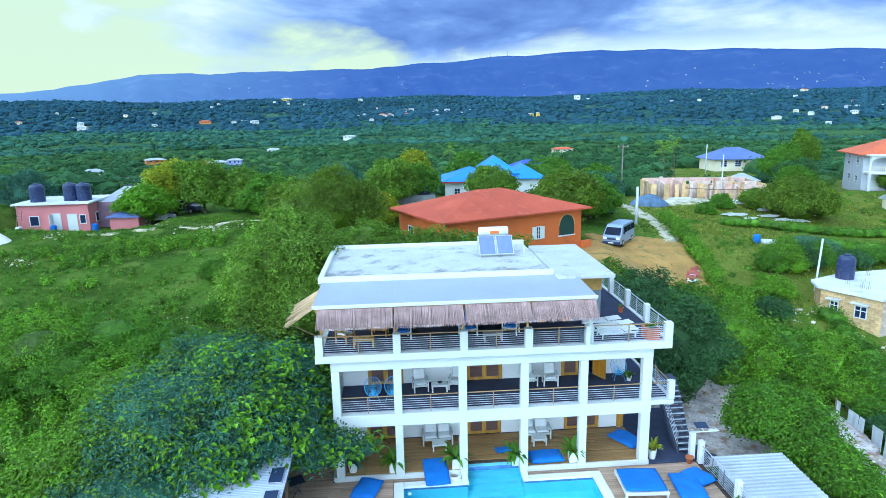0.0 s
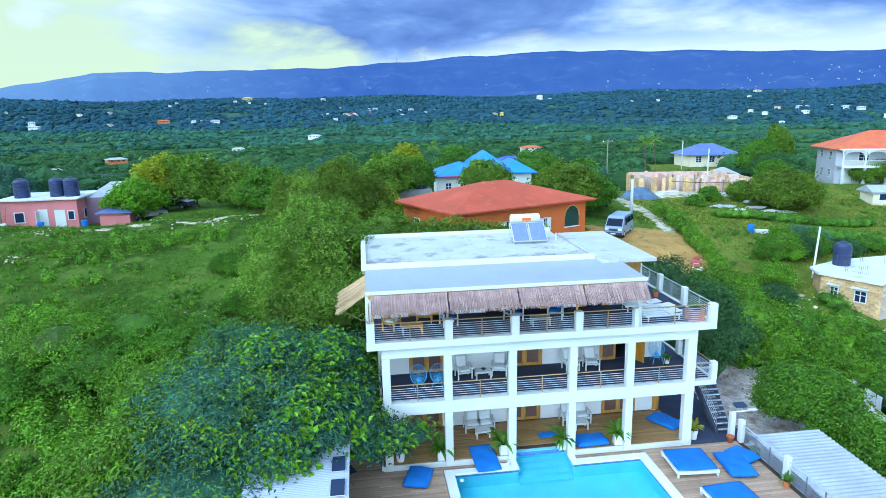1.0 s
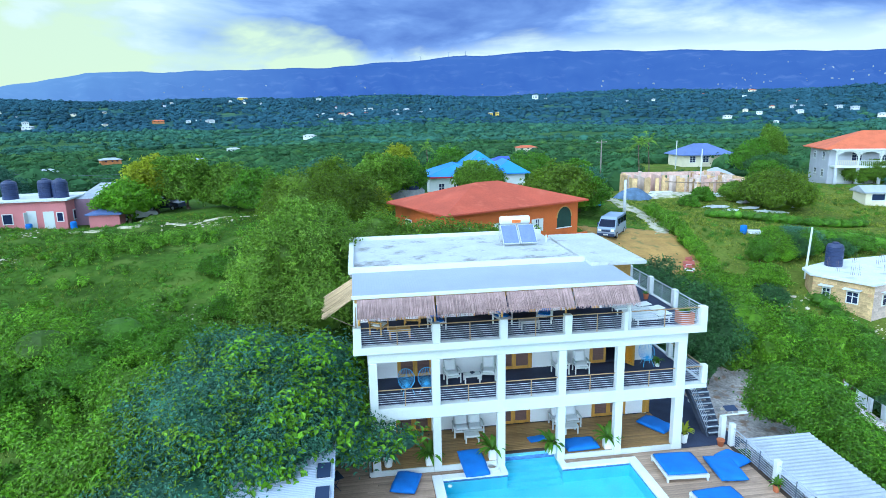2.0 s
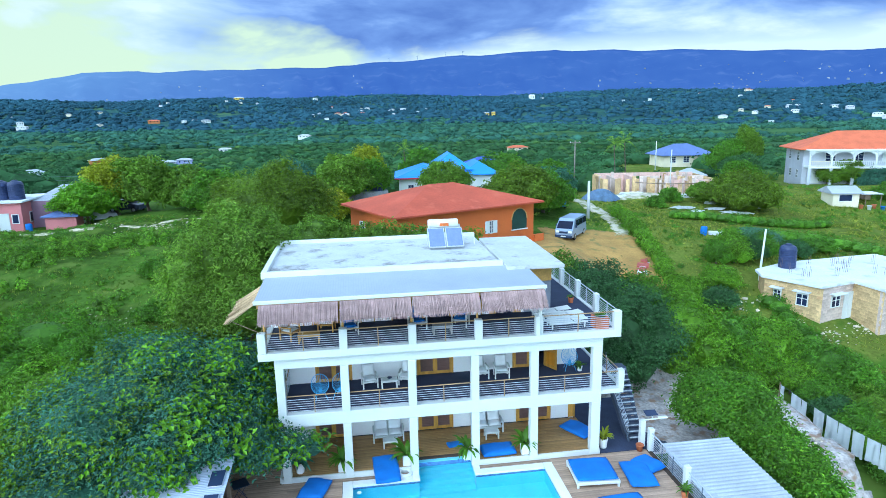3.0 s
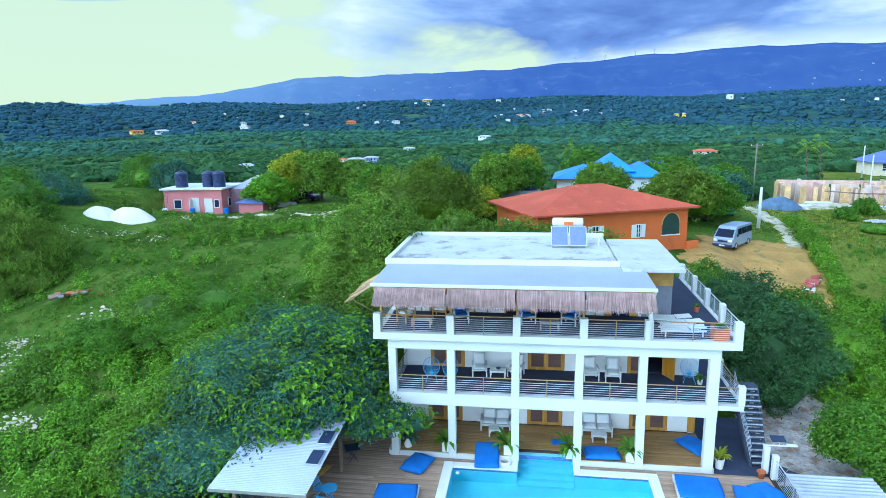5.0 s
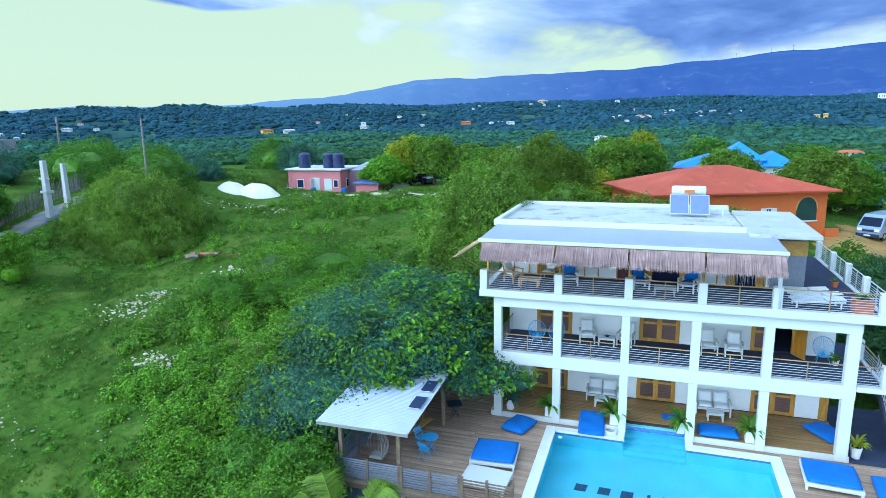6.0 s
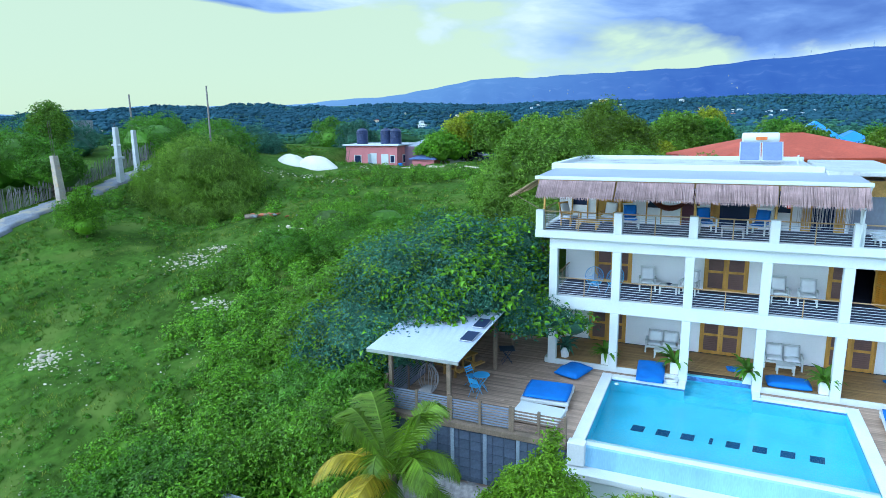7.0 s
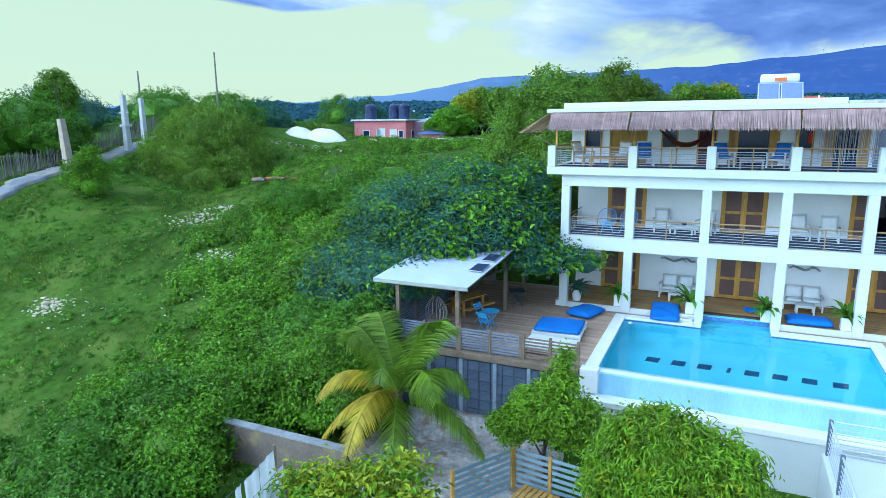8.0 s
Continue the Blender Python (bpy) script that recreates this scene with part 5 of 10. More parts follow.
# outside stair and its lamp
st = thing("outside_stair", (13.75, 28.6, -0.16), "dark outside stair with pale nosings climbing beside the house", "stair")
STAIR_DARK = mat("dark_stair_stone", (0.055, 0.07, 0.11), 0.8, var=0.25, scale=1.5)
STEP_EDGE = mat("worn_step_edge", (0.42, 0.46, 0.52), 0.8, var=0.4, scale=2.5)
for i in range(13):
    z = -0.16 + 0.19 * (i + 1)
    y = 26.75 + 0.245 * i
    x1 = 13.86 + 0.40 * min(1, i / 9)
    tread = part("step", bev(bx(nb(), 13.24, x1, y, y + 0.29, z - 0.12, z), 0.008), STAIR_DARK, st)
    part("nosing", bev(bx(nb(), 13.24, x1 - 0.02, y - 0.03, y + 0.045, z - 0.04, z + 0.006), 0.006), STEP_EDGE, tread, "pale worn nosing")
for xa, xb in ((13.19, 13.19), (13.90, 14.31)):
    sb_ = bx(nb(), -0.045, 0.045, 26.7, 29.95, -0.42, -0.02)
    for v in sb_.verts:
        v.co.x += xa + (xb - xa) * min(1, (v.co.y - 26.75) / 2.2)
        v.co.z += (v.co.y - 26.75) / 0.245 * 0.19 - 0.10
    part("stringer", sb_, STAIR_DARK, st)
part("landing", bev(bx(nb(), 12.51, 14.36, 29.99, 30.5, 2.15, 2.31), 0.01), STAIR_DARK, st)
part("landing_post", bev(bx(nb(), 14.2, 14.36, 30.32, 30.48, -2.0, 2.15), 0.01), WHITE, st)
for i in range(4):
    y = 26.9 + i * 1.0
    part("baluster", tube(nb(), (13.2, y, -0.25 + (y - 26.75) * 0.775), (13.2, y, 0.82 + (y - 26.75) * 0.775), 0.022, None, 6), RAIL_DARK, st)
for k in range(4):
    part("stair_rail", tube(nb(), (13.2, 26.85, 0.16 + 0.2 * k), (13.2, 29.9, 0.16 + 0.2 * k + 2.364), 0.014, None, 6), RAIL, st)
lp = thing("terrace_lamp", (13.6, 26.3, DECK), "white arm lamp on a white post", "lamp")
part("post", bev(bx(nb(), 13.50, 13.74, 26.15, 26.40, -0.16, 1.15), 0.012), WHITE, lp)
part("arm", bev(bx(nb(), 13.6, 14.8, 26.23, 26.31, 1.152, 1.20), 0.012), WHITE, lp)
part("lamp_head", bev(bx(nb(), 14.42, 14.86, 26.17, 26.37, 1.202, 1.25), 0.012), WHITE, lp)
part("solar_panel", bev(bx(nb(), -0.30, 0.30, -0.20, 0.20, -0.015, 0.015, Matrix.Translation((14.15, 26.55, 1.36)) @ Matrix.Rotation(radians(14), 4, "X")), 0.005), NAVY_GLASS, lp, "small dark solar panel")
part("panel_bracket", tube(nb(), (14.15, 26.28, 1.19), (14.15, 26.52, 1.345), 0.02), WHITE, lp)
# dark slabs stepping down from the lamp to the gravel
for i in range(4):
    x, y = 15.3 + 0.48 * i, 28.9 - 0.42 * i
    g_ = gz(x, y)
    sl = thing("step_slab", (x, y, g_), "dark stone slab stepping down to the gravel yard", "slab", "slabs by the stair")
    part("slab", bev(bx(nb(), -0.30, 0.30, -0.24, 0.24, -0.16, 0.10, Matrix.Translation((x, y, g_)) @ Matrix.Rotation(radians(-38), 4, "Z")), 0.02), STAIR_DARK, sl)

# the tin-roofed shed beside the deck
sh_ = thing("tin_shed", (16.2, 22, -2.4), "low shed with a bluish white corrugated sheet roof", "shed")
part("roof", corrugated(nb(), 14.05, 17.5, 18.0, 25.3, 0.10, 0.42, 0.24, 0.03, along="x"), TIN, sh_)
part("wall", bx(bx(bx(nb(), 14.3, 17.2, 18.3, 18.45, -3.6, 0.02), 14.3, 17.2, 24.8, 24.95, -3.6, 0.3), 17.06, 17.2, 18.46, 24.79, -3.6, 0.03), CONCRETE, sh_)


# deck boards, laid along x, one object each
def boards(parent, material, x0, x1, y0, y1, z, seed, holes=(), w=0.145, length=3.2):
    rng2 = random.Random(seed)
    shapes = {}
    rows = int((y1 - y0) / w)
    for j in range(rows):
        y = y0 + (j + 0.5) * (y1 - y0) / rows
        spans = [(x0, x1)]
        for hx0, hx1, hy0, hy1 in holes:
            if hy0 < y + w / 2 and y - w / 2 < hy1:
                spans = [s for a, b in spans for s in ((a, min(b, hx0)), (max(a, hx1), b)) if s[1] - s[0] > 0.05]
        for a, b in spans:
            x = a
            first = rng2.uniform(0.8, length)
            while x < b - 0.01:
                l = min(first, b - x)
                if b - x - l < 0.3:
                    l = b - x
                l = round(l, 1) if b - x - l > 0.2 else round(b - x, 2)
                if l not in shapes:
                    bm = bev(bx(nb(), 0.002, l - 0.004, -w / 2 + 0.004, w / 2 - 0.004, -0.03, 0), 0.003)
                    me = bpy.data.meshes.new("plank")
                    bm.to_mesh(me)
                    bm.free()
                    me.materials.append(material)
                    shapes[l] = me
                piece("plank", shapes[l], parent, pose(x, y, z + rng2.uniform(-0.003, 0.003)))
                x += l
                first = length
# ---- neighbouring houses ----
HOUSE_SPOTS = []


def opening(parent, face, u, z, w, h, kind, dims, frame_mat=None):
    """A window or door on a face of a w x d body in the parent's own frame. face: front, back, left, right."""
    W, D = dims
    frame_mat = frame_mat or WHITE
    m = {"front": Matrix.Translation((u, 0, z)), "left": Matrix.Translation((0, u, z)) @ Matrix.Rotation(radians(-90), 4, "Z"),
         "right": Matrix.Translation((W, u, z)) @ Matrix.Rotation(radians(90), 4, "Z"), "back": Matrix.Translation((u, D, z)) @ Matrix.Rotation(radians(180), 4, "Z")}[face]
    f = nb()
    b = 0.07
    for q in ((-w / 2 - b, -w / 2, -b, h + b), (w / 2, w / 2 + b, -b, h + b), (-w / 2, w / 2, h, h + b), (-w / 2, w / 2, -b, 0)):
        bx(f, q[0], q[1], -0.06, 0.0, q[2], q[3], m)
    o = part("door" if kind == "door" else "window", f, frame_mat, parent, world=False)
    if kind == "door":
        part("door_leaf", bx(nb(), -w / 2, w / 2, -0.03, -0.004, 0, h, m), frame_mat, o, world=False)
    elif kind == "dark":
        part("pane", bx(nb(), -w / 2, w / 2, -0.02, -0.004, 0, h, m), GLASS_DARK, o, world=False)
    else:
        part("pane", bx(nb(), -w / 2, w / 2, -0.02, -0.004, 0, h, m), GLASS_DARK, o, world=False)
        g = nb()
        nx, nz = (2, 3) if kind == "louvre" else (2, 2)
        for i in range(1, nx):
            x = -w / 2 + w * i / nx
            bx(g, x - 0.03, x + 0.03, -0.05, -0.021, 0, h, m)
        for i in range(1, nz + 1):
            z_ = h * i / (nz + 1)
            bx(g, -w / 2, w / 2, -0.045, -0.0212, z_ - 0.025, z_ + 0.025, m)
        part("glazing_bar", g, frame_mat, o, world=False)
        if kind == "shutter":
            for s in (-1, 1):
                part("shutter", bev(bx(nb(), s * (w / 2 + 0.29) - 0.2, s * (w / 2 + 0.29) + 0.2, -0.07, -0.03, -0.05, h + 0.05, m), 0.01), frame_mat, o, world=False)
    return o


def house(name, label, loc, rz, W, D, H, wall, roof, ridge, inset, over=0.6, openings=(), sink=1.2, category="house", group="", roof_thick=0.14, frame_mat=None):
    t = thing(name, loc, label, category, group, rz=rz)
    HOUSE_SPOTS.append((loc[0], loc[1], max(W, D)))
    part("wall", bx(nb(), 0, W, 0, D, -sink, H), wall, t, world=False)
    if ridge > 0:
        part("roof", hip_roof(nb(), -over, W + over, -over, D + over, H + 0.02, H + ridge, inset, roof_thick), roof, t, world=False)
    else:
        part("roof", bev(bx(nb(), -over, W + over, -over, D + over, H, H + roof_thick), 0.02), roof, t, world=False)
    for o in openings:
        opening(t, *o, dims=(W, D), frame_mat=frame_mat)
    return t


# the orange house behind the guest house
oh = house("orange_house", "single-storey orange house with a red hipped roof", (3.65, 49.0, 4.25), 24, 14.0, 9.0, 3.62, ORANGE_WALL, ORANGE_ROOF, 1.75, 6.4, 0.68,
           (("front", 1.7, 1.0, 0.75, 1.25, "grid"), ("front", 5.2, 1.15, 0.5, 1.2, "shutter"), ("front", 9.2, 1.25, 0.34, 1.0, "shutter"), ("left", 3.0, 1.2, 0.9, 1.1, "grid"), ("left", 6.5, 1.2, 0.9, 1.1, "grid")))
# flat dark green face on the wall, coloured for the shade inside the arch
arch = nb()
av = [arch.verts.new((12.35 + 0.85 * math.cos(a), -0.012, 2.15 + 0.95 * math.sin(a))) for a in [math.pi * i / 12 for i in range(13)]] + [arch.verts.new((11.5, -0.012, 1.25)), arch.verts.new((13.2, -0.012, 1.25))]
arch.faces.new(av[:13] + [av[13], av[14]])
bmesh.ops.recalc_face_normals(arch, faces=arch.faces[:])
ar = part("arch_opening", arch, mat("painted_recess_green", (0.015, 0.05, 0.04), 0.6), oh, "arched verandah opening, its shaded depth put in as a dark face", world=False)
rim = nb()
for i in range(12):
    a0, a1 = math.pi * i / 12, math.pi * (i + 1) / 12
    tube(rim, (12.35 + 0.87 * math.cos(a0), -0.02, 2.15 + 0.97 * math.sin(a0)), (12.35 + 0.87 * math.cos(a1), -0.02, 2.15 + 0.97 * math.sin(a1)), 0.05)
part("arch_sill", bx(nb(), 11.42, 13.28, -0.08, 0.0, 1.16, 1.25), WHITE, ar, world=False)
part("arch_rim", rim, mat("ochre_trim", (0.50, 0.30, 0.10), 0.7), ar, world=False)
part("ramp_wall", bx(nb(), 13.9, 15.0, -0.3, 0.0, -0.6, 0.55), ORANGE_WALL, oh, world=False)


# black water tanks
def water_tank(x, y, z, r, h, label="ribbed black plastic water tank"):
    t = thing("water_tank", (x, y, z), label, "water tank", "water tanks")
    pr = [(r * 0.98, 0)]
    for i in range(7):
        zz = h * 0.80 * i / 7
        pr += [(r, zz + 0.02), (r, zz + h * 0.08), (r * 0.95, zz + h * 0.095)]
    pr += [(r * 0.98, h * 0.82), (r * 0.8, h * 0.92), (r * 0.42, h * 0.97)]
    part("tank", lathe(nb(), pr, 20), TANK_BLACK, t, world=False, smooth=False)
    part("lid", lathe(nb(), ((r * 0.4, h * 0.968), (r * 0.4, h), (r * 0.3, h * 1.02)), 14), TANK_BLACK, t, world=False)
    return t


# the blue-roofed house
bh = house("blue_roofed_house", "white house with bright blue hipped roofs and red eaves", (6.4, 84.5, 4.2), -4, 7.2, 9, 3.2, WHITE, BLUE_ROOF, 1.5, 3.0, 0.6,
           (("front", 1.6, 0.9, 0.7, 1.3, "grid"), ("front", 3.6, 0.9, 0.7, 1.3, "grid"), ("front", 5.4, 0.9, 0.7, 1.3, "grid")))
part("wall", bx(nb(), 7.21, 13.2, 1.0, 9.5, -1.2, 3.4), WHITE, bh, world=False)
part("roof", hip_roof(nb(), 4.2, 10.2, 0.8, 10.5, 4.1, 6.2, 2.6), BLUE_ROOF, bh, world=False)
part("roof", hip_roof(nb(), 8.4, 13.9, 0.4, 10.2, 3.42, 5.0, 2.4), BLUE_ROOF, bh, world=False)
part("eave_board", bx(nb(), -0.62, 7.82, -0.64, -0.61, 3.02, 3.2), mat("red_trim", (0.45, 0.03, 0.05), 0.6), bh, world=False)
for x, y in ((-0.2, 72.0), (1.4, 72.6), (2.9, 72.2)):
    water_tank(x, y, gz(x, y) + 1.2, 0.8, 1.7)
tp = thing("tank_platform", (1.4, 72.2, gz(1.4, 72.2)), "concrete plinth under black tanks", "plinth")
part("plinth", bx(nb(), -2.8, 2.8, -1.3, 1.3, -1.5, 1.2 ), CONCRETE, tp, world=False)
part("cover_sheet", corrugated(nb(), -1.2, 2.9, 1.35, 3.2, 3.0, 3.3, 0.2, 0.02), TIN, tp, world=False)
house("blue_kiosk", "small pavilion with a deep blue roof", (24.6, 128, gz(24.6, 128) + 0.6), 5, 7, 6, 3.6, WHITE, mat("deep_blue_roof", (0.05, 0.09, 0.55), 0.5), 1.5, 3.0, 0.7, (("front", 2.5, 1, 1, 1.2, "dark"), ("front", 5, 1, 1, 1.2, "dark")))

# the block shell on the building site
ru = thing("block_shell", (33.9, 78.5, gz(38, 80) - 0.6), "roofless unfinished house of sandy concrete blocks", "building site", rz=-10)
HOUSE_SPOTS.append((37, 82, 16))


def block_wall(parent, x0, x1, y0, y1, z0, z1, gaps, material, head=2.2):
    """A straight block wall in the parent's frame, along x or y, broken by door gaps, with an uneven top."""
    along_x = (x1 - x0) > (y1 - y0)
    s0, s1 = (x0, x1) if along_x else (y0, y1)
    s = s0
    for a, b in list(gaps) + [(s1, s1)]:
        if a > s + 0.02:
            q = (s, a, y0, y1) if along_x else (x0, x1, s, a)
            part("wall", bx(nb(), *q, z0, z1), material, parent, world=False)
        if b > a and z0 + head < z1 - 0.05:
            q = (a, b, y0, y1) if along_x else (x0, x1, a, b)
            part("lintel", bx(nb(), *q, z0 + head, z1), material, parent, world=False)
        s = b


block_wall(ru, 7.2, 15, 0, 0.2, -0.8, 2.3, ((7.7, 8.8), (9.3, 10.2), (11.0, 11.8), (12.3, 13.3), (13.7, 14.6)), BLOCK_TAN, head=4)
block_wall(ru, 7.2, 15, 0.02, 0.18, -0.8, 0.3, (), BLOCK_TAN)
block_wall(ru, 7.2, 7.4, 0.2, 5.0, -0.8, 2.3, ((1.0, 1.9), (3.0, 4.0)), BLOCK_PALE, head=2.9)
block_wall(ru, 0, 7.2, 4.8, 5.0, -0.8, 2.4, ((0.7, 1.7), (2.3, 3.2), (3.7, 4.4), (5.0, 6.3)), BLOCK_TAN, head=4)
block_wall(ru, 0, 0.2, 5.0, 12.0, -0.8, 2.4, ((6.6, 7.8), (9.4, 10.4)), BLOCK_TAN, head=2.8)
block_wall(ru, 14.8, 15, 0.2, 12, -0.8, 2.4, ((2, 3), (6, 7.2)), BLOCK_TAN, head=2.8)
block_wall(ru, 0.2, 14.8, 11.8, 12, -0.8, 2.6, ((2, 3), (6, 7), (10, 11.2)), BLOCK_PINK, head=2.9)
block_wall(ru, 2.0, 2.2, 5.0, 11.8, -0.8, 2.3, ((8.4, 9.3),), BLOCK_PALE, head=4)
block_wall(ru, 4.6, 4.8, 5.0, 11.8, -0.8, 2.4, ((6.4, 7.4),), BLOCK_PINK, head=2.9)
block_wall(ru, 10.2, 10.4, 0.2, 11.8, -0.8, 2.4, ((2, 3), (7, 8)), BLOCK_PINK, head=2.9)
block_wall(ru, 12.6, 12.8, 0.2, 7.4, -0.8, 2.3, ((3, 4),), BLOCK_PALE, head=4)
block_wall(ru, 4.8, 14.8, 7.4, 7.6, -0.8, 2.5, ((5.2, 6.2), (8.5, 9.4), (12, 13)), BLOCK_PALE, head=4)
block_wall(ru, 7.4, 14.8, 3.6, 3.8, -0.8, 2.3, ((8.4, 9.4), (11, 12)), BLOCK_PINK, head=4)
for i in range(34):
    x, y = random.Random(i).choice([(0.1, 5 + (i % 7)), (i * 0.42 + 0.4, 11.9), (7.3, 0.3 + (i % 5)), (7.4 + (i % 9) * 0.85, 0.1), (10.3, (i * 0.8) % 11 + 0.3), (5 + (i % 9), 7.5), (7.6 + (i % 7), 3.7), (0.3 + (i % 7), 4.9)])
    part("pier", bx(nb(), x - 0.19, x + 0.19, y - 0.19, y + 0.19, -0.8, 2.45 + 0.35 * random.Random(i + 99).random()), BLOCK_TAN if i % 2 else BLOCK_PALE, ru, world=False)
for a, b, z in (((7.3, -0.1), (15.0, -0.1), 2.2), ((4.0, 3.0), (7.2, 0.0), 2.1)):
    part("scaffold_beam", tube(nb(), (a[0], a[1], z), (b[0], b[1], z + 0.1), 0.07, None, 6), TIMBER, ru, world=False)
drape("site_floor", TRACK, "pale rubble and marl on the building site", lambda x, y: ((x - 37.5) / 5.5) ** 2 + ((y - 79.5) / 4.2) ** 2 + wob(x, y, 0.5) < 1, 28, 43, 72, 85, lift=0.12)

house("grey_roofed_house", "cream bungalow with a slate-blue hipped roof", (68.0, 130, gz(72, 133) + 0.1), -4, 10.8, 8, 2.5, CREAM, SLATE_ROOF, 2.3, 4.6, 0.8, (("front", 2, 0.9, 1.2, 1.3, "grid"), ("front", 5, 0.9, 1.2, 1.3, "grid"), ("front", 10, 0.9, 1.2, 1.3, "grid")))

house("site_hut", "small pale blue hut behind the block shell", (51.2, 90.5, gz(52, 91)), 10, 3.6, 3.2, max(1.8, 5.6 - gz(52, 91)), mat("pale_blue_board", (0.38, 0.50, 0.62), 0.7, var=0.1), TIN, 1.1, 1.7, 0.25, (("front", 1.7, 0.2, 0.9, 1.7, "door"),))
# the white two-storey villa
vz = gz(84, 93) + 0.15
vl = house("villa", "two-storey white villa with arched balconies and an orange tiled roof", (72.4, 92.6, vz), -20, 20, 8.5, 5.5, LILAC_WHITE, TILE_ROOF, 2.7, 7.0, 1.0,
           (("left", 2.2, 3.6, 0.9, 1.3, "grid"), ("left", 6.2, 3.6, 0.9, 1.3, "grid"), ("left", 2.2, 0.8, 0.9, 1.2, "grid"), ("left", 5.5, 0.8, 0.9, 1.2, "grid"),
            ("front", 4, 3.5, 1.4, 1.5, "grid"), ("front", 8, 3.5, 1.4, 1.5, "grid"), ("front", 12, 3.5, 1.0, 2.0, "door"), ("front", 2, 0.1, 1.0, 2.0, "door"), ("front", 5.5, 0.8, 1.4, 1.3, "dark")))
part("balcony", bev(bx(nb(), 0.2, 19.9, -2.2, -0.01, 2.55, 2.85), 0.02), WHITE, vl, world=False)
part("balcony_roof", bev(bx(nb(), 0.0, 20.0, -2.4, -0.01, 5.3, 5.5), 0.02), WHITE, vl, world=False)
for i in range(7):
    x = 0.4 + 3.15 * i
    part("pillar", lathe(nb(), ((0.2, 2.85), (0.2, 3.0), (0.14, 3.05), (0.13, 4.9), (0.22, 5.0), (0.24, 5.3)), 10, Matrix.Translation((x, -2.0, 0))), WHITE, vl, world=False)
    part("pillar", bx(nb(), x - 0.2, x + 0.2, -2.15, -1.8, -1.2, 2.55), LILAC_WHITE, vl, world=False)
    if i < 6:
        ac = nb()
        for k in range(10):
            a0 = math.pi * k / 10
            a1 = math.pi * (k + 1) / 10
            p0, p1 = (x + 1.575 - 1.40 * math.cos(a0), 4.35 + 0.75 * math.sin(a0)), (x + 1.575 - 1.40 * math.cos(a1), 4.35 + 0.75 * math.sin(a1))
            vs = [ac.verts.new((p0[0], y, p0[1])) for y in (-2.1, -1.9)] + [ac.verts.new((p1[0], y, p1[1])) for y in (-2.1, -1.9)] + [ac.verts.new((p0[0], y, 5.3)) for y in (-2.1, -1.9)] + [ac.verts.new((p1[0], y, 5.3)) for y in (-2.1, -1.9)]
            for q in ((0, 2, 6, 4), (1, 5, 7, 3), (0, 1, 3, 2)):
                ac.faces.new([vs[j] for j in q])
        bmesh.ops.remove_doubles(ac, verts=ac.verts[:], dist=0.001)
        part("arch", ac, WHITE, vl, world=False)
        bl = nb()
        bx(bl, x + 0.15, x + 3.0, -2.08, -1.92, 3.62, 3.72)
        for k in range(10):
            tube(bl, (x + 0.35 + 0.28 * k, -2.0, 2.85), (x + 0.35 + 0.28 * k, -2.0, 3.62), 0.05, 0.05, 6)
        part("balustrade", bl, WHITE if i else CREAM, vl, world=False)

# the shed in the meadow
sd = house("garden_shed", "small cream shed with a pale sheet gable roof", (59.6, 70.2, gz(61, 71) - 0.25), -14, 3.1, 3.0, 1.75, CREAM, TIN, 0.75, 0.12, 0.35, (("front", 1.5, 0.75, 1.5, 0.75, "dark"),))
part("lean_to", bev(bx(nb(), 3.5, 6.1, 0.3, 3.0, 1.50, 1.57), 0.01), SLAB_PALE, sd, "pale sheet lean-to", world=False)
part("lean_to_wall", bx(nb(), 3.3, 5.9, 2.7, 2.8, -0.5, 1.49), TIMBER, sd, "dark boarded back wall", world=False)
for x in (4.1, 5.9):
    part("post", tube(nb(), (x, 0.4, -0.5), (x, 0.4, 1.50), 0.05), TIMBER, sd, world=False)
for i, (x, y, c) in enumerate(((62.6, 69.0, TERRACOTTA), (63.4, 68.6, WHITE), (64.3, 68.9, TERRACOTTA), (65.0, 68.3, BLUE_CLOTH))):
    bk = thing("bucket", (x, y, gz(x, y)), "%s bucket standing by the shed" % ("orange", "white", "orange", "blue")[i], "bucket", "buckets by the shed")
    part("pail", lathe(nb(), ((0.20, -0.1), (0.26, 0.45), (0.28, 0.47), (0.24, 0.44), (0.18, 0.02)), 12), c, bk, world=False, smooth=True)
    part("rim", lathe(nb(), ((0.27, 0.45), (0.30, 0.47), (0.27, 0.50)), 12), c, bk, world=False)

# the unfinished block house with a flat slab
OUT = ((32.9, 45.4), (35.1, 41.3), (38.6, 42.2), (38.8, 39.5), (48.4, 41.2), (47.4, 50.0), (37.5, 48.9), (33.6, 47.2))
uh = thing("block_house", (40, 44.5, -1.4), "unfinished sandy block house with a pale flat roof slab", "house")
HOUSE_SPOTS.append((40, 44, 14))
sl = nb()
top = [sl.verts.new((x, y, 2.42)) for x, y in OUT]
bot = [sl.verts.new((x, y, 2.20)) for x, y in OUT]
sl.faces.new(top)
sl.faces.new(bot[::-1])
for i in range(8):
    j = (i + 1) % 8
    sl.faces.new((bot[i], bot[j], top[j], top[i]))
bmesh.ops.recalc_face_normals(sl, faces=sl.faces[:])
part("roof_slab", bev(sl, 0.02), SLAB_PALE, uh)
cen = Vector((40.5, 45))
INN = [Vector(p) + (cen - Vector(p)).normalized() * 0.35 for p in OUT]
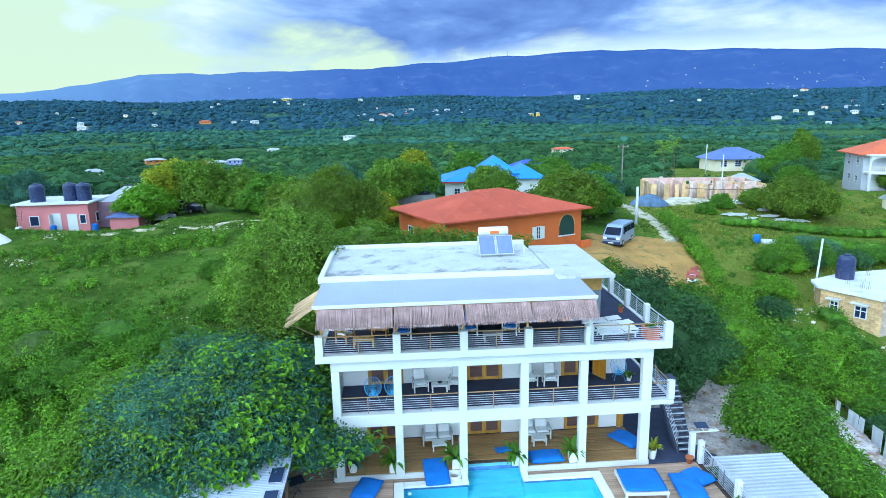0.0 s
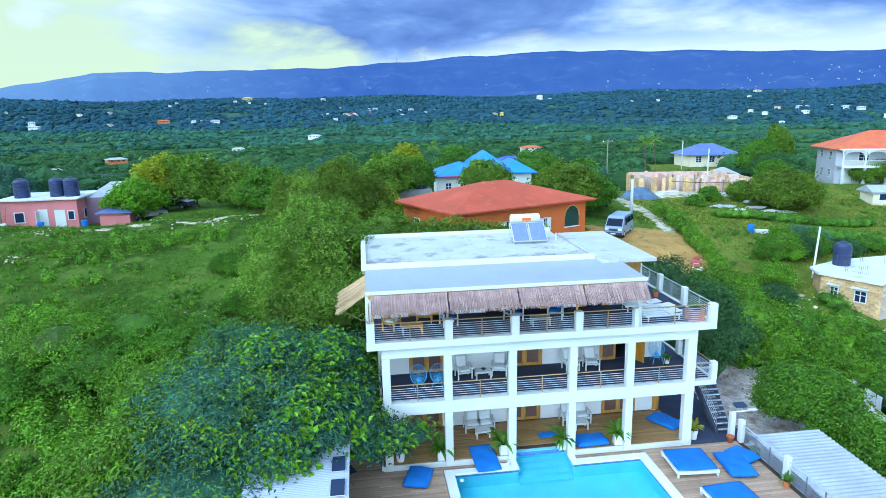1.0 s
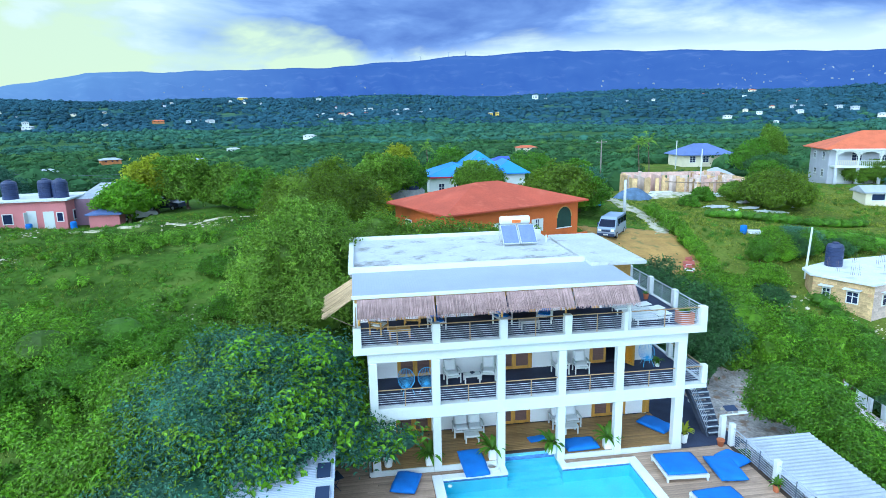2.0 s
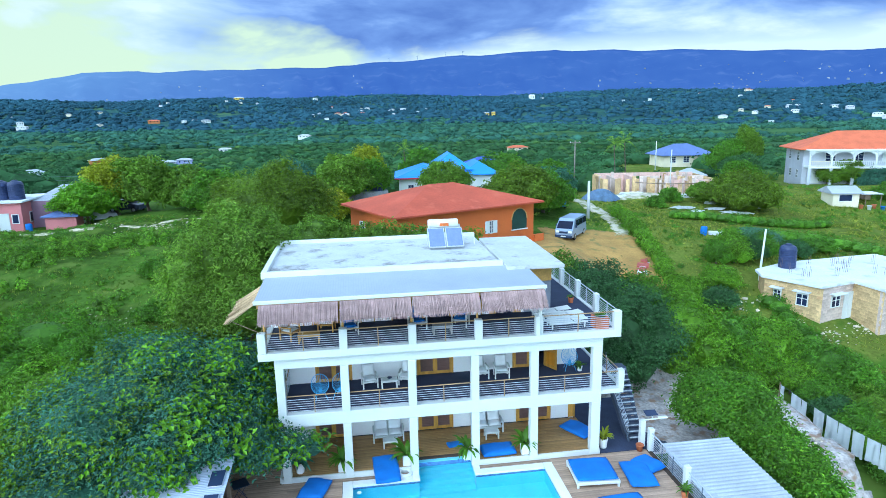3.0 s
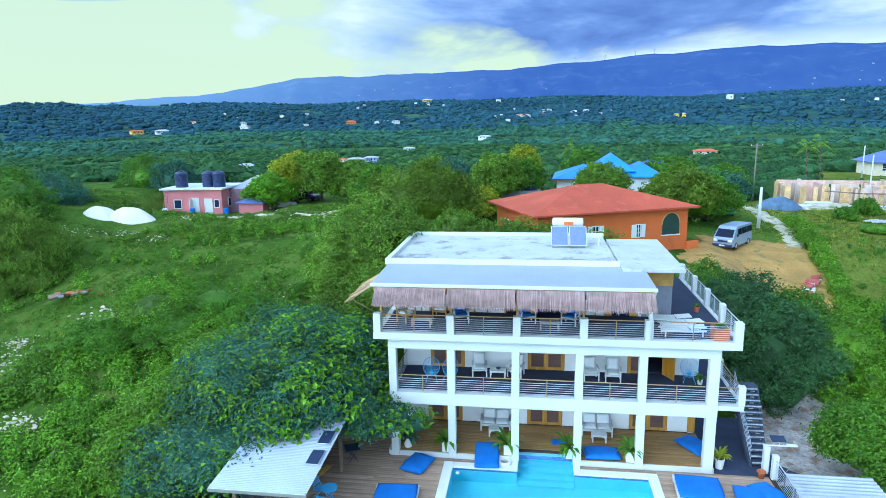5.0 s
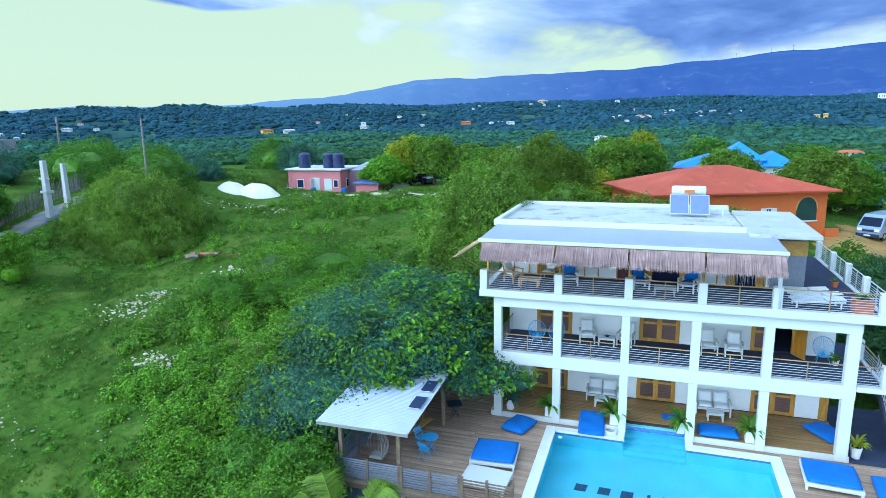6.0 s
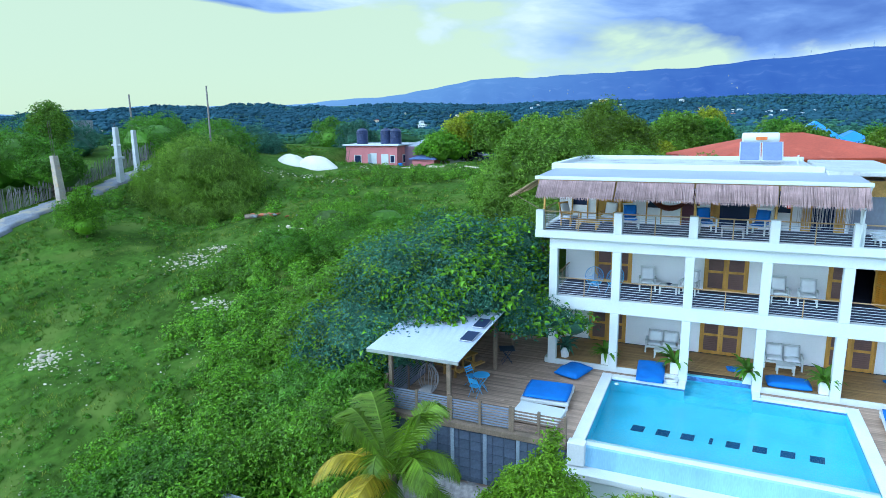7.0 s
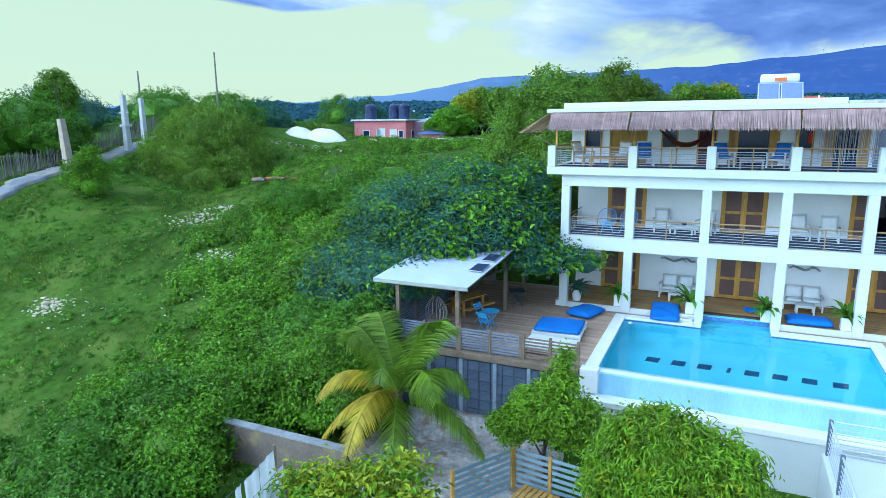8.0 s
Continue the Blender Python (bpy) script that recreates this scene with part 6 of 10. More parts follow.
for i in range(8):
    a, b = INN[i], INN[(i + 1) % 8]
    d = b - a
    m = Matrix.Translation((a.x, a.y, 0)) @ Matrix.Rotation(math.atan2(d.y, d.x), 4, "Z")
    part("wall", bx(nb(), 0, d.length, 0, 0.2, -3.0, 2.199, m), BLOCK_TAN if i not in (1, 3) else BLOCK_PALE, uh)
    if i in (0, 1, 2, 3):
        # raised courses of blocks on the walls that face the lane
        bmk = bpy.data.meshes.new("block")
        tmp = bev(bx(nb(), 0.006, 0.444, -0.012, 0.0, 0.006, 0.216), 0.004)
        tmp.to_mesh(bmk)
        tmp.free()
        bmk.materials.append(BLOCK_TAN if i not in (1, 3) else BLOCK_PALE)
        for r in range(13):
            k = 0
            s = 0.0 if r % 2 else -0.22
            while s + 0.45 * k < d.length - 0.44:
                x = s + 0.45 * k
                k += 1
                if x < 0:
                    continue
                piece("block", bmk, uh, m @ Matrix.Translation((x, 0, -0.75 + r * 0.225)))
def uwin(i, u, z, w, h, kind):
    a, b = INN[i], INN[(i + 1) % 8]
    d = b - a
    m = Matrix.Translation((a.x, a.y, 0)) @ Matrix.Rotation(math.atan2(d.y, d.x), 4, "Z") @ Matrix.Translation((u, -0.03, z))
    f = nb()
    for q in ((-w / 2 - 0.07, -w / 2, -0.07, h + 0.07), (w / 2, w / 2 + 0.07, -0.07, h + 0.07), (-w / 2, w / 2, h, h + 0.07), (-w / 2, w / 2, -0.07, 0), (-0.03, 0.03, 0, h), (-w / 2, w / 2, h * 0.6, h * 0.6 + 0.05)):
        bx(f, q[0], q[1], -0.06, 0.02, q[2], q[3], m)
    o = part("window" if kind == "w" else "door", f, WHITE, uh)
    part("pane" if kind == "w" else "door_leaf", bx(nb(), -w / 2, w / 2, -0.02, 0.0, 0, h, m), GLASS_DARK if kind == "w" else WHITE, o)
    if kind == "w":
        part("sun_hood", bev(bx(nb(), -w / 2 - 0.25, w / 2 + 0.25, -0.5, 0.02, h + 0.22, h + 0.30, m), 0.01), SLAB_PALE, o)
uwin(0, 1.1, 0.60, 0.5, 0.75, "w")
uwin(0, 3.0, 0.55, 0.75, 0.85, "w")
uwin(1, 1.5, 0.55, 0.9, 0.8, "w")
uwin(1, 3.0, -0.55, 0.85, 2.0, "d")
for i in range(22):
    r = random.Random(i * 7)
    x, y = r.uniform(34.5, 46.5), r.uniform(43.0, 48.5)
    rb = nb()
    for dx, dy in ((0, 0), (0.18, 0), (0, 0.18), (0.18, 0.18)):
        tube(rb, (x + dx, y + dy, 2.41), (x + dx + r.uniform(-.05, .05), y + dy, 2.41 + r.uniform(0.5, 1.0)), 0.012, None, 4)
    part("rebar", rb, mat("rusty_bar", (0.16, 0.12, 0.12), 0.8) if i == 0 else bpy.data.materials["rusty_bar"], uh)
water_tank(36.5, 47.2, 2.42, 0.68, 2.0)
for x, y, h in ((34.8, 48.3, 3.2), (49.5, 48.2, 4.8)):
    pp = thing("white_pole", (x, y, gz(x, y)), "slim white painted pole", "pole", "white poles")
    part("pole", tube(nb(), (0, 0, -0.5), (0.25, 0, h + 1.3), 0.09, 0.08, 8), WHITE, pp, world=False)

# the pink house with tanks on its roof
ph = house("pink_house", "flat-roofed pink house with black tanks on top", (-38.2, 64.6, 5.40), 3, 6.8, 6.0, 2.75, PINK_WALL, SLAB_PALE, 0, 0, 0.3,
           (("front", 1.6, 0.7, 0.8, 0.9, "dark"), ("front", 3.7, 0.0, 0.7, 1.8, "door"), ("front", 5.2, 0.0, 0.8, 1.7, "door"), ("front", 6.2, 0.8, 0.5, 0.8, "dark"), ("right", 2.0, 0.7, 0.8, 0.9, "dark")), roof_thick=0.18)
part("wing", bx(nb(), 6.81, 10.2, 2.2, 8.5, -0.8, 2.6), PINK_SHADE, ph, "mauve side wing", world=False)
part("wing_roof", corrugated(nb(), 6.9, 12.4, 2.2, 10.2, 2.62, 3.45, 0.3, 0.02), TIN, ph, "pale sheet roof over the side wing", world=False)
part("lean_to", bx(nb(), 8.6, 11.4, 0.3, 2.18, -0.8, 1.25), PINK_WALL, ph, world=False)
part("lean_to_roof", hip_roof(nb(), 8.3, 11.7, 0.0, 2.5, 1.28, 1.7, 1.2), SLATE_ROOF, ph, world=False)
part("open_door", bev(bx(nb(), 3.3, 3.36, -0.75, -0.02, 0, 1.8), 0.01), WHITE, ph, "white door standing open", world=False)
lad = nb()
for s in (0, 0.4):
    tube(lad, (0.1 + s, -0.9, -0.1), (0.3 + s, -0.32, 2.3), 0.03, None, 5)
for i in range(7):
    tube(lad, (0.13 + 0.028 * i, -0.82 + 0.08 * i, 0.25 + 0.3 * i), (0.53 + 0.028 * i, -0.82 + 0.08 * i, 0.25 + 0.3 * i), 0.02, None, 5)
part("ladder", lad, TIMBER, ph, world=False)
for x, y in ((-36.8, 66.2), (-33.7, 66.6), (-32.3, 66.4)):
    water_tank(x, y, 8.33, 0.70, 1.85)
for i, (x, y) in enumerate(((-34.4, 63.8), (-30.6, 64.2), (-37.6, 63.6))):
    dm = thing("plastic_drum", (x, y, gz(x, y)), "blue plastic storage drum by the pink house" if i < 2 else "white plastic crate by the pink house", "drum", "drums")
    part("drum", lathe(nb(), ((0.26, -0.2), (0.3, 0.1), (0.3, 0.4), (0.28, 0.45), (0.3, 0.5), (0.3, 0.75), (0.24, 0.85)), 12), BLUE_CLOTH if i < 2 else WHITE, dm, world=False)
# the grey unfinished building up the lane
gb = thing("grey_block_building", (-103.5, 69, gz(-103.5, 69)), "unfinished grey concrete block building", "building", rz=8)
GH = 11.9 - gz(-103.5, 69)
block_wall(gb, 0, 9.5, 0, 0.25, -1, GH, ((1.8, 3.0), (6.4, 7.4)), CONCRETE, head=GH - 0.6)
block_wall(gb, 9.25, 9.5, 0.25, 4, -1, GH, (), CONCRETE)
block_wall(gb, 0, 0.25, 0.25, 4, -1, GH, (), CONCRETE)
block_wall(gb, 0.25, 9.25, 3.75, 4, -1, GH, (), CONCRETE)
part("floor", bx(nb(), 0.26, 9.24, 0.26, 3.74, GH - 3.2, GH - 3.0), CONCRETE, gb, world=False)

# a netted heap beside the building site
nh = nb()
rows_ = []
for j in range(7):
    q = j / 6
    rows_.append([nh.verts.new((2.7 * q * math.cos(a) * (1 + 0.15 * math.sin(3 * a)), 1.5 * q * math.sin(a), 1.35 * (1 - q ** 1.6) + 0.12 * math.sin(a * 4 + j) * q - 0.25 * q ** 4)) for a in [2 * math.pi * k / 22 for k in range(22)]])
for a, b in zip(rows_, rows_[1:]):
    for k in range(22):
        nh.faces.new((a[k], a[(k + 1) % 22], b[(k + 1) % 22], b[k]))
bmesh.ops.remove_doubles(nh, verts=nh.verts[:], dist=0.001)
bmesh.ops.recalc_face_normals(nh, faces=nh.faces[:])
tarp = thing("tarp_heap", (31.4, 75.6, gz(31.4, 75.6)), "blue-grey netting thrown over a heap beside the site", "heap")
part("netting", nh, mat("blue_grey_net", (0.10, 0.16, 0.26), 0.85, var=0.3, scale=1.5, fine=10, bump=0.4), tarp, world=False, smooth=True)
# heaps of white marl
for x, y, rx, ry, h in ((-39.6, 55.4, 2.4, 1.9, 1.0), (-36.8, 56.0, 2.8, 2.1, 1.3)):
    hp_ = nb()
    rings = []
    for i in range(9):
        f = i / 8
        rings.append([hp_.verts.new((x + rx * f * math.cos(a) * (1 + 0.12 * math.sin(3 * a + x)), y + ry * f * math.sin(a) * (1 + 0.1 * math.cos(2 * a)), gz(x, y) - 0.15 + h * (0.55 * (1 - f) + 0.45 * (1 - f * f)) - 0.5 * f ** 4 + 0.28 * noise.noise(Vector((f * math.cos(a) * 2.2 + x, f * math.sin(a) * 2.2, 0.3))) * (1 - f ** 3))) for a in [2 * math.pi * k / 28 for k in range(28)]])
    for a, b in zip(rings, rings[1:]):
        for k in range(28):
            hp_.faces.new((a[k], a[(k + 1) % 28], b[(k + 1) % 28], b[k]))
    hp_.faces.new(rings[0])
    bmesh.ops.recalc_face_normals(hp_, faces=hp_.faces[:])
    mh = thing("marl_heap", (x, y, gz(x, y)), "heap of white marl on the grass", "heap", "marl heaps")
    part("mound", hp_, SAND, mh, smooth=True)


# poles and posts
def utility_pole(x, y, h, label="grey timber utility pole", arms=1, r=0.13, lean=0.0, material=None):
    t = thing("utility_pole", (x, y, gz(x, y)), label, "utility pole", "utility poles")
    part("pole", tube(nb(), (0, 0, -0.6), (lean, 0, h), r, r * 0.65, 10), material or POLE_WOOD, t, world=False, smooth=True)
    for i in range(arms):
        z = h - 0.35 - 0.9 * i
        a = part("crossarm", bev(bx(nb(), -0.9 + lean, 0.9 + lean, -0.06, 0.06, z - 0.06, z + 0.06), 0.01), material or POLE_WOOD, t, world=False)
        for dx in (-0.75, 0, 0.75):
            part("insulator", lathe(nb(), ((0.04, z + 0.06), (0.06, z + 0.12), (0.03, z + 0.2)), 8, Matrix.Translation((dx + lean, 0, 0))), WHITE, a, world=False)
    return t


utility_pole(-39.7, 44.0, 14.3 - gz(-39.7, 44), arms=0, r=0.11)
utility_pole(-68.5, 60, 6.8, arms=0, r=0.16)
utility_pole(26.3, 66.7, 4.2, "short white concrete pole", arms=0, r=0.20, material=POST_CONCRETE)
utility_pole(35.2, 96, 8.5, arms=1)
utility_pole(64, 126, 6.0, "slender white pole beyond the site", arms=0, material=POST_CONCRETE)
utility_pole(43.0, 80, 6.0, "slender white pole beyond the site", arms=0, material=POST_CONCRETE, r=0.1)


def gate_post(x, y, top, w, material, label, bar=0.0, rebar=0.0, lean=0.0):
    b = gz(x, y)
    t = thing("concrete_post", (x, y, b), label, "post", "concrete posts")
    q = bx(nb(), -w, w, -w, w, -0.6, top - b)
    for v in q.verts:
        if v.co.z > 0:
            v.co.x = v.co.x * 0.7 + lean
            v.co.y *= 0.7
    part("post", bev(q, 0.02), material, t, world=False)
    if bar:
        part("collar", bev(bx(nb(), -w * 1.35, w * 1.35, -w * 1.35, w * 1.35, (top - b) * 0.45, (top - b) * 0.49), 0.01), material, t, world=False)
        part("bar", bev(bx(nb(), -0.7, 0.5, -0.05, 0.05, (top - b) * 0.68, (top - b) * 0.71), 0.01), material, t, world=False)
    if rebar:
        rb2 = nb()
        for dx, dy in ((-.05, -.05), (.05, .05)):
            tube(rb2, (lean + dx, dy, top - b - 0.1), (lean + dx - 0.12, dy, top - b + rebar), 0.02, 0.015, 5)
        part("rebar", rb2, bpy.data.materials["rusty_bar"], t, world=False)


gate_post(-48.3, 41.0, 10.7, 0.28, POST_CONCRETE, "tall white concrete post with a side bar", bar=1, rebar=0.4)
gate_post(-46.7, 41.6, 10.4, 0.24, POST_CONCRETE, "tall white concrete post", rebar=0.5)
gate_post(-45.7, 33.2, 8.5, 0.32, POST_BROWN, "leaning stained concrete post with bare steel", rebar=2.8, lean=-0.35)

# cane fence beyond the lane
cf = thing("cane_fence", (-54, 46, gz(-54, 46)), "fence of grey upright canes along the lane", "fence", kind="stuff")
bm = nb()
rr = random.Random(4)
for i in range(420):
    y = 18 + i * 0.105
    x = -50.2 - (y - 34) * 0.22
    tube(bm, (x + rr.uniform(-.05, .05), y, gz(x, y) - 0.2), (x + rr.uniform(-.15, .15), y + rr.uniform(-.06, .06), gz(x, y) + rr.uniform(1.3, 1.9)), 0.035, 0.02, 4, False)
part("canes", bm, mat("grey_cane", (0.22, 0.20, 0.21), 0.9, per="island", pervar=0.4), cf)


# the parked van
def wheel(parent, x, y, r=0.33):
    m = Matrix.Translation((x, y, r)) @ Matrix.Rotation(radians(90), 4, "X")
    w = part("wheel", lathe(nb(), ((r * 0.6, -0.11), (r * 0.96, -0.11), (r, -0.07), (r, 0.07), (r * 0.96, 0.11), (r * 0.6, 0.11)), 20, m), RUBBER, parent, world=False)
    part("rim", lathe(nb(), ((0.05, -0.115), (r * 0.58, -0.112), (r * 0.58, 0.112), (0.05, 0.115)), 14, m), ALU, w, world=False)


vx, vy = 21.3, 58.2
van = thing("van", (vx, vy, gz(vx, vy) + 0.02), "silver-blue passenger van parked on the dirt yard", "van", rz=-127)
prof = ((-2.35, 0.35), (-2.35, 1.35), (-2.22, 1.92), (-2.0, 2.02), (1.25, 2.02), (1.55, 1.85), (2.18, 1.12), (2.34, 1.0), (2.38, 0.40), (2.2, 0.30), (-2.25, 0.30))
body = nb()
sides = []
for y, k in ((-0.86, 1), (0.86, 1)):
    sides.append([body.verts.new((x, y * (0.90 if z > 1.25 else 1.0), z)) for x, z in prof])
body.faces.new(sides[0])
body.faces.new(sides[1][::-1])
for i in range(len(prof)):
    j = (i + 1) % len(prof)
    body.faces.new((sides[0][i], sides[1][i], sides[1][j], sides[0][j]))
bmesh.ops.recalc_face_normals(body, faces=body.faces[:])
part("body", bev(body, 0.04, 2), VAN_WHITE, van, world=False)
for s in (-1, 1):
    for x0, x1 in ((-2.1, -0.95), (-0.88, 0.25), (0.32, 1.25)):
        g = nb()
        vs = [g.verts.new(p) for p in ((x0, s * 0.875, 1.28), (x1, s * 0.875, 1.28), (x1 - (0.1 if x1 > 1 else 0), s * 0.80, 1.82), (x0, s * 0.80, 1.82))]
        g.faces.new(vs)
        bmesh.ops.solidify(g, geom=g.faces[:], thickness=0.02)
        part("window", g, GLASS_DARK, van, world=False)
    part("headlight", bev(bx(nb(), 2.30, 2.42, s * 0.62 - 0.16, s * 0.62 + 0.16, 0.78, 0.98), 0.02), mat("lamp_glass", (0.8, 0.82, 0.85), 0.1) if s < 0 else bpy.data.materials["lamp_glass"], van, world=False)
    part("mirror", bev(bx(nb(), 1.5, 1.6, s * 0.98 - 0.08, s * 0.98 + 0.08, 1.2, 1.45), 0.02), NAVY, van, world=False)
    for x in (-1.45, 1.45):
        wheel(van, x, s * 0.76)
g = nb()
vs = [g.verts.new(p) for p in ((1.62, -0.70, 1.80), (1.62, 0.70, 1.80), (2.17, 0.76, 1.16), (2.17, -0.76, 1.16))]
g.faces.new(vs)
bmesh.ops.solidify(g, geom=g.faces[:], thickness=-0.03)
part("windscreen", g, GLASS_DARK, van, world=False)
part("bumper", bev(bx(nb(), 2.30, 2.46, -0.84, 0.84, 0.30, 0.58), 0.03), NAVY, van, world=False)
part("grille", bev(bx(nb(), 2.36, 2.42, -0.40, 0.40, 0.74, 0.90), 0.01), NAVY, van, world=False)
part("plate", bx(nb(), 2.462, 2.468, -0.24, 0.24, 0.40, 0.52), WHITE, van, world=False)


# houses far out on the plain
def far_house(i, b, d, w, h, wall, roof, ridge):
    x, y = d * math.sin(radians(b)), d * math.cos(radians(b))
    z = gz(x, y) + 2.6 * min(1, d / 700) ** 2
    t = thing("distant_house", (x, y, z), "distant house with %s among trees" % roof[1], "house", "distant houses", rz=-b + (i * 37 % 50) - 25)
    part("wall", bx(nb(), -w / 2, w / 2, -w * 0.3, w * 0.3, -3, h), wall, t, world=False)
    part("roof", hip_roof(nb(), -w * 0.56, w * 0.56, -w * 0.36, w * 0.36, h, h + ridge, w * 0.3), roof[0], t, world=False)
    for u in (-0.28, 0.05, 0.3):
        part("window", bx(nb(), u * w - w * 0.05, u * w + w * 0.05, -w * 0.3 - 0.06, -w * 0.3 + 0.02, h * 0.35, h * 0.75), GLASS_DARK, t, world=False)
    HOUSE_SPOTS.append((x, y, w * 1.4))


YELLOW_WALL = mat("yellow_render", (0.66, 0.46, 0.08), 0.8, var=0.1, scale=0.3)
LILAC_WALL = mat("lilac_render", (0.30, 0.33, 0.58), 0.8, var=0.1, scale=0.3)
ORANGE_DULL = mat("dull_orange_render", (0.52, 0.20, 0.07), 0.8, var=0.15, scale=0.3)
rw_, rg_, ro_ = (ROOF_WHITE, "a white roof"), (TIN, "a pale sheet roof"), (TILE_ROOF, "an orange roof")
rf_ = random.Random(11)
k = 0
# bearing, distance, width, height, wall, roof
for b, d, w, h, wall, roof in ((-25.4, 1435, 20, 5, WHITE, rw_), (-20.5, 390, 11, 2.4, ORANGE_DULL, rg_), (-16.3, 1690, 30, 5, ORANGE_DULL, ro_), (-14.0, 1690, 12, 5, WHITE, rg_), (-13.2, 1700, 14, 5, WHITE, rw_), (-12.3, 1660, 22, 6, WHITE, rg_), (-10.9, 500, 10, 3, WHITE, rw_),
                              (-4.2, 860, 17, 4, WHITE, rw_), (-3.1, 2600, 18, 12, WHITE, rw_), (-1.2, 1600, 16, 7, CREAM, ro_), (-2.2, 1450, 12, 4, WHITE, rw_), (-0.4, 1580, 13, 5, WHITE, rg_), (1.4, 2150, 16, 5, WHITE, rw_), (3.6, 2020, 16, 6, WHITE, rw_), (4.6, 2040, 20, 6, LILAC_WHITE, rw_), (5.8, 1750, 14, 4, WHITE, rg_),
                              (12.1, 1590, 12, 7, YELLOW_WALL, rg_), (12.7, 1600, 10, 9, YELLOW_WALL, rw_), (16.1, 2440, 24, 22, WHITE, rw_), (17.0, 2440, 16, 5, WHITE, rw_), (14.9, 400, 13, 2.6, CREAM, ro_), (-15.6, 335, 9, 2.2, LILAC_WHITE, rg_), (-14.2, 345, 8, 2.8, LILAC_WALL, rg_), (-16.8, 340, 8, 1.8, CREAM, ro_),
                              (31.9, 1450, 19, 4, WHITE, rw_), (33.6, 2650, 26, 8, CREAM, ro_), (37.1, 1490, 16, 5, WHITE, rw_), (39.7, 1580, 17, 5, WHITE, rg_), (40.7, 1520, 16, 5, LILAC_WHITE, rw_), (42.5, 1350, 18, 5, WHITE, rw_), (23.9, 2120, 14, 6, WHITE, rg_), (-33.9, 1430, 26, 8, YELLOW_WALL, ro_), (-32.0, 1390, 28, 7, WHITE, rw_),
                              (-25.5, 1560, 14, 8, WHITE, rw_), (-49.1, 1550, 22, 5, WHITE, rg_), (-56.6, 1600, 16, 5, CREAM, ro_), (-9.5, 2600, 40, 9, YELLOW_WALL, rw_)):
    far_house(k, b, d, w * 0.9, h * 0.72, wall, roof, w * 0.09)
    k += 1
for b0, b1, d0, d1, n in ((-4, 7, 1500, 2250, 14), (-16, -8, 2250, 2700, 9), (33, 43, 1280, 1750, 8), (18, 38, 2050, 2750, 9), (-31, -18, 1300, 2100, 6), (-56, -36, 1000, 1900, 6)):
    for _ in range(n):
        far_house(k, rf_.uniform(b0, b1), rf_.uniform(d0, d1), rf_.uniform(7, 13), rf_.uniform(2.5, 4), rf_.choice((WHITE, CREAM, LILAC_WHITE)), rf_.choice((rw_, rw_, rg_, ro_)), 1.2)
        k += 1
for b, d in ((-25.1, 275), (-33, 170), (-30, 190), (41, 240)):
    far_house(k, b, d, rf_.uniform(5, 8), rf_.uniform(1.4, 2.0), rf_.choice((WHITE, CREAM)), rg_, 1.0)
    k += 1
# ---- trees and shrubs ----
def T(name, label, x, y, lobes, count, material, seed, **kw):
    return tree(name, label, (x, y, gz(x, y)), lobes, count, material, seed=seed, **kw)


# the wide feathery tree over the gazebo, with bright pods and leaflets
T("flamboyant_tree", "wide dark feathery tree with bright green leaf tips", -10.6, 26.5,
  [(-9.4, 26.3, 3.4, 4.2, 3.6, 2.0), (-7.0, 24.6, 3.0, 2.8, 2.4, 1.6), (-6.0, 27.2, 3.4, 2.4, 2.2, 1.7), (-10.6, 22.6, 1.4, 3.3, 2.6, 1.7), (-4.7, 25.3, 2.3, 1.6, 1.3, 1.0), (-3.75, 24.7, 2.0, 1.0, 0.8, 0.7), (-7.6, 22.9, 2.7, 1.5, 1.2, 0.9), (-11.6, 24.4, 2.6, 1.6, 1.4, 1.1), (-8.4, 20.9, 1.4, 1.1, 0.9, 0.9), (-11.8, 21.0, 0.4, 1.5, 1.1, 1.0), (-5.2, 27.6, 5.0, 1.2, 1.1, 0.9), (-8.0, 27.6, 5.2, 1.4, 1.2, 0.8), (-2.7, 24.8, 2.3, 0.8, 0.5, 0.45), (-1.9, 24.9, 2.0, 0.6, 0.4, 0.4), (-9.0, 29.0, 3.8, 3.0, 2.2, 1.8)],
  78000, LEAF_DARK, 21, leaf=(0.17, 0.085), r=0.26, clump=0.56, per=24, core=0.80, lumps=4, extra=((LEAF_BRIGHT, 8500, (0.29, 0.18), "bright_leaves", -8.8, 0), (LEAF_BRIGHT, 1800, (0.24, 0.14), "bright_leaves", -20, -8.8), (LEAF_OLIVE, 9000, (0.18, 0.09), "olive_leaves", -20, -8.8)))
T("slope_tree", "loose green small tree on the slope beside the gazebo", -13.2, 25.0,
  [(-13.0, 25.2, 2.2, 2.2, 2.4, 1.6), (-14.2, 23.2, 0.7, 2.0, 1.9, 1.3), (-12.8, 27.4, 2.9, 1.8, 1.8, 1.4), (-15.4, 25.4, 1.2, 1.6, 1.6, 1.2)],
  16000, LEAF_SHRUB, 24, leaf=(0.22, 0.11), r=0.14, clump=0.42, per=14, core=0.55, extra=(LEAF_OLIVE, 5000, (0.22, 0.09), "pale_leaves"))
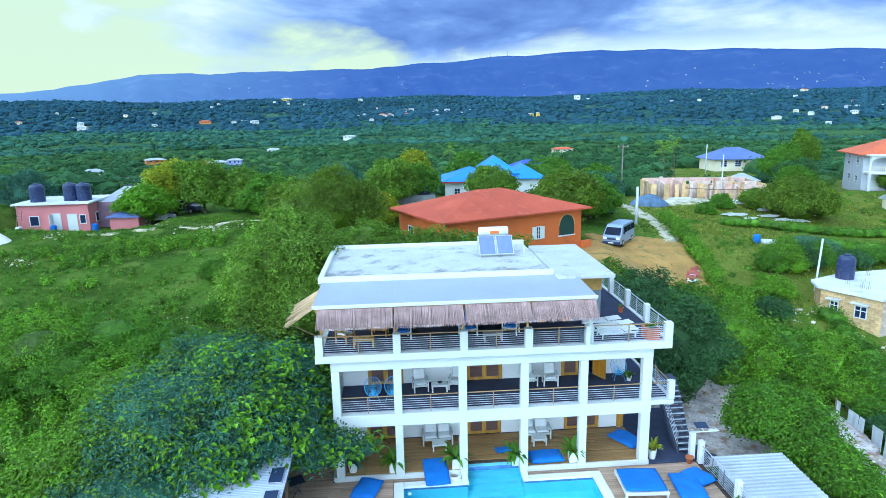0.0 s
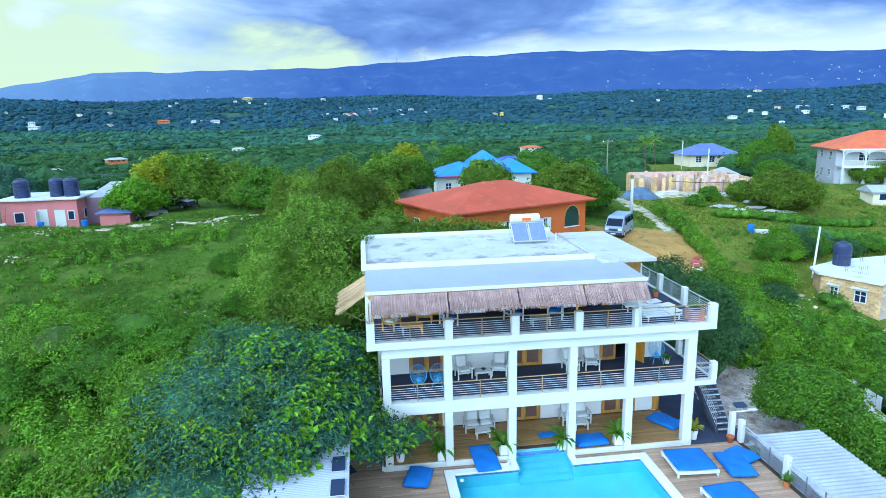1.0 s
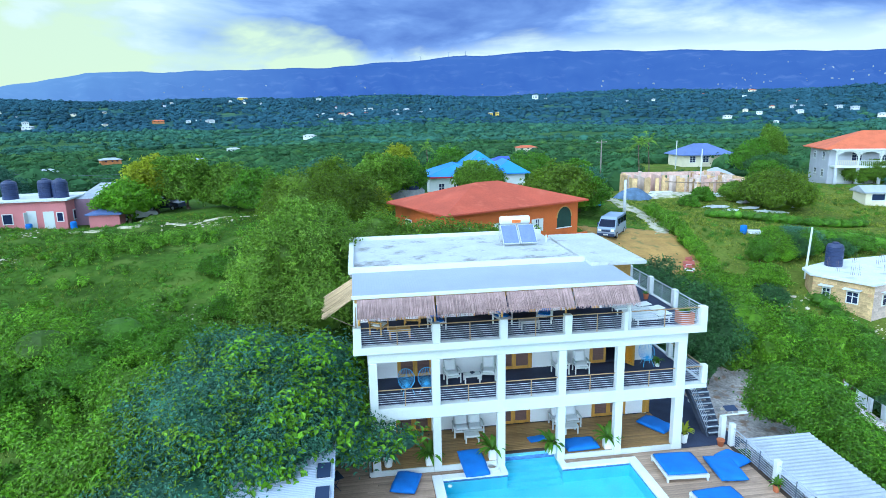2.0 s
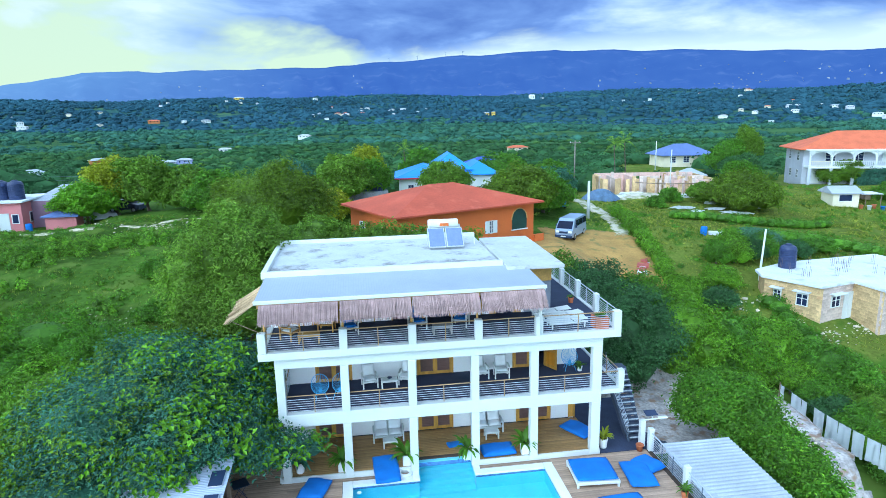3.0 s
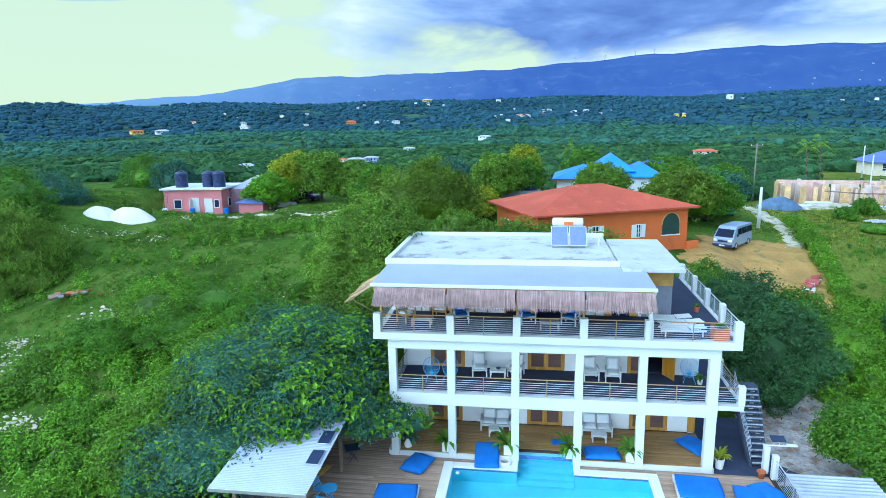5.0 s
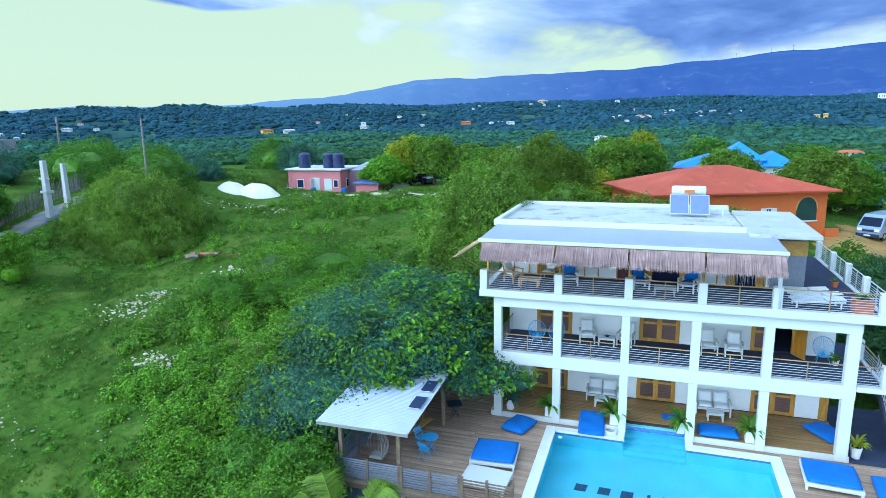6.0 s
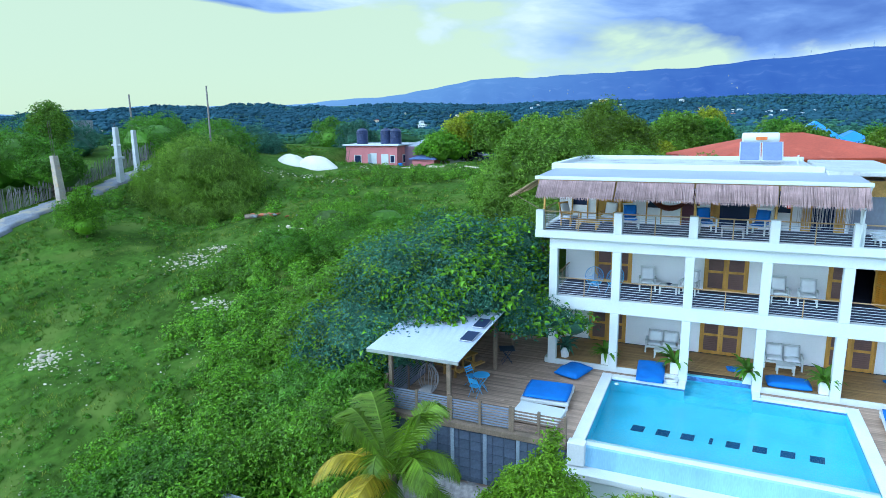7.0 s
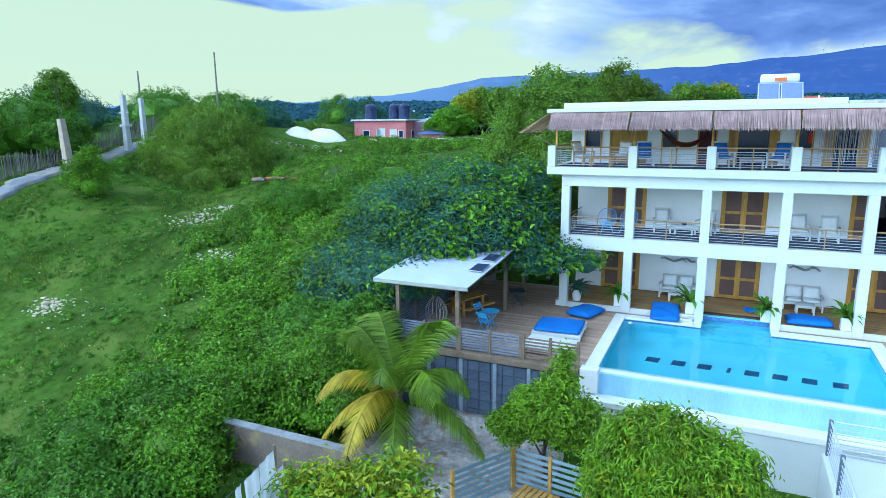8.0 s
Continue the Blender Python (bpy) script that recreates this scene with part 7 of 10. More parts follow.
T("leafy_tree", "tall leafy tree close behind the guest house", -6.6, 37.5,
  [(-6.4, 36.5, 8.2, 2.6, 2.6, 2.4), (-8.4, 37.5, 6.4, 2.6, 2.6, 2.4), (-5.0, 39.0, 7.2, 2.0, 2.0, 2.2), (-7.4, 35.4, 4.6, 2.6, 2.0, 2.2), (-5.4, 34.5, 5.6, 1.7, 1.7, 2.0)],
  42000, LEAF_OLIVE, 22, leaf=(0.21, 0.10), r=0.24, clump=0.46, per=20, core=0.80, lumps=6, extra=(LEAF_ACACIA, 7000, (0.24, 0.10), "pale_leaves"))
T("mango_tree", "broad dense dark green mango tree", -7.0, 52.3,
  [(-7.8, 52.0, 8.9, 2.9, 2.8, 2.6), (-5.4, 52.6, 9.0, 2.9, 2.8, 2.6), (-9.6, 52.6, 8.0, 1.9, 2.0, 2.0), (-3.2, 53.0, 8.2, 1.9, 2.0, 2.0)], 30000, LEAF_DOME, 23, leaf=(0.24, 0.11), r=0.3, clump=0.40, core=0.80, lumps=8)
rs = random.Random(8)
for i in range(9):
    x = -2.2 + i * 1.25
    y = 43.5 + rs.uniform(-1.2, 1.2)
    h = gz(x, y)
    T("shrub", "dense leafy shrub behind the guest house", x, y, [(x, y, 6.9 - 0.18 * i + rs.uniform(-.4, .4), 1.6, 1.5, 2.0), (x + 0.6, y + 0.5, 5.4, 1.4, 1.3, 2.2)], 4200, LEAF_OLIVE, 100 + i, leaf=(0.24, 0.1), r=0.08, clump=0.36, core=0.78, category="shrub", group="shrubs behind the house")
# trees round the blue and orange houses
for i, (x, y, z, r, rz, m, lb) in enumerate(((-0.8, 69.5, 9.0, 2.4, 2.4, LEAF_OLIVE, "light green tree beyond the orange house"), (2.6, 73, 8.6, 1.6, 2.0, LEAF, "green tree beside black tanks"), (11.6, 76, 8.0, 2.6, 1.7, LEAF_OLIVE, "round olive tree in front of the blue roof"),
                                       (21.6, 68.5, 6.8, 2.8, 2.2, LEAF, "spreading green tree by the lane"), (-2.0, 62, 7.0, 1.6, 1.4, LEAF_YELLOW, "yellow-green tree by the orange house"), (2.0, 80, 9.6, 1.7, 2.4, LEAF_YELLOW, "tall yellow-green tree by the tanks"),
                                       (-13.0, 66, 8.2, 2.6, 2.2, LEAF, "dense green tree at the meadow's edge"), (-17.0, 70, 8.4, 2.6, 2.4, LEAF_OLIVE, "grey-green tree at the meadow's edge"), (-21.5, 70.5, 9.2, 2.8, 2.6, LEAF_OLIVE, "grey-green tree by the pink house"), (-24.8, 71, 9.4, 2.4, 2.4, LEAF_YELLOW, "yellow flowering tree by the pink house"),
                                       (-26.6, 67.5, 7.8, 2.4, 1.8, LEAF_BRIGHT, "bright green tree by the pink house"), (62.5, 94, 6.2, 2.8, 2.2, LEAF_DEEP, "dark tree beside the villa"), (60.0, 90, 5.6, 2.4, 2.0, LEAF, "green tree beside the villa"), (31, 96, 5.8, 2.6, 2.4, LEAF, "green tree behind the building site"),
                                       (64.5, 101, 7.4, 3.0, 2.8, LEAF, "large tree beside the villa"), (69.5, 103, 9.2, 2.1, 3.0, LEAF_OLIVE, "tall grey-green tree beside the villa"), (79, 84.5, 4.4, 2.2, 1.9, LEAF_DARK, "dark shrub tree in front of the villa"), (88, 86, 5.2, 3.0, 2.2, LEAF, "tree in front of the villa"), (70, 72, 3.6, 2.8, 2.0, LEAF, "tree behind the shed"),
                                       (11, 96, 7.5, 3.2, 3.0, LEAF, "tree behind the blue roof"), (22, 92, 7.0, 3.4, 2.8, LEAF, "tree behind the blue roof"), (-8, 82, 7.4, 3.2, 2.8, LEAF_DARK, "dark tree at the meadow's edge"), (27.5, 84, 5.8, 2.8, 2.4, LEAF_DARK, "dark tree by the lane"))):
    T("tree", lb, x, y, [(x, y, z, r, r, rz), (x + r * 0.55, y + 0.3, z - rz * 0.25, r * 0.7, r * 0.7, rz * 0.75), (x - r * 0.55, y - 0.2, z - rz * 0.3, r * 0.7, r * 0.7, rz * 0.7), (x + 0.1 * r, y - r * 0.5, z - rz * 0.35, r * 0.7, r * 0.6, rz * 0.65)],
      13000, m, 200 + i, leaf=(0.34, 0.18), r=0.2, clump=0.40, per=12, core=0.70, lumps=5, group="trees round the houses")
def dome_tree(label, x, y, r, h, material, n, seed, clear=0.9):
    """A low spreading tree with one broad rounded head over a short trunk."""
    g = gz(x, y)
    z = g + clear + 0.9
    lobes = [(x, y, z, r * 0.80, r * 0.76, h)]
    for k in range(7):
        a = k * 2 * math.pi / 7 + seed
        lobes.append((x + r * 0.55 * math.cos(a), y + r * 0.52 * math.sin(a), z - 0.1 + 0.25 * math.sin(3 * a), r * 0.45, r * 0.43, h * 0.62))
    return T("tree", label, x, y, lobes, n, material, seed, leaf=(0.36, 0.18), r=0.3, clump=0.5, per=12, core=0.78, lumps=3, group="trees round the houses")


dome_tree("broad dome-shaped olive green tree in the meadow", 47.0, 69.6, 4.3, 2.8, LEAF_DOME, 26000, 21)
dome_tree("broad dome-shaped green tree beside the orange house", 18.4, 66.5, 3.9, 2.8, LEAF_DOME, 22000, 22, 1.6)
# pale sheets left lying in the meadow grass
for i, (x, y, w) in enumerate(((39.2, 69.7, 1.5), (39.6, 67.2, 0.9), (43.0, 68.9, 1.2), (43.6, 67.0, 1.1), (45.8, 67.3, 1.2))):
    g = gz(x, y)
    t = thing("ground_sheet", (x, y, g), "pale crumpled sheet lying in the meadow grass", "sheet", "sheets in the grass")
    bm = nb()
    ring = [bm.verts.new((x + w * math.cos(k * math.pi / 7) * (1 + 0.25 * math.sin(k * 2.1 + i)), y + 0.8 * w * math.sin(k * math.pi / 7) * (1 + 0.25 * math.cos(k * 1.7 + i)), g + 0.16 + 0.07 * math.sin(k * 2.6 + i))) for k in range(14)]
    mid = bm.verts.new((x, y, g + 0.34))
    for k in range(14):
        bm.faces.new((ring[k], ring[(k + 1) % 14], mid))
    bmesh.ops.solidify(bm, geom=bm.faces[:], thickness=0.05)
    part("sheet", bm, SHEET, t)
for i, (x, y, r, h) in enumerate(((39.4, 73.2, 0.9, 1.4), (43.6, 73.6, 1.2, 2.0), (36.6, 71.6, 0.7, 1.0), (78.0, 89.6, 2.0, 3.6), (81.5, 90.2, 1.8, 2.8), (75.2, 90.4, 1.4, 2.2))):
    g = gz(x, y)
    T("meadow_bush", "rounded green bush in the meadow by the houses", x, y, [(x, y, g + h * 0.6, r, r, h * 0.5), (x + r * 0.5, y - 0.4, g + h * 0.35, r * 0.75, r * 0.7, h * 0.4)], 8000, (LEAF, LEAF_OLIVE)[i % 2], 570 + i, leaf=(0.30, 0.16), r=0.06, clump=0.34, core=0.78, lumps=4, category="bush", group="meadow bushes")
# the thicket east of the house
for i, (x, y, z, r, rz, m) in enumerate(((14.8, 42.5, 3.6, 1.9, 1.9, LEAF), (17.2, 41.5, 3.4, 2.2, 1.8, LEAF_DEEP), (20.0, 40.5, 2.6, 2.2, 1.8, LEAF), (15.2, 38.6, 3.0, 1.9, 2.2, LEAF_DEEP), (18.2, 37.2, 2.2, 2.3, 2.3, LEAF_DEEP), (21.6, 37.2, 1.4, 2.3, 2.2, LEAF_SHRUB), (24.6, 37.4, 0.2, 2.2, 2.1, LEAF), (27.6, 37.2, -0.4, 2.3, 2.0, LEAF_SHRUB),
                                         (16.4, 35.6, 1.6, 1.8, 2.4, LEAF_DEEP), (25.6, 44.6, 1.0, 1.0, 0.9, LEAF_SHRUB), (26.8, 46.2, 1.4, 0.9, 0.8, LEAF_SHRUB), (30.4, 34.6, -1.2, 2.2, 1.8, LEAF), (34.4, 34.2, -2.7, 1.5, 1.0, LEAF_OLIVE), (37.6, 33.0, -2.9, 1.6, 1.1, LEAF_SHRUB), (31.0, 31.0, -2.6, 2.0, 1.6, LEAF_OLIVE), (34.6, 30.6, -3.0, 2.4, 1.8, LEAF), (38.5, 31, -3.2, 2.6, 1.8, LEAF_OLIVE), (29.4, 40.0, -0.5, 1.3, 1.1, LEAF_OLIVE))):
    T("thicket_tree", "leafy small tree in the thicket beside the guest house", x, y, [(x, y, z, r, r * 0.95, rz), (x + r * 0.6, y - r * 0.4, z - rz * 0.5, r * 0.8, r * 0.8, rz * 0.8), (x - r * 0.6, y - r * 0.5, z - rz * 0.6, r * 0.75, r * 0.75, rz * 0.7)], 10000, m, 300 + i, leaf=(0.22, 0.11), r=0.12, clump=0.36, core=0.76, lumps=4, group="thicket trees")
# the tree beside the tin shed
T("garden_tree", "green feathery tree with a spreading crown beside the tin shed", 19.6, 27.4, [(18.8, 28.4, 0.75, 2.0, 1.8, 1.4), (17.8, 28.4, 0.25, 1.15, 1.1, 1.0), (20.2, 27.8, 0.35, 1.45, 1.45, 1.2), (19.3, 26.7, 0.0, 1.5, 1.4, 1.1), (20.3, 25.8, -0.5, 1.3, 1.2, 1.1), (19.8, 24.6, -0.7, 1.2, 1.2, 1.0), (20.8, 24.0, -1.1, 1.1, 1.1, 1.0), (20.4, 22.7, -1.5, 1.1, 1.0, 0.9)], 44000, LEAF, 31, leaf=(0.19, 0.095), r=0.16, clump=0.40, per=20, core=0.80, lumps=5, extra=(LEAF_SHRUB, 9000, (0.20, 0.09), "bright_leaves"))
# hillside trees in the west
T("acacia_tree", "broad drooping olive-green acacia on the hill", -40.3, 42.8,
  [(-40.02, 42.53, 6.46, 4.44, 3.57, 3.2), (-43.45, 42.34, 5.22, 3.23, 2.98, 2.84), (-37.17, 42.93, 4.97, 2.94, 2.78, 2.7), (-41.0, 40.55, 4.73, 4.04, 2.38, 2.7), (-38.55, 44.32, 5.47, 3.23, 2.58, 2.96), (-44.84, 41.54, 3.49, 2.43, 2.18, 2.34), (-42.08, 39.56, 2.62, 3.03, 1.98, 2.22), (-38.36, 40.15, 2.62, 2.83, 1.98, 2.22), (-35.79, 42.34, 3.24, 2.02, 1.98, 2.08)],
  64000, LEAF_ACACIA, 41, leaf=(0.32, 0.075), r=0.36, clump=0.46, per=16, core=0.78, droop=2.4)
for i, (x, y, z, r, rz, m) in enumerate(((-54, 36.5, 8.0, 3.6, 3.0, LEAF), (-50.5, 36, 7.4, 2.4, 2.0, LEAF), (-58, 34, 8.0, 3.4, 3.0, LEAF), (-54.5, 39, 10.6, 1.5, 2.4, LEAF_OLIVE), (-56, 52, 9.0, 3.8, 2.8, LEAF), (-50.5, 56, 8.8, 3.6, 2.4, LEAF), (-46.5, 58, 8.0, 3.0, 2.2, LEAF_DARK), (-62, 58, 9.5, 4.0, 2.6, LEAF), (-44.5, 50.5, 8.6, 3.0, 2.5, LEAF),
                                         (-41.0, 72, 8.4, 2.6, 2.4, LEAF_DARK), (-70, 50, 9.5, 4.6, 3.0, LEAF_DARK), (-46, 74, 8.6, 3.2, 2.6, LEAF))):
    T("hill_tree", "green tree along the hill lane", x, y, [(x, y, z, r, r, rz), (x + r * 0.55, y, z - rz * 0.35, r * 0.7, r * 0.7, rz * 0.75), (x - r * 0.55, y - 0.3, z - rz * 0.4, r * 0.7, r * 0.7, rz * 0.7)], 11000, m, 400 + i, leaf=(0.25, 0.12), r=0.2, clump=0.42, per=12, core=0.76, lumps=5, group="hill trees")
for i, (x, y, r, h) in enumerate(((-19.6, 33.4, 2.2, 2.2), (-17.2, 31.6, 2.0, 1.8), (-16.4, 34.8, 2.4, 2.0), (-14.2, 30.0, 1.9, 1.9), (-22.0, 31.2, 1.7, 1.3), (-12.0, 32.4, 2.0, 2.2), (-39.6, 30.2, 1.6, 2.0), (-11.4, 39.0, 1.0, 1.0), (-13.6, 45.6, 0.8, 0.9))):
    g = gz(x, y)
    T("hill_shrub", "dark green spreading shrub on the grassy slope", x, y, [(x, y, g + h * 0.7, r, r, h * 0.75), (x + r * 0.6, y - 0.5, g + h * 0.4, r * 0.7, r * 0.7, h * 0.55), (x - r * 0.6, y + 0.2, g + h * 0.4, r * 0.7, r * 0.7, h * 0.5)], 7000, LEAF if i % 3 else LEAF_SHRUB, 500 + i, leaf=(0.17, 0.08), r=0.08, clump=0.32, core=0.58, lumps=4, category="shrub", group="hill shrubs")
# bushes below the deck and in the lower garden
for i, (x, y, z, r, rz, m, n) in enumerate(((-10.4, 17.2, -1.4, 1.9, 1.6, LEAF_SHRUB, 9000), (-8.6, 16.8, -0.6, 1.7, 1.7, LEAF_SHRUB, 9000), (-8.9, 18.4, 0.1, 1.3, 1.5, LEAF, 7000), (-11.8, 19.4, -0.6, 1.9, 1.6, LEAF, 8000), (-12.8, 15.6, -2.2, 1.9, 1.4, LEAF_SHRUB, 8000), (-14.0, 13.8, -2.2, 1.9, 1.5, LEAF, 9000), (-12.4, 12.6, -2.4, 1.7, 1.4, LEAF_SHRUB, 9000),
                                            (-15.8, 12.2, -2.8, 1.8, 1.4, LEAF, 8000), (-13.8, 10.4, -3.0, 1.8, 1.4, LEAF, 9000), (-11.9, 9.6, -3.2, 1.5, 1.3, LEAF, 8000), (-15.2, 17.6, -2.0, 1.8, 1.2, LEAF_SHRUB, 7000), (-16.6, 20.6, -1.0, 1.9, 1.2, LEAF_SHRUB, 7000), (-14.4, 22.6, -0.4, 1.6, 1.2, LEAF_SHRUB, 6000), (-17.8, 15.4, -2.6, 1.7, 1.1, LEAF_SHRUB, 7000))):
    T("garden_bush", "dense bright green bush below the deck", x, y, [(x, y, z, r, r, rz), (x + r * 0.5, y - r * 0.5, z - rz * 0.4, r * 0.75, r * 0.7, rz * 0.7), (x - r * 0.6, y - 0.2, z - rz * 0.45, r * 0.7, r * 0.7, rz * 0.65)], int(n * 1.5), m, 600 + i, leaf=(0.15, 0.10), r=0.07, clump=0.28, core=0.74, lumps=4, category="bush", group="garden bushes")
for i, (y, r, h) in enumerate(((34.0, 0.9, 1.5), (32.4, 0.8, 1.4), (30.9, 0.9, 1.2), (29.4, 0.8, 1.5), (27.8, 1.0, 1.3), (26.2, 0.9, 1.5), (24.6, 1.0, 1.2), (22.8, 0.9, 1.4), (21.0, 1.0, 1.3))):
    x = 27.5 + 0.05 * (33 - y) + 0.2 * math.sin(i * 2.3)
    g = gz(x, y)
    T("hedge_bush", "dense green bush in the row behind the washing line", x, y, [(x, y, g + h * 0.6, r, r, h * 0.55), (x + r * 0.6, y - 0.5, g + h * 0.45, r * 0.8, r * 0.8, h * 0.5), (x + r * 1.3, y + 0.4, g + h * 0.6, r * 0.9, r * 0.9, h * 0.55)], 4500, (LEAF_SHRUB, LEAF, LEAF_DEEP, LEAF)[i % 4], 660 + i, leaf=(0.19, 0.10), r=0.06, clump=0.3, core=0.76, lumps=3, category="bush", group="bushes behind the washing line")
T("citrus_bush", "compact glossy green tree in the lower garden", -1.2, 16.4, [(-1.2, 16.4, -0.85, 1.1, 1.0, 0.95), (-0.3, 16.6, -1.1, 0.8, 0.9, 0.9), (-2.1, 16.3, -1.3, 0.75, 0.8, 0.7), (-0.9, 16.7, 0.1, 0.5, 0.5, 0.55), (-0.8, 16.9, 0.75, 0.28, 0.28, 0.45), (-1.8, 16.2, -0.4, 0.4, 0.4, 0.4)], 13000, LEAF_MANGO, 51, leaf=(0.15, 0.07), r=0.09, clump=0.22, core=0.72)
# the extra yellow leaves put the crown's lighter highlights into leaf colour
T("mango_bush", "bushy yellow-green mango tree with drooping leaves", 2.7, 14.2, [(2.2, 14.4, -0.3, 1.3, 1.1, 1.2), (3.4, 14.2, -0.6, 1.2, 1.1, 1.1), (1.2, 14.2, -1.1, 0.8, 0.9, 0.9), (2.8, 13.4, -1.1, 1.2, 0.9, 1.0), (4.1, 13.8, -1.2, 0.8, 0.9, 0.9)], 26000, LEAF_MANGO, 52, leaf=(0.20, 0.055), r=0.1, clump=0.26, per=20, core=0.72, droop=2.4, extra=(LEAF_YELLOW, 1500, (0.17, 0.05), "young_leaves"))
T("croton_bush", "yellow-green croton bush with pale blotched leaves", -3.8, 10.2,
  [(-3.3, 10.2, 0.05, 0.35, 0.35, 0.45), (-2.7, 10.3, 0.35, 0.25, 0.25, 0.45), (-3.9, 10.3, -0.25, 0.4, 0.4, 0.4), (-4.5, 10.1, -0.1, 0.25, 0.25, 0.4), (-5.1, 10.2, -0.5, 0.4, 0.35, 0.35), (-2.3, 10.0, -0.35, 0.4, 0.4, 0.5), (-5.8, 10.2, -0.75, 0.35, 0.35, 0.4), (-3.0, 10.0, -0.75, 0.6, 0.5, 0.45), (-4.2, 10.0, -1.0, 0.7, 0.5, 0.5), (-5.2, 10.0, -1.3, 0.6, 0.5, 0.5), (-2.4, 10.1, -1.1, 0.6, 0.5, 0.5)],
  2000, LEAF_SHRUB, 53, leaf=(0.19, 0.10), r=0.04, clump=0.36, per=8, core=0.0, extra=(LEAF_YELLOW, 2900, (0.19, 0.10), "yellow_leaves"))
T("flowering_bush", "small bush with white flower heads", -0.5, 11.2, [(-0.6, 11.2, -1.4, 0.6, 0.6, 0.6), (0.0, 11.0, -1.7, 0.6, 0.6, 0.5)], 4000, LEAF_OLIVE, 54, leaf=(0.12, 0.05), r=0.04, clump=0.18, core=0.7, category="bush", extra=(WHITE_CLOTH, 260, (0.08, 0.07), "flower_heads"))


def palm(name, label, x, y, z, crown_z, n, length, seed, r=0.14, material=PALM_LEAF, leaflets=44):
    rng = np.random.default_rng(seed)
    t = thing(name, (x, y, z), label, "palm")
    bm = nb()
    pts = [Vector((x + 0.12 * math.sin(i * 0.8), y + 0.05 * i, z + (crown_z - z) * i / 6)) for i in range(7)]
    for a, b in zip(pts, pts[1:]):
        tube(bm, a, b, r * 1.1, r * 0.9, 10)
    part("trunk", bm, BARK, t, smooth=True)
    top = pts[-1]
    for k in range(n):
        a = 2 * math.pi * k / n + rng.uniform(-0.25, 0.25)
        rise = (0.25, 1.0, 1.7, 0.6, 1.35)[k % 5] + rng.uniform(-0.15, 0.2)
        out = Vector((math.cos(a), math.sin(a), 0))
        L = length * rng.uniform(0.8, 1.1)
        spine = []
        for i in range(13):
            s = i / 12
            spine.append(top + out * L * s * (0.92 - 0.25 * rise * s) + Vector((0, 0, L * (rise * s - (0.72 + 0.25 * rise) * s * s))))
        st = nb()
        for a_, b_ in zip(spine, spine[1:]):
            tube(st, a_, b_, 0.022, 0.016, 5, False)
        side = Vector((-out.y, out.x, 0))
        for i in range(leaflets):
            s = 0.12 + 0.86 * i / leaflets
            f = s * 12
            j = min(11, int(f))
            p = spine[j].lerp(spine[j + 1], f - j)
            d = (spine[j + 1] - spine[j]).normalized()
            ll = 0.66 * length / 2.6 * math.sin(math.pi * min(1, 0.12 + s * 0.86)) ** 0.6 * rng.uniform(0.85, 1.1)
            for sg in (-1, 1):
                tip = p + (side * sg * 0.80 + d * 0.55 + Vector((0, 0, -0.35 - 0.3 * rng.random()))).normalized() * ll
                w = d * 0.024
                m_ = p.lerp(tip, 0.5) + Vector((0, 0, 0.05))
                v0, v1, v2, v3, v4 = [st.verts.new(q) for q in (p - w, p + w, m_ + w, tip, m_ - w)]
                st.faces.new((v0, v1, v2, v4))
                st.faces.new((v4, v2, v3))
        part("frond", st, material, t)
    return t


PALM_YELLOW = mat("palm_yellow", (0.44, 0.35, 0.02), 0.5, var=0.3, scale=0.6, fine=3, per="island", pervar=0.3, leaf=0.3, bump=0)
pm = palm("coconut_palm", "young coconut palm with yellowing fronds", -5.3, 14.6, -3.1, -0.15, 18, 3.5, 61, leaflets=76)
for i, fr_ in enumerate([c for c in pm.children if c.name.startswith("frond")]):
    if i in (8, 10, 11, 13):
        fr_.data.materials[0] = PALM_YELLOW
for i, (x, y, h) in enumerate(((45.4, 104, 7.5), (48.2, 106, 8), (10, 118, 7))):
    palm("coconut_palm", "tall coconut palm beyond the houses", x, y, gz(x, y), gz(x, y) + h, 9, 2.6, 70 + i, r=0.09, material=LEAF_OLIVE, leaflets=22)

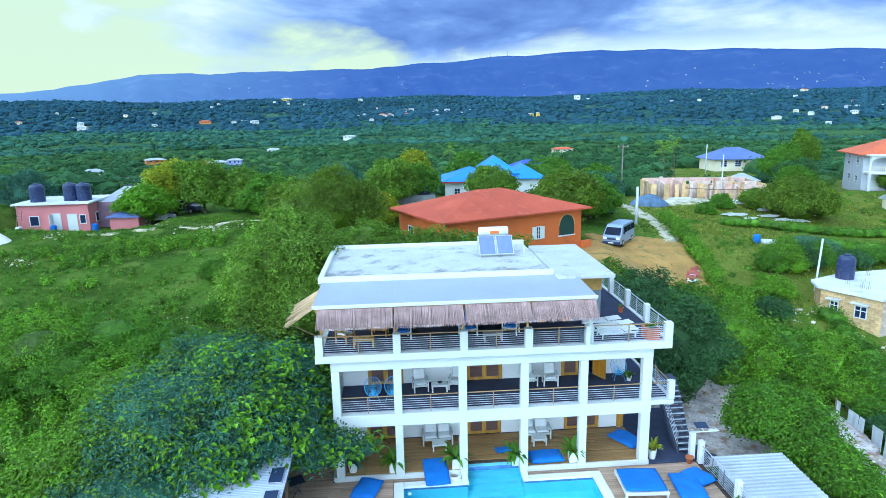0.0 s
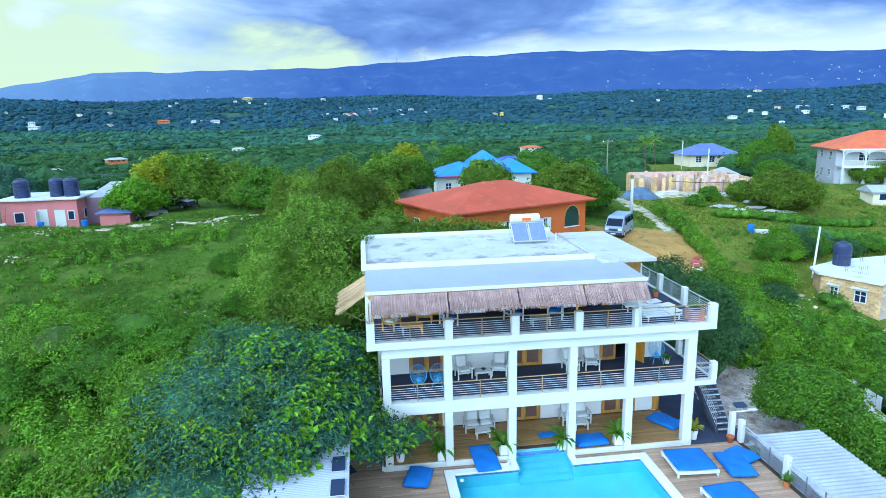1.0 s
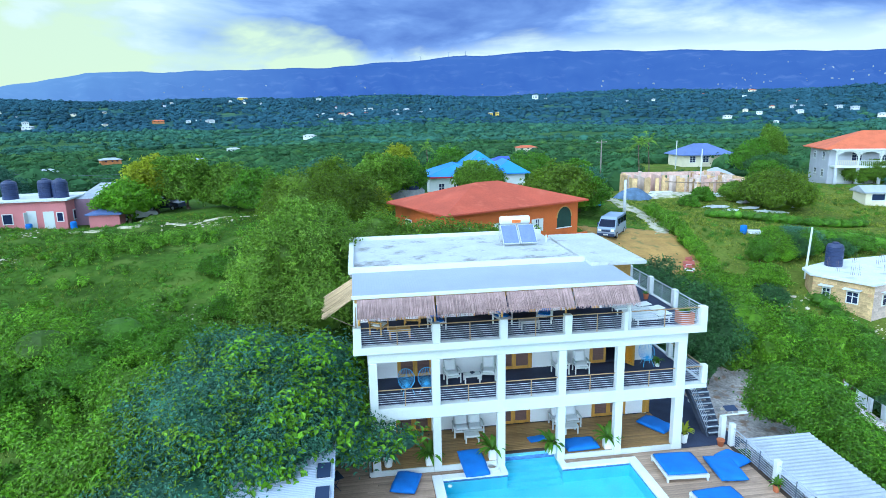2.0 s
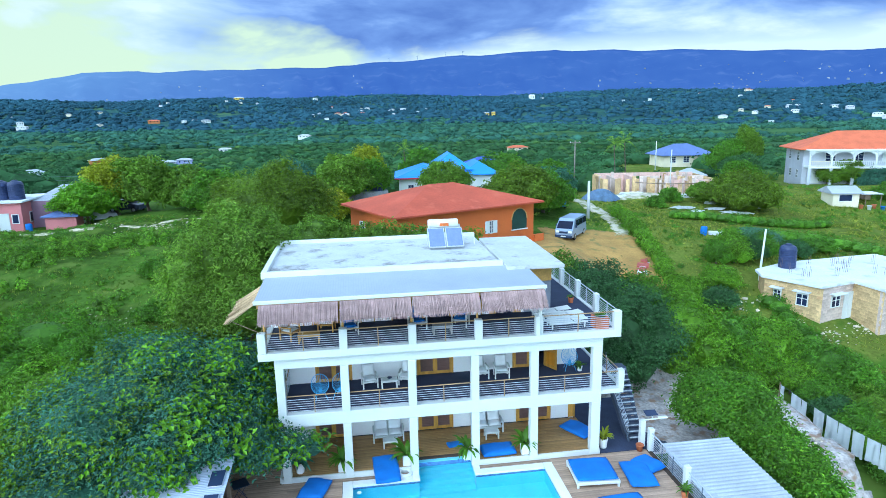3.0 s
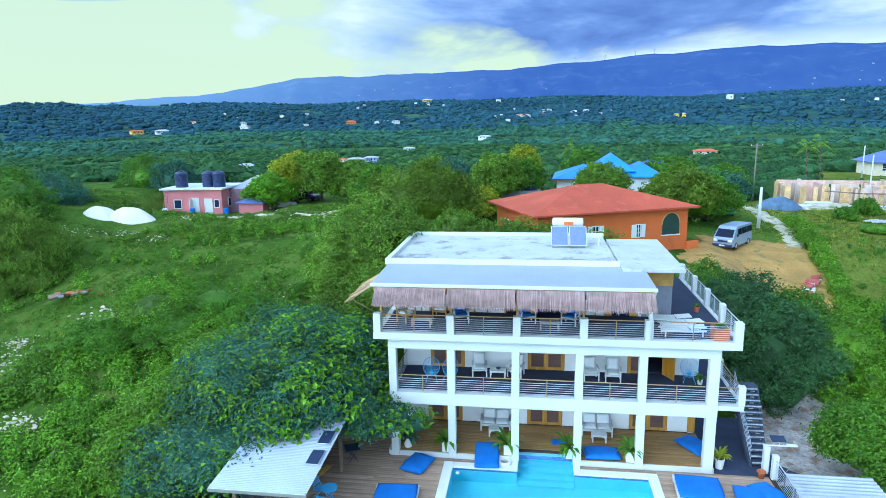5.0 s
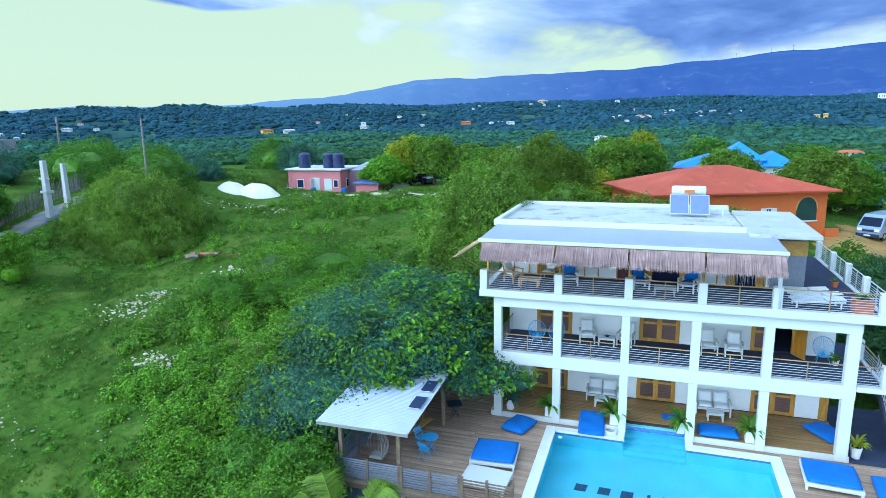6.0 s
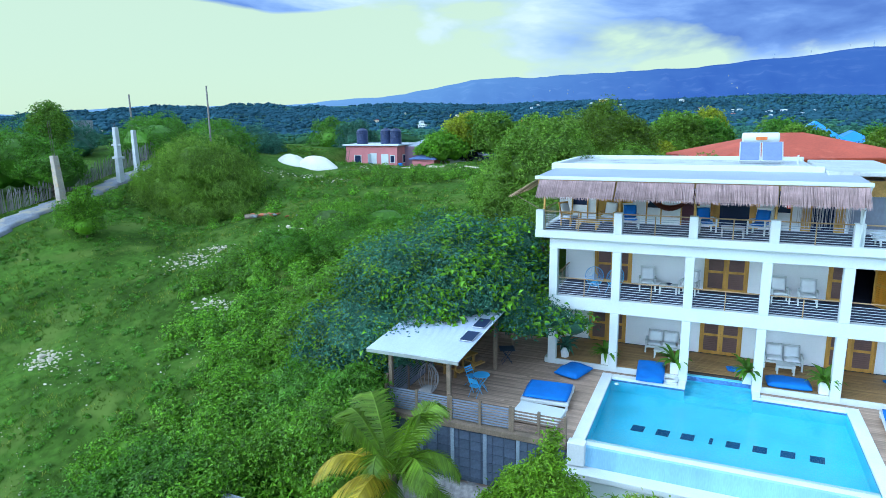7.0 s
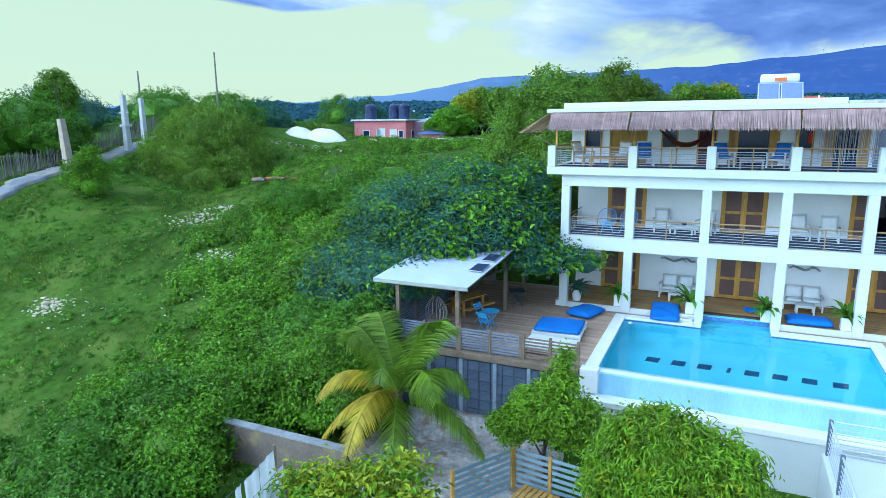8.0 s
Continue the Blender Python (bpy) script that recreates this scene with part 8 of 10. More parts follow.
T("hill_shrub", "bluish green loose bush in the eastern meadow", 38.8, 55, [(38.2, 55, gz(38.5, 55) + 1.0, 1.7, 1.4, 0.9), (40.0, 55.2, gz(39.5, 55) + 0.8, 1.4, 1.2, 0.8), (37.0, 54.8, gz(37, 55) + 0.6, 1.1, 1.0, 0.6)], 7000, mat("leaf_blue_green", (0.13, 0.27, 0.17), 0.6, var=0.3, scale=0.5, fine=3, per="island", pervar=0.4, leaf=0.5, bump=0), 531, leaf=(0.22, 0.07), r=0.07, clump=0.34, core=0.5, category="shrub")
for i, (x, y, r, h) in enumerate(((32.8, 51.6, 1.0, 2.0), (34.4, 51.4, 1.1, 2.3), (36.0, 51.8, 1.1, 2.2), (37.6, 52.2, 1.0, 2.0), (35.2, 53.4, 1.2, 2.0), (41.5, 53.0, 1.2, 1.3), (44.5, 53.8, 1.3, 1.2), (30.2, 47.0, 1.3, 1.7), (28.6, 44.2, 1.2, 1.5))):
    g = gz(x, y)
    T("meadow_bush", "tall rank green bush in the eastern meadow", x, y, [(x, y, g + h * 0.62, r, r, h * 0.5), (x + r * 0.5, y - 0.4, g + h * 0.35, r * 0.75, r * 0.7, h * 0.4), (x - r * 0.5, y + 0.1, g + h * 0.4, r * 0.7, r * 0.7, h * 0.42)], 4200, (LEAF, LEAF_SHRUB, LEAF_DEEP)[i % 3], 540 + i, leaf=(0.20, 0.085), r=0.06, clump=0.34, core=0.74, category="bush", group="meadow bushes")
T("sapling", "thin leafy sapling on the slope by the acacia", -38.9, 30.0, [(-38.9, 30, 5.4, 0.8, 0.8, 1.1), (-39.3, 30, 4.4, 1.0, 0.9, 0.9)], 3500, LEAF_SHRUB, 532, leaf=(0.2, 0.08), r=0.06, clump=0.3, core=0.4)

# clipped hedges along the yard
def hedge(pts, w, h, n, seed, label="clipped green hedge along the yard", material=None):
    rng = np.random.default_rng(seed)
    x, y = pts[0]
    t = thing("hedge", (x, y, gz(x, y)), label, "hedge", "hedges")
    lobes = []
    for (x0, y0), (x1, y1) in zip(pts, pts[1:]):
        L = math.hypot(x1 - x0, y1 - y0)
        for i in range(int(L / (w * 0.8)) + 1):
            s = i * w * 0.8 / L
            px, py = x0 + (x1 - x0) * s, y0 + (y1 - y0) * s
            lobes.append((px + rng.normal() * 0.1, py + rng.normal() * 0.1, gz(px, py) + h * 0.42, w * rng.uniform(0.85, 1.15), w, h * rng.uniform(0.5, 0.66)))
    foliage("leaves", t, lobes, n, material or LEAF, rng, (0.20, 0.09), 0.32, 12, 0.72)


hedge([(29.6, 67), (28.2, 58), (26.4, 49), (25.4, 43)], 0.75, 1.35, 15000, 81, material=LEAF_SHRUB)
hedge([(36, 66), (43, 62.5), (52, 61.5)], 0.8, 1.0, 5000, 82)
hedge([(40, 58), (46, 55.5), (50, 52)], 1.0, 1.2, 4000, 83, "loose green hedge across the meadow", LEAF)
hedge([(33.0, 44.0), (32.6, 38.5)], 0.9, 1.0, 2500, 84, "low green bushes along the block house", LEAF)

# ---- ground cover ----
def scatter(name, label, n, region, material, leaf, size, per, seed, tall=0.35, clear=(), bare=0.1, clusters=0, spots=()):
    """Low leafy clumps over the slope, joined: nobody could count them."""
    rng = np.random.default_rng(seed)
    x0, x1, y0, y1 = region
    x, y = rng.uniform(x0, x1, n), rng.uniform(y0, y1, n)
    if clusters:
        which = rng.integers(0, clusters, n)
        reach = rng.uniform(0.5, 2.0, clusters)[which]
        x, y = x[:clusters][which] + rng.normal(size=n) * reach * 1.3, y[:clusters][which] + rng.normal(size=n) * reach * 0.8
    if spots:
        q = np.array(spots)[rng.integers(0, len(spots), n)]
        x, y = q[:, 0] + rng.normal(size=n) * q[:, 2], q[:, 1] + rng.normal(size=n) * q[:, 2] * 0.8
    patch = np.sin(x * 0.21 + 2 * np.sin(y * 0.16)) + np.cos(y * 0.26 + 1.5 * np.sin(x * 0.12)) + rng.normal(size=n) * 0.55
    keep = patch > bare if tall > 0.2 else np.ones(n, bool)
    for a0, a1, b0, b1 in clear:
        keep &= ~((x > a0) & (x < a1) & (y > b0) & (y < b1))
    keep &= ~((np.abs((x + 47.4) + (y - 34) * 0.22) < 2.4))
    keep &= ~(((x - 21.6 - (y - 50) * 0.12) / 5.6) ** 2 + ((y - 51.5) / 9.6) ** 2 < 1)
    x, y = x[keep], y[keep]
    s = size * rng.uniform(0.5, 1.6, len(x))
    p = np.repeat(np.column_stack([x, y, ground(x, y)]), per, 0)
    k = np.repeat(s, per)
    d = rng.normal(size=p.shape)
    d[:, 2] = np.abs(d[:, 2])
    d /= np.linalg.norm(d, axis=1, keepdims=True)
    p = p + d * k[:, None] * [1, 1, tall / 0.5] * rng.uniform(0.5, 1.0, len(p))[:, None]
    v, f = leaf_quads(p, d + [0, 0, 0.6] + rng.normal(size=p.shape) * 0.4, leaf[0], leaf[1], rng)
    if tall > 0.3:
        # the twiggy inside of each clump
        cv, cf = blob([(a, b, c, q * 0.9, q * 0.9, q * tall * 1.7) for a, b, c, q in zip(x, y, ground(x, y), s)], 0.52, rng, 1)
        f = np.concatenate([f, cf + len(v)])
        v = np.concatenate([v, cv])
    ob = attach(name, mesh_from(name, v, f), material)
    return tagged(ob, label, "plants", kind="stuff")


CLEAR = ((-30.6, -26.6, 17.8, 20.6), (-30.8, -26.0, 28.4, 31.8), (-29.8, -27.4, 31.5, 33), (-24.2, -21.0, 24.4, 26.6), (-26.6, -22.6, 34.8, 36.8), (-8.6, 15, 18, 38), (-8, 9, 4, 19), (-1, 18, 47, 60), (14, 24.5, 25.5, 36), (33.2, 48.4, 39.8, 50), (-40.5, -27.5, 63, 74), (31, 47, 75, 90), (-45, -33, 52, 58))
SHRUB_SPOTS = ((-20.7, 26.1, 1.5), (-16.7, 24.4, 1.5), (-16.5, 22.4, 1.3), (-21.6, 24.0, 1.2), (-16.8, 20.3, 1.6), (-16.2, 18.9, 1.5), (-14.9, 15.8, 1.6), (-13.0, 18.0, 1.4), (-23.8, 29.8, 1.3), (-20.6, 29.6, 1.6), (-18.0, 28.0, 1.8), (-22.7, 39.0, 0.9), (-22.3, 35.7, 1.2),
               (-20.8, 31.6, 1.6), (-15.1, 29.8, 1.8), (-22.9, 52.6, 1.2), (-20.4, 54.0, 1.2), (-17.5, 54.6, 1.1), (-25.6, 50.4, 1.1), (-16.4, 36.6, 1.1), (-44.8, 35.9, 1.2), (-48.0, 36.2, 1.2), (-12.9, 16.2, 1.4), (-19.5, 24.2, 1.8), (-24.2, 27.6, 0.9))
scatter("ground_shrubs", "low bright green shrubs in drifts on the hillside", 430, (-46, -8, 6, 62), LEAF_SHRUB, (0.18, 0.11), 0.58, 150, 91, tall=0.72, clear=CLEAR, bare=-9, spots=SHRUB_SPOTS)
scatter("ground_shrubs", "low green weeds in drifts on the hillside", 170, (-46, -8, 6, 62), LEAF, (0.16, 0.10), 0.45, 120, 92, tall=0.6, clear=CLEAR, bare=-9, spots=SHRUB_SPOTS)
scatter("ground_shrubs", "small green weeds scattered over the hillside", 1700, (-48, -10, 6, 64), LEAF, (0.15, 0.08), 0.26, 26, 89, tall=0.5, clear=CLEAR, bare=-9, clusters=420)
scatter("ground_shrubs", "separate small green clumps in the hillside grass", 90, (-34, -12, 36, 58), LEAF_SHRUB, (0.20, 0.12), 0.44, 80, 98, tall=0.7, clear=CLEAR, bare=-9, clusters=55)
scatter("ground_shrubs", "thick green weeds on the lower slope", 110, (-30, -13, 4, 12), LEAF, (0.20, 0.12), 0.55, 90, 90, tall=0.6, clear=CLEAR, bare=-9, clusters=26)
scatter("ground_shrubs", "low green weeds over the eastern meadow", 170, (26, 72, 40, 82), LEAF, (0.20, 0.10), 0.42, 60, 93, tall=0.5, clear=CLEAR, bare=-9, clusters=40)


def blades(name, label, n, region, material, height, width, seed, per=6):
    """Upright blades of grass in tufts, one triangle each, joined: nobody could count them."""
    rng = np.random.default_rng(seed)
    x0, x1, y0, y1 = region
    x, y = rng.uniform(x0, x1, n), rng.uniform(y0, y1, n)
    keep = np.sin(x * 1.3 + 2 * np.sin(y * 0.9)) + np.cos(y * 1.1 + 1.5 * np.sin(x * 0.7)) + rng.normal(size=n) > -0.9
    for a0, a1, b0, b1 in CLEAR[5:]:
        keep &= ~((x > a0) & (x < a1) & (y > b0) & (y < b1))
    keep &= np.abs((x + 47.4) + (y - 34) * 0.22) > 1.7
    keep &= ((x - 20.9 - (y - 50) * 0.14) / 6.4) ** 2 + ((y - 51.5) / 10.0) ** 2 > 1
    x, y = x[keep], y[keep]
    lush = 0.75 + 0.4 * np.sin(x * 0.27 + 1.7 * np.sin(y * 0.19)) * np.cos(y * 0.31)
    h = np.repeat(height * lush * rng.uniform(0.6, 1.3, len(x)), per)
    p = np.repeat(np.column_stack([x, y]), per, 0) + rng.normal(size=(len(x) * per, 2)) * 0.10
    a = rng.uniform(0, 2 * np.pi, len(p))
    side = np.column_stack([np.cos(a), np.sin(a), np.zeros(len(p))]) * (width * rng.uniform(0.7, 1.3, len(p)))[:, None]
    base = np.column_stack([p, ground(p[:, 0], p[:, 1]) - 0.02])
    tip = base + np.column_stack([rng.normal(size=(len(p), 2)) * 0.45, rng.uniform(0.6, 1.1, len(p))]) * h[:, None]
    v = np.stack([base - side, base + side, tip], 1).reshape(-1, 3)
    ob = attach(name, mesh_from(name, v, np.arange(len(v)).reshape(-1, 3)), material)
    return tagged(ob, label, "grass", kind="stuff")


DRY = mat("dry_blade", (0.30, 0.33, 0.05), 0.9, per="island", pervar=0.3, leaf=0.3, bump=0, spec=0.15)
blades("hill_grass", "rough green grass over the hillside", 34000, (-52, -8, 3, 66), BLADE, 0.19, 0.024, 94)
blades("dry_grass", "straw-tipped grass among the green on the hillside", 4500, (-52, -8, 3, 66), DRY, 0.26, 0.018, 87)
blades("meadow_grass", "rough green grass over the eastern meadow", 9000, (22, 74, 34, 86), BLADE, 0.26, 0.030, 95)
blades("dry_grass", "yellowed grass over the eastern meadow", 13000, (25, 74, 38, 86), DRY, 0.28, 0.030, 96)


# woods on the plain: many low crowns, in drifts that leave fields open between them
def woods(name, label, n, d0, d1, b0, b1, size, leaves, leaf, round_, thin, seed, material):
    rng = np.random.default_rng(seed)
    b = np.radians(rng.uniform(b0, b1, n))
    d = np.sqrt(rng.uniform(d0 * d0, d1 * d1, n))
    x, y = d * np.sin(b), d * np.cos(b)
    drift = np.sin(x * 0.021 + 2 * np.sin(y * 0.013)) + np.cos(y * 0.017 + x * 0.008) + 0.7 * np.sin(x * 0.047 + 1.0) * np.cos(y * 0.041) + 0.6 * np.sin(y * 0.0061 + x * 0.0023)
    keep = drift + rng.normal(size=n) * 0.35 > thin
    for hx, hy, r in HOUSE_SPOTS:
        dd = math.hypot(hx, hy)
        ux, uy = hx / dd, hy / dd
        along = x * ux + y * uy - dd
        across = np.abs(x * uy - y * ux)
        keep &= ~((across < r * 0.62) & (along > -max(14, r * 2.4)) & (along < r * 0.8))
    keep &= ~((np.abs(x) < 72) & (y < 84) & (y > -10))
    keep &= ~((x > 30) & (x < 75) & (y < 98))
    x, y = x[keep], y[keep]
    m = len(x)
    s = size * np.clip(rng.lognormal(0, 0.36, m), 0.4, 1.8)
    tall = rng.uniform(0.42, 0.75, m)
    mid = np.column_stack([x, y, ground(x, y) + s * 0.25])
    tmp = nb()
    bmesh.ops.create_icosphere(tmp, subdivisions=round_, radius=1)
    tmp.verts.ensure_lookup_table()
    uv = np.array([q.co[:] for q in tmp.verts])
    uf = np.array([[q.index for q in g.verts] for g in tmp.faces if g.calc_center_median().z > -0.45])
    tmp.free()
    shape = ((0.84 if leaves else 1.0) * (1 + rng.uniform(-0.24, 0.24, (m, len(uv)))))[:, :, None] * s[:, None, None]
    v = (uv[None] * shape * np.stack([rng.uniform(0.85, 1.3, m), np.ones(m), tall], 1)[:, None] + mid[:, None]).reshape(-1, 3)
    f = (uf[None] + (np.arange(m) * len(uv))[:, None, None]).reshape(-1, 3)
    if leaves:
        u = rng.normal(size=(m, leaves, 3))
        u[:, :, 2] = np.abs(u[:, :, 2]) - 0.15
        u /= np.linalg.norm(u, axis=2, keepdims=True)
        p = mid[:, None] + u * s[:, None, None] * np.stack([np.ones(m), np.ones(m), tall], 1)[:, None] * rng.uniform(0.85, 1.12, (m, leaves, 1))
        lv, lf = leaf_quads(p.reshape(-1, 3), (u + [0, 0, 0.45] + rng.normal(size=u.shape) * 0.35).reshape(-1, 3), leaf, leaf * 0.7, rng)
        f = np.concatenate([f, lf + len(v)])
        v = np.concatenate([v, lv])
    ob = attach(name, mesh_from(name, v, f), material)
    return tagged(ob, label, "woods", kind="stuff")


woods("woods", "dense green woods on the near plain", 4600, 78, 270, -66, 52, 2.0, 40, 0.72, 1, -1.4, 97, LEAF_FAR)
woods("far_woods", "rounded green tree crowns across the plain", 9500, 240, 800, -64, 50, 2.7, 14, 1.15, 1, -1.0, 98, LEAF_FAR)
woods("far_woods", "dense green woods on the middle plain", 13000, 640, 1450, -64, 50, 4.4, 6, 2.6, 1, -1.15, 88, LEAF_PLAIN_HAZED)
woods("far_woods", "dense woods on the far plain, haze put into their green", 18000, 1250, 2900, -64, 50, 7.5, 3, 5.0, 1, -1.5, 99, LEAF_HAZE)
# ---- furniture and loose things ----
def put(ob, *m):
    """Moves a built thing to its place."""
    ob.matrix_basis = pose(*m)
    return ob


def daybed(x, y, z, rz, mattress, w=1.85, d=1.8, label=""):
    t = thing("daybed", (0, 0, 0), label, "daybed", "daybeds on the deck")
    fr = nb()
    for q in ((-w / 2, w / 2, -d / 2, -d / 2 + 0.09), (-w / 2, w / 2, d / 2 - 0.09, d / 2), (-w / 2, -w / 2 + 0.09, -d / 2 + 0.09, d / 2 - 0.09), (w / 2 - 0.09, w / 2, -d / 2 + 0.09, d / 2 - 0.09)):
        bx(fr, *q, 0.16, 0.30)
    part("frame", bev(fr, 0.008), WHITE, t, world=False)
    for i in range(12):
        yy = -d / 2 + 0.13 + (d - 0.26) * i / 11
        part("slat", bev(bx(nb(), -w / 2 + 0.09, w / 2 - 0.09, yy - 0.05, yy + 0.05, 0.265, 0.298), 0.004), WHITE, t, world=False)
    for sx in (-1, 1):
        for sy in (-1, 1):
            part("leg", bev(bx(nb(), sx * (w / 2 - 0.06) - 0.045, sx * (w / 2 - 0.06) + 0.045, sy * (d / 2 - 0.06) - 0.045, sy * (d / 2 - 0.06) + 0.045, 0, 0.16), 0.006), WHITE, t, world=False)
    if mattress:
        part("mattress", cushion(nb(), w - 0.06, d - 0.06, 0.13, Matrix.Translation((0, 0, 0.30)), 14, 14, 0.02), BLUE_CLOTH, t, "bright blue mattress", world=False, smooth=True)
    return put(t, x, y, z, 0, 0, rz)


WB = "low white slatted daybed with a bright blue mattress"
daybed(-2.25, 22.2, DECK, 4, True, 1.85, 1.8, WB)
daybed(-2.15, 20.3, DECK, -3, False, 1.8, 1.35, "low white slatted daybed without its mattress")
daybed(10.35, 24.25, DECK, -4, True, 1.9, 1.85, WB)
daybed(10.7, 21.4, DECK, 3, True, 1.9, 1.8, WB)


def pad(x, y, z, rz, w, d, h, label, rx=0.0, seed=1):
    t = thing("floor_cushion", (0, 0, 0), label, "cushion", "blue floor cushions")
    a = part("pad", cushion(nb(), w, d, h, None, 16, 16, 0.05), BLUE_CLOTH, t, world=False, smooth=True)
    for s in (-0.48, 0.48):
        part("piping", tube(nb(), (-w / 2 + 0.05, d * s, h * 0.5), (w / 2 - 0.05, d * s, h * 0.5), 0.012, None, 6), BLUE_CLOTH, a, world=False)
    return put(t, x, y, z, rx, 0, rz)


PB = "large bright blue cloth floor cushion on the boards"
pad(-1.85, 25.15, DECK, -18, 1.15, 1.55, 0.30, PB)
pad(1.3, 26.05, -0.06, 3, 1.15, 2.0, 0.22, "bright blue cushion folded over the terrace edge", 5)
pad(6.6, 26.66, 0.0, 2, 1.65, 1.05, 0.26, PB)
pad(11.0, 27.9, 0.0, 35, 1.1, 1.6, 0.24, PB, 3)
pad(12.35, 23.9, DECK, -6, 1.25, 2.0, 0.28, PB)
pad(13.15, 24.6, DECK, 24, 1.0, 1.3, 0.26, PB)
pad(4.75, 27.6, 0.0, 10, 0.9, 0.5, 0.12, "small bright blue cushion by the pool steps")


def armchair(label, frame_mat, seat_mat, group, w=0.68):
    """A slatted low armchair that looks towards -y."""
    t = thing("armchair", (0, 0, 0), label, "chair", group)
    for sx in (-1, 1):
        part("arm", bev(bx(nb(), sx * (w / 2) - 0.045, sx * (w / 2) + 0.045, -0.34, 0.30, 0.58, 0.62), 0.006), frame_mat, t, world=False)
        for sy in (-0.30, 0.26):
            part("leg", bev(bx(nb(), sx * (w / 2) - 0.03, sx * (w / 2) + 0.03, sy - 0.03, sy + 0.03, 0, 0.58), 0.005), frame_mat, t, world=False)
    st = part("seat", bev(bx(nb(), -w / 2 + 0.03, w / 2 - 0.03, -0.34, 0.30, 0.30, 0.339), 0.005), frame_mat, t, world=False)
    for i in range(6):
        y = -0.30 + 0.11 * i
        part("seat_slat", bx(nb(), -w / 2 + 0.03, w / 2 - 0.03, y, y + 0.09, 0.34, 0.365), frame_mat, st, world=False)
    part("cushion", cushion(nb(), w - 0.1, 0.58, 0.11, Matrix.Translation((0, -0.02, 0.366)), 8, 8), seat_mat, t, world=False, smooth=True)
    m = Matrix.Translation((0, 0.28, 0.40)) @ Matrix.Rotation(radians(-18), 4, "X")
    bk = part("backrest", bx(nb(), -w / 2 + 0.02, w / 2 - 0.02, -0.01, 0.035, 0.60, 0.68, m), frame_mat, t, world=False)
    for i in range(6):
        x = -w / 2 + 0.07 + (w - 0.14) * i / 5
        part("back_slat", bx(nb(), x - 0.035, x + 0.035, 0, 0.025, 0.0, 0.6, m), frame_mat, bk, world=False)
    part("back_cushion", cushion(nb(), w - 0.12, 0.56, 0.09, m @ Matrix.Translation((0, -0.002, 0.32)) @ Matrix.Rotation(radians(90), 4, "X"), 8, 8), seat_mat, t, world=False, smooth=True)
    return t


wa = put(armchair("white painted slatted armchair on the balcony", WHITE, WHITE_CLOTH, "white armchairs"), 0.75, 28.5, 3.0, 0, 0, 8)
for x, y, r in ((2.55, 28.55, -14), (6.15, 28.5, 6), (7.2, 28.45, -4)):
    copy_thing(wa, pose(x, y, 3.0, 0, 0, r))


def low_table(label, w, d, h, m, group, legs=True):
    t = thing("low_table", (0, 0, 0), label, "table", group)
    for i in range(5):
        y = -d / 2 + d * i / 5
        part("table_slat", bev(bx(nb(), -w / 2, w / 2, y + 0.006, y + d / 5 - 0.006, h - 0.035, h), 0.004), m, t, world=False)
    for sx in (-1, 1):
        for sy in (-1, 1):
            part("leg", bev(bx(nb(), sx * (w / 2 - 0.05) - 0.035, sx * (w / 2 - 0.05) + 0.035, sy * (d / 2 - 0.05) - 0.035, sy * (d / 2 - 0.05) + 0.035, 0, h - 0.036), 0.005), m, t, world=False)
    for s in (-1, 1):
        part("apron", bx(nb(), -w / 2 + 0.09, w / 2 - 0.09, s * (d / 2 - 0.045) - 0.015, s * (d / 2 - 0.045) + 0.015, h - 0.11, h - 0.036), m, t, world=False)
    return t


put(low_table("low white slatted table on the balcony", 0.8, 0.5, 0.40, WHITE, "low white tables"), 1.68, 28.3, 3.0)
ash = thing("bowl", (1.7, 28.3, 3.40), "small dark bowl on the white table", "bowl")
part("bowl", lathe(nb(), ((0.06, 0), (0.13, 0.06), (0.12, 0.065), (0.05, 0.02)), 14), NAVY, ash, world=False, smooth=True)


def sofa(x, y):
    t = thing("sofa", (0, 0, 0), "white two-seat slatted sofa against the wall", "sofa", "white sofas")
    w = 1.35
    part("seat_frame", bev(bx(nb(), -w / 2, w / 2, -0.34, 0.34, 0.26, 0.36), 0.008), WHITE, t, world=False)
    for s in (-1, 1):
        part("seat_cushion", cushion(nb(), w / 2 - 0.04, 0.62, 0.13, Matrix.Translation((s * w / 4, -0.02, 0.361)), 8, 8), WHITE_CLOTH, t, world=False, smooth=True)
        part("back_cushion", cushion(nb(), w / 2 - 0.04, 0.48, 0.13, Matrix.Translation((s * w / 4, 0.30, 0.68)) @ Matrix.Rotation(radians(74), 4, "X"), 8, 8), WHITE_CLOTH, t, world=False, smooth=True)
        part("armrest", bev(bx(nb(), s * (w / 2 + 0.05) - 0.045, s * (w / 2 + 0.05) + 0.045, -0.36, 0.40, 0.54, 0.59), 0.006), WHITE, t, world=False)
        for yy in (-0.32, 0.36):
            part("leg", bev(bx(nb(), s * (w / 2 + 0.05) - 0.035, s * (w / 2 + 0.05) + 0.035, yy - 0.035, yy + 0.035, 0, 0.54), 0.005), WHITE, t, world=False)
    part("backrest", bev(bx(nb(), -w / 2, w / 2, 0.36, 0.41, 0.36, 0.95), 0.008), WHITE, t, world=False)
    put(t, x, y, 0.0)
    put(low_table("low white slatted table before the sofa", 0.72, 0.5, 0.40, WHITE, "low white tables"), x + 0.05, y - 0.72, 0.0)


sofa(1.55, 28.75)
sofa(6.55, 28.75)


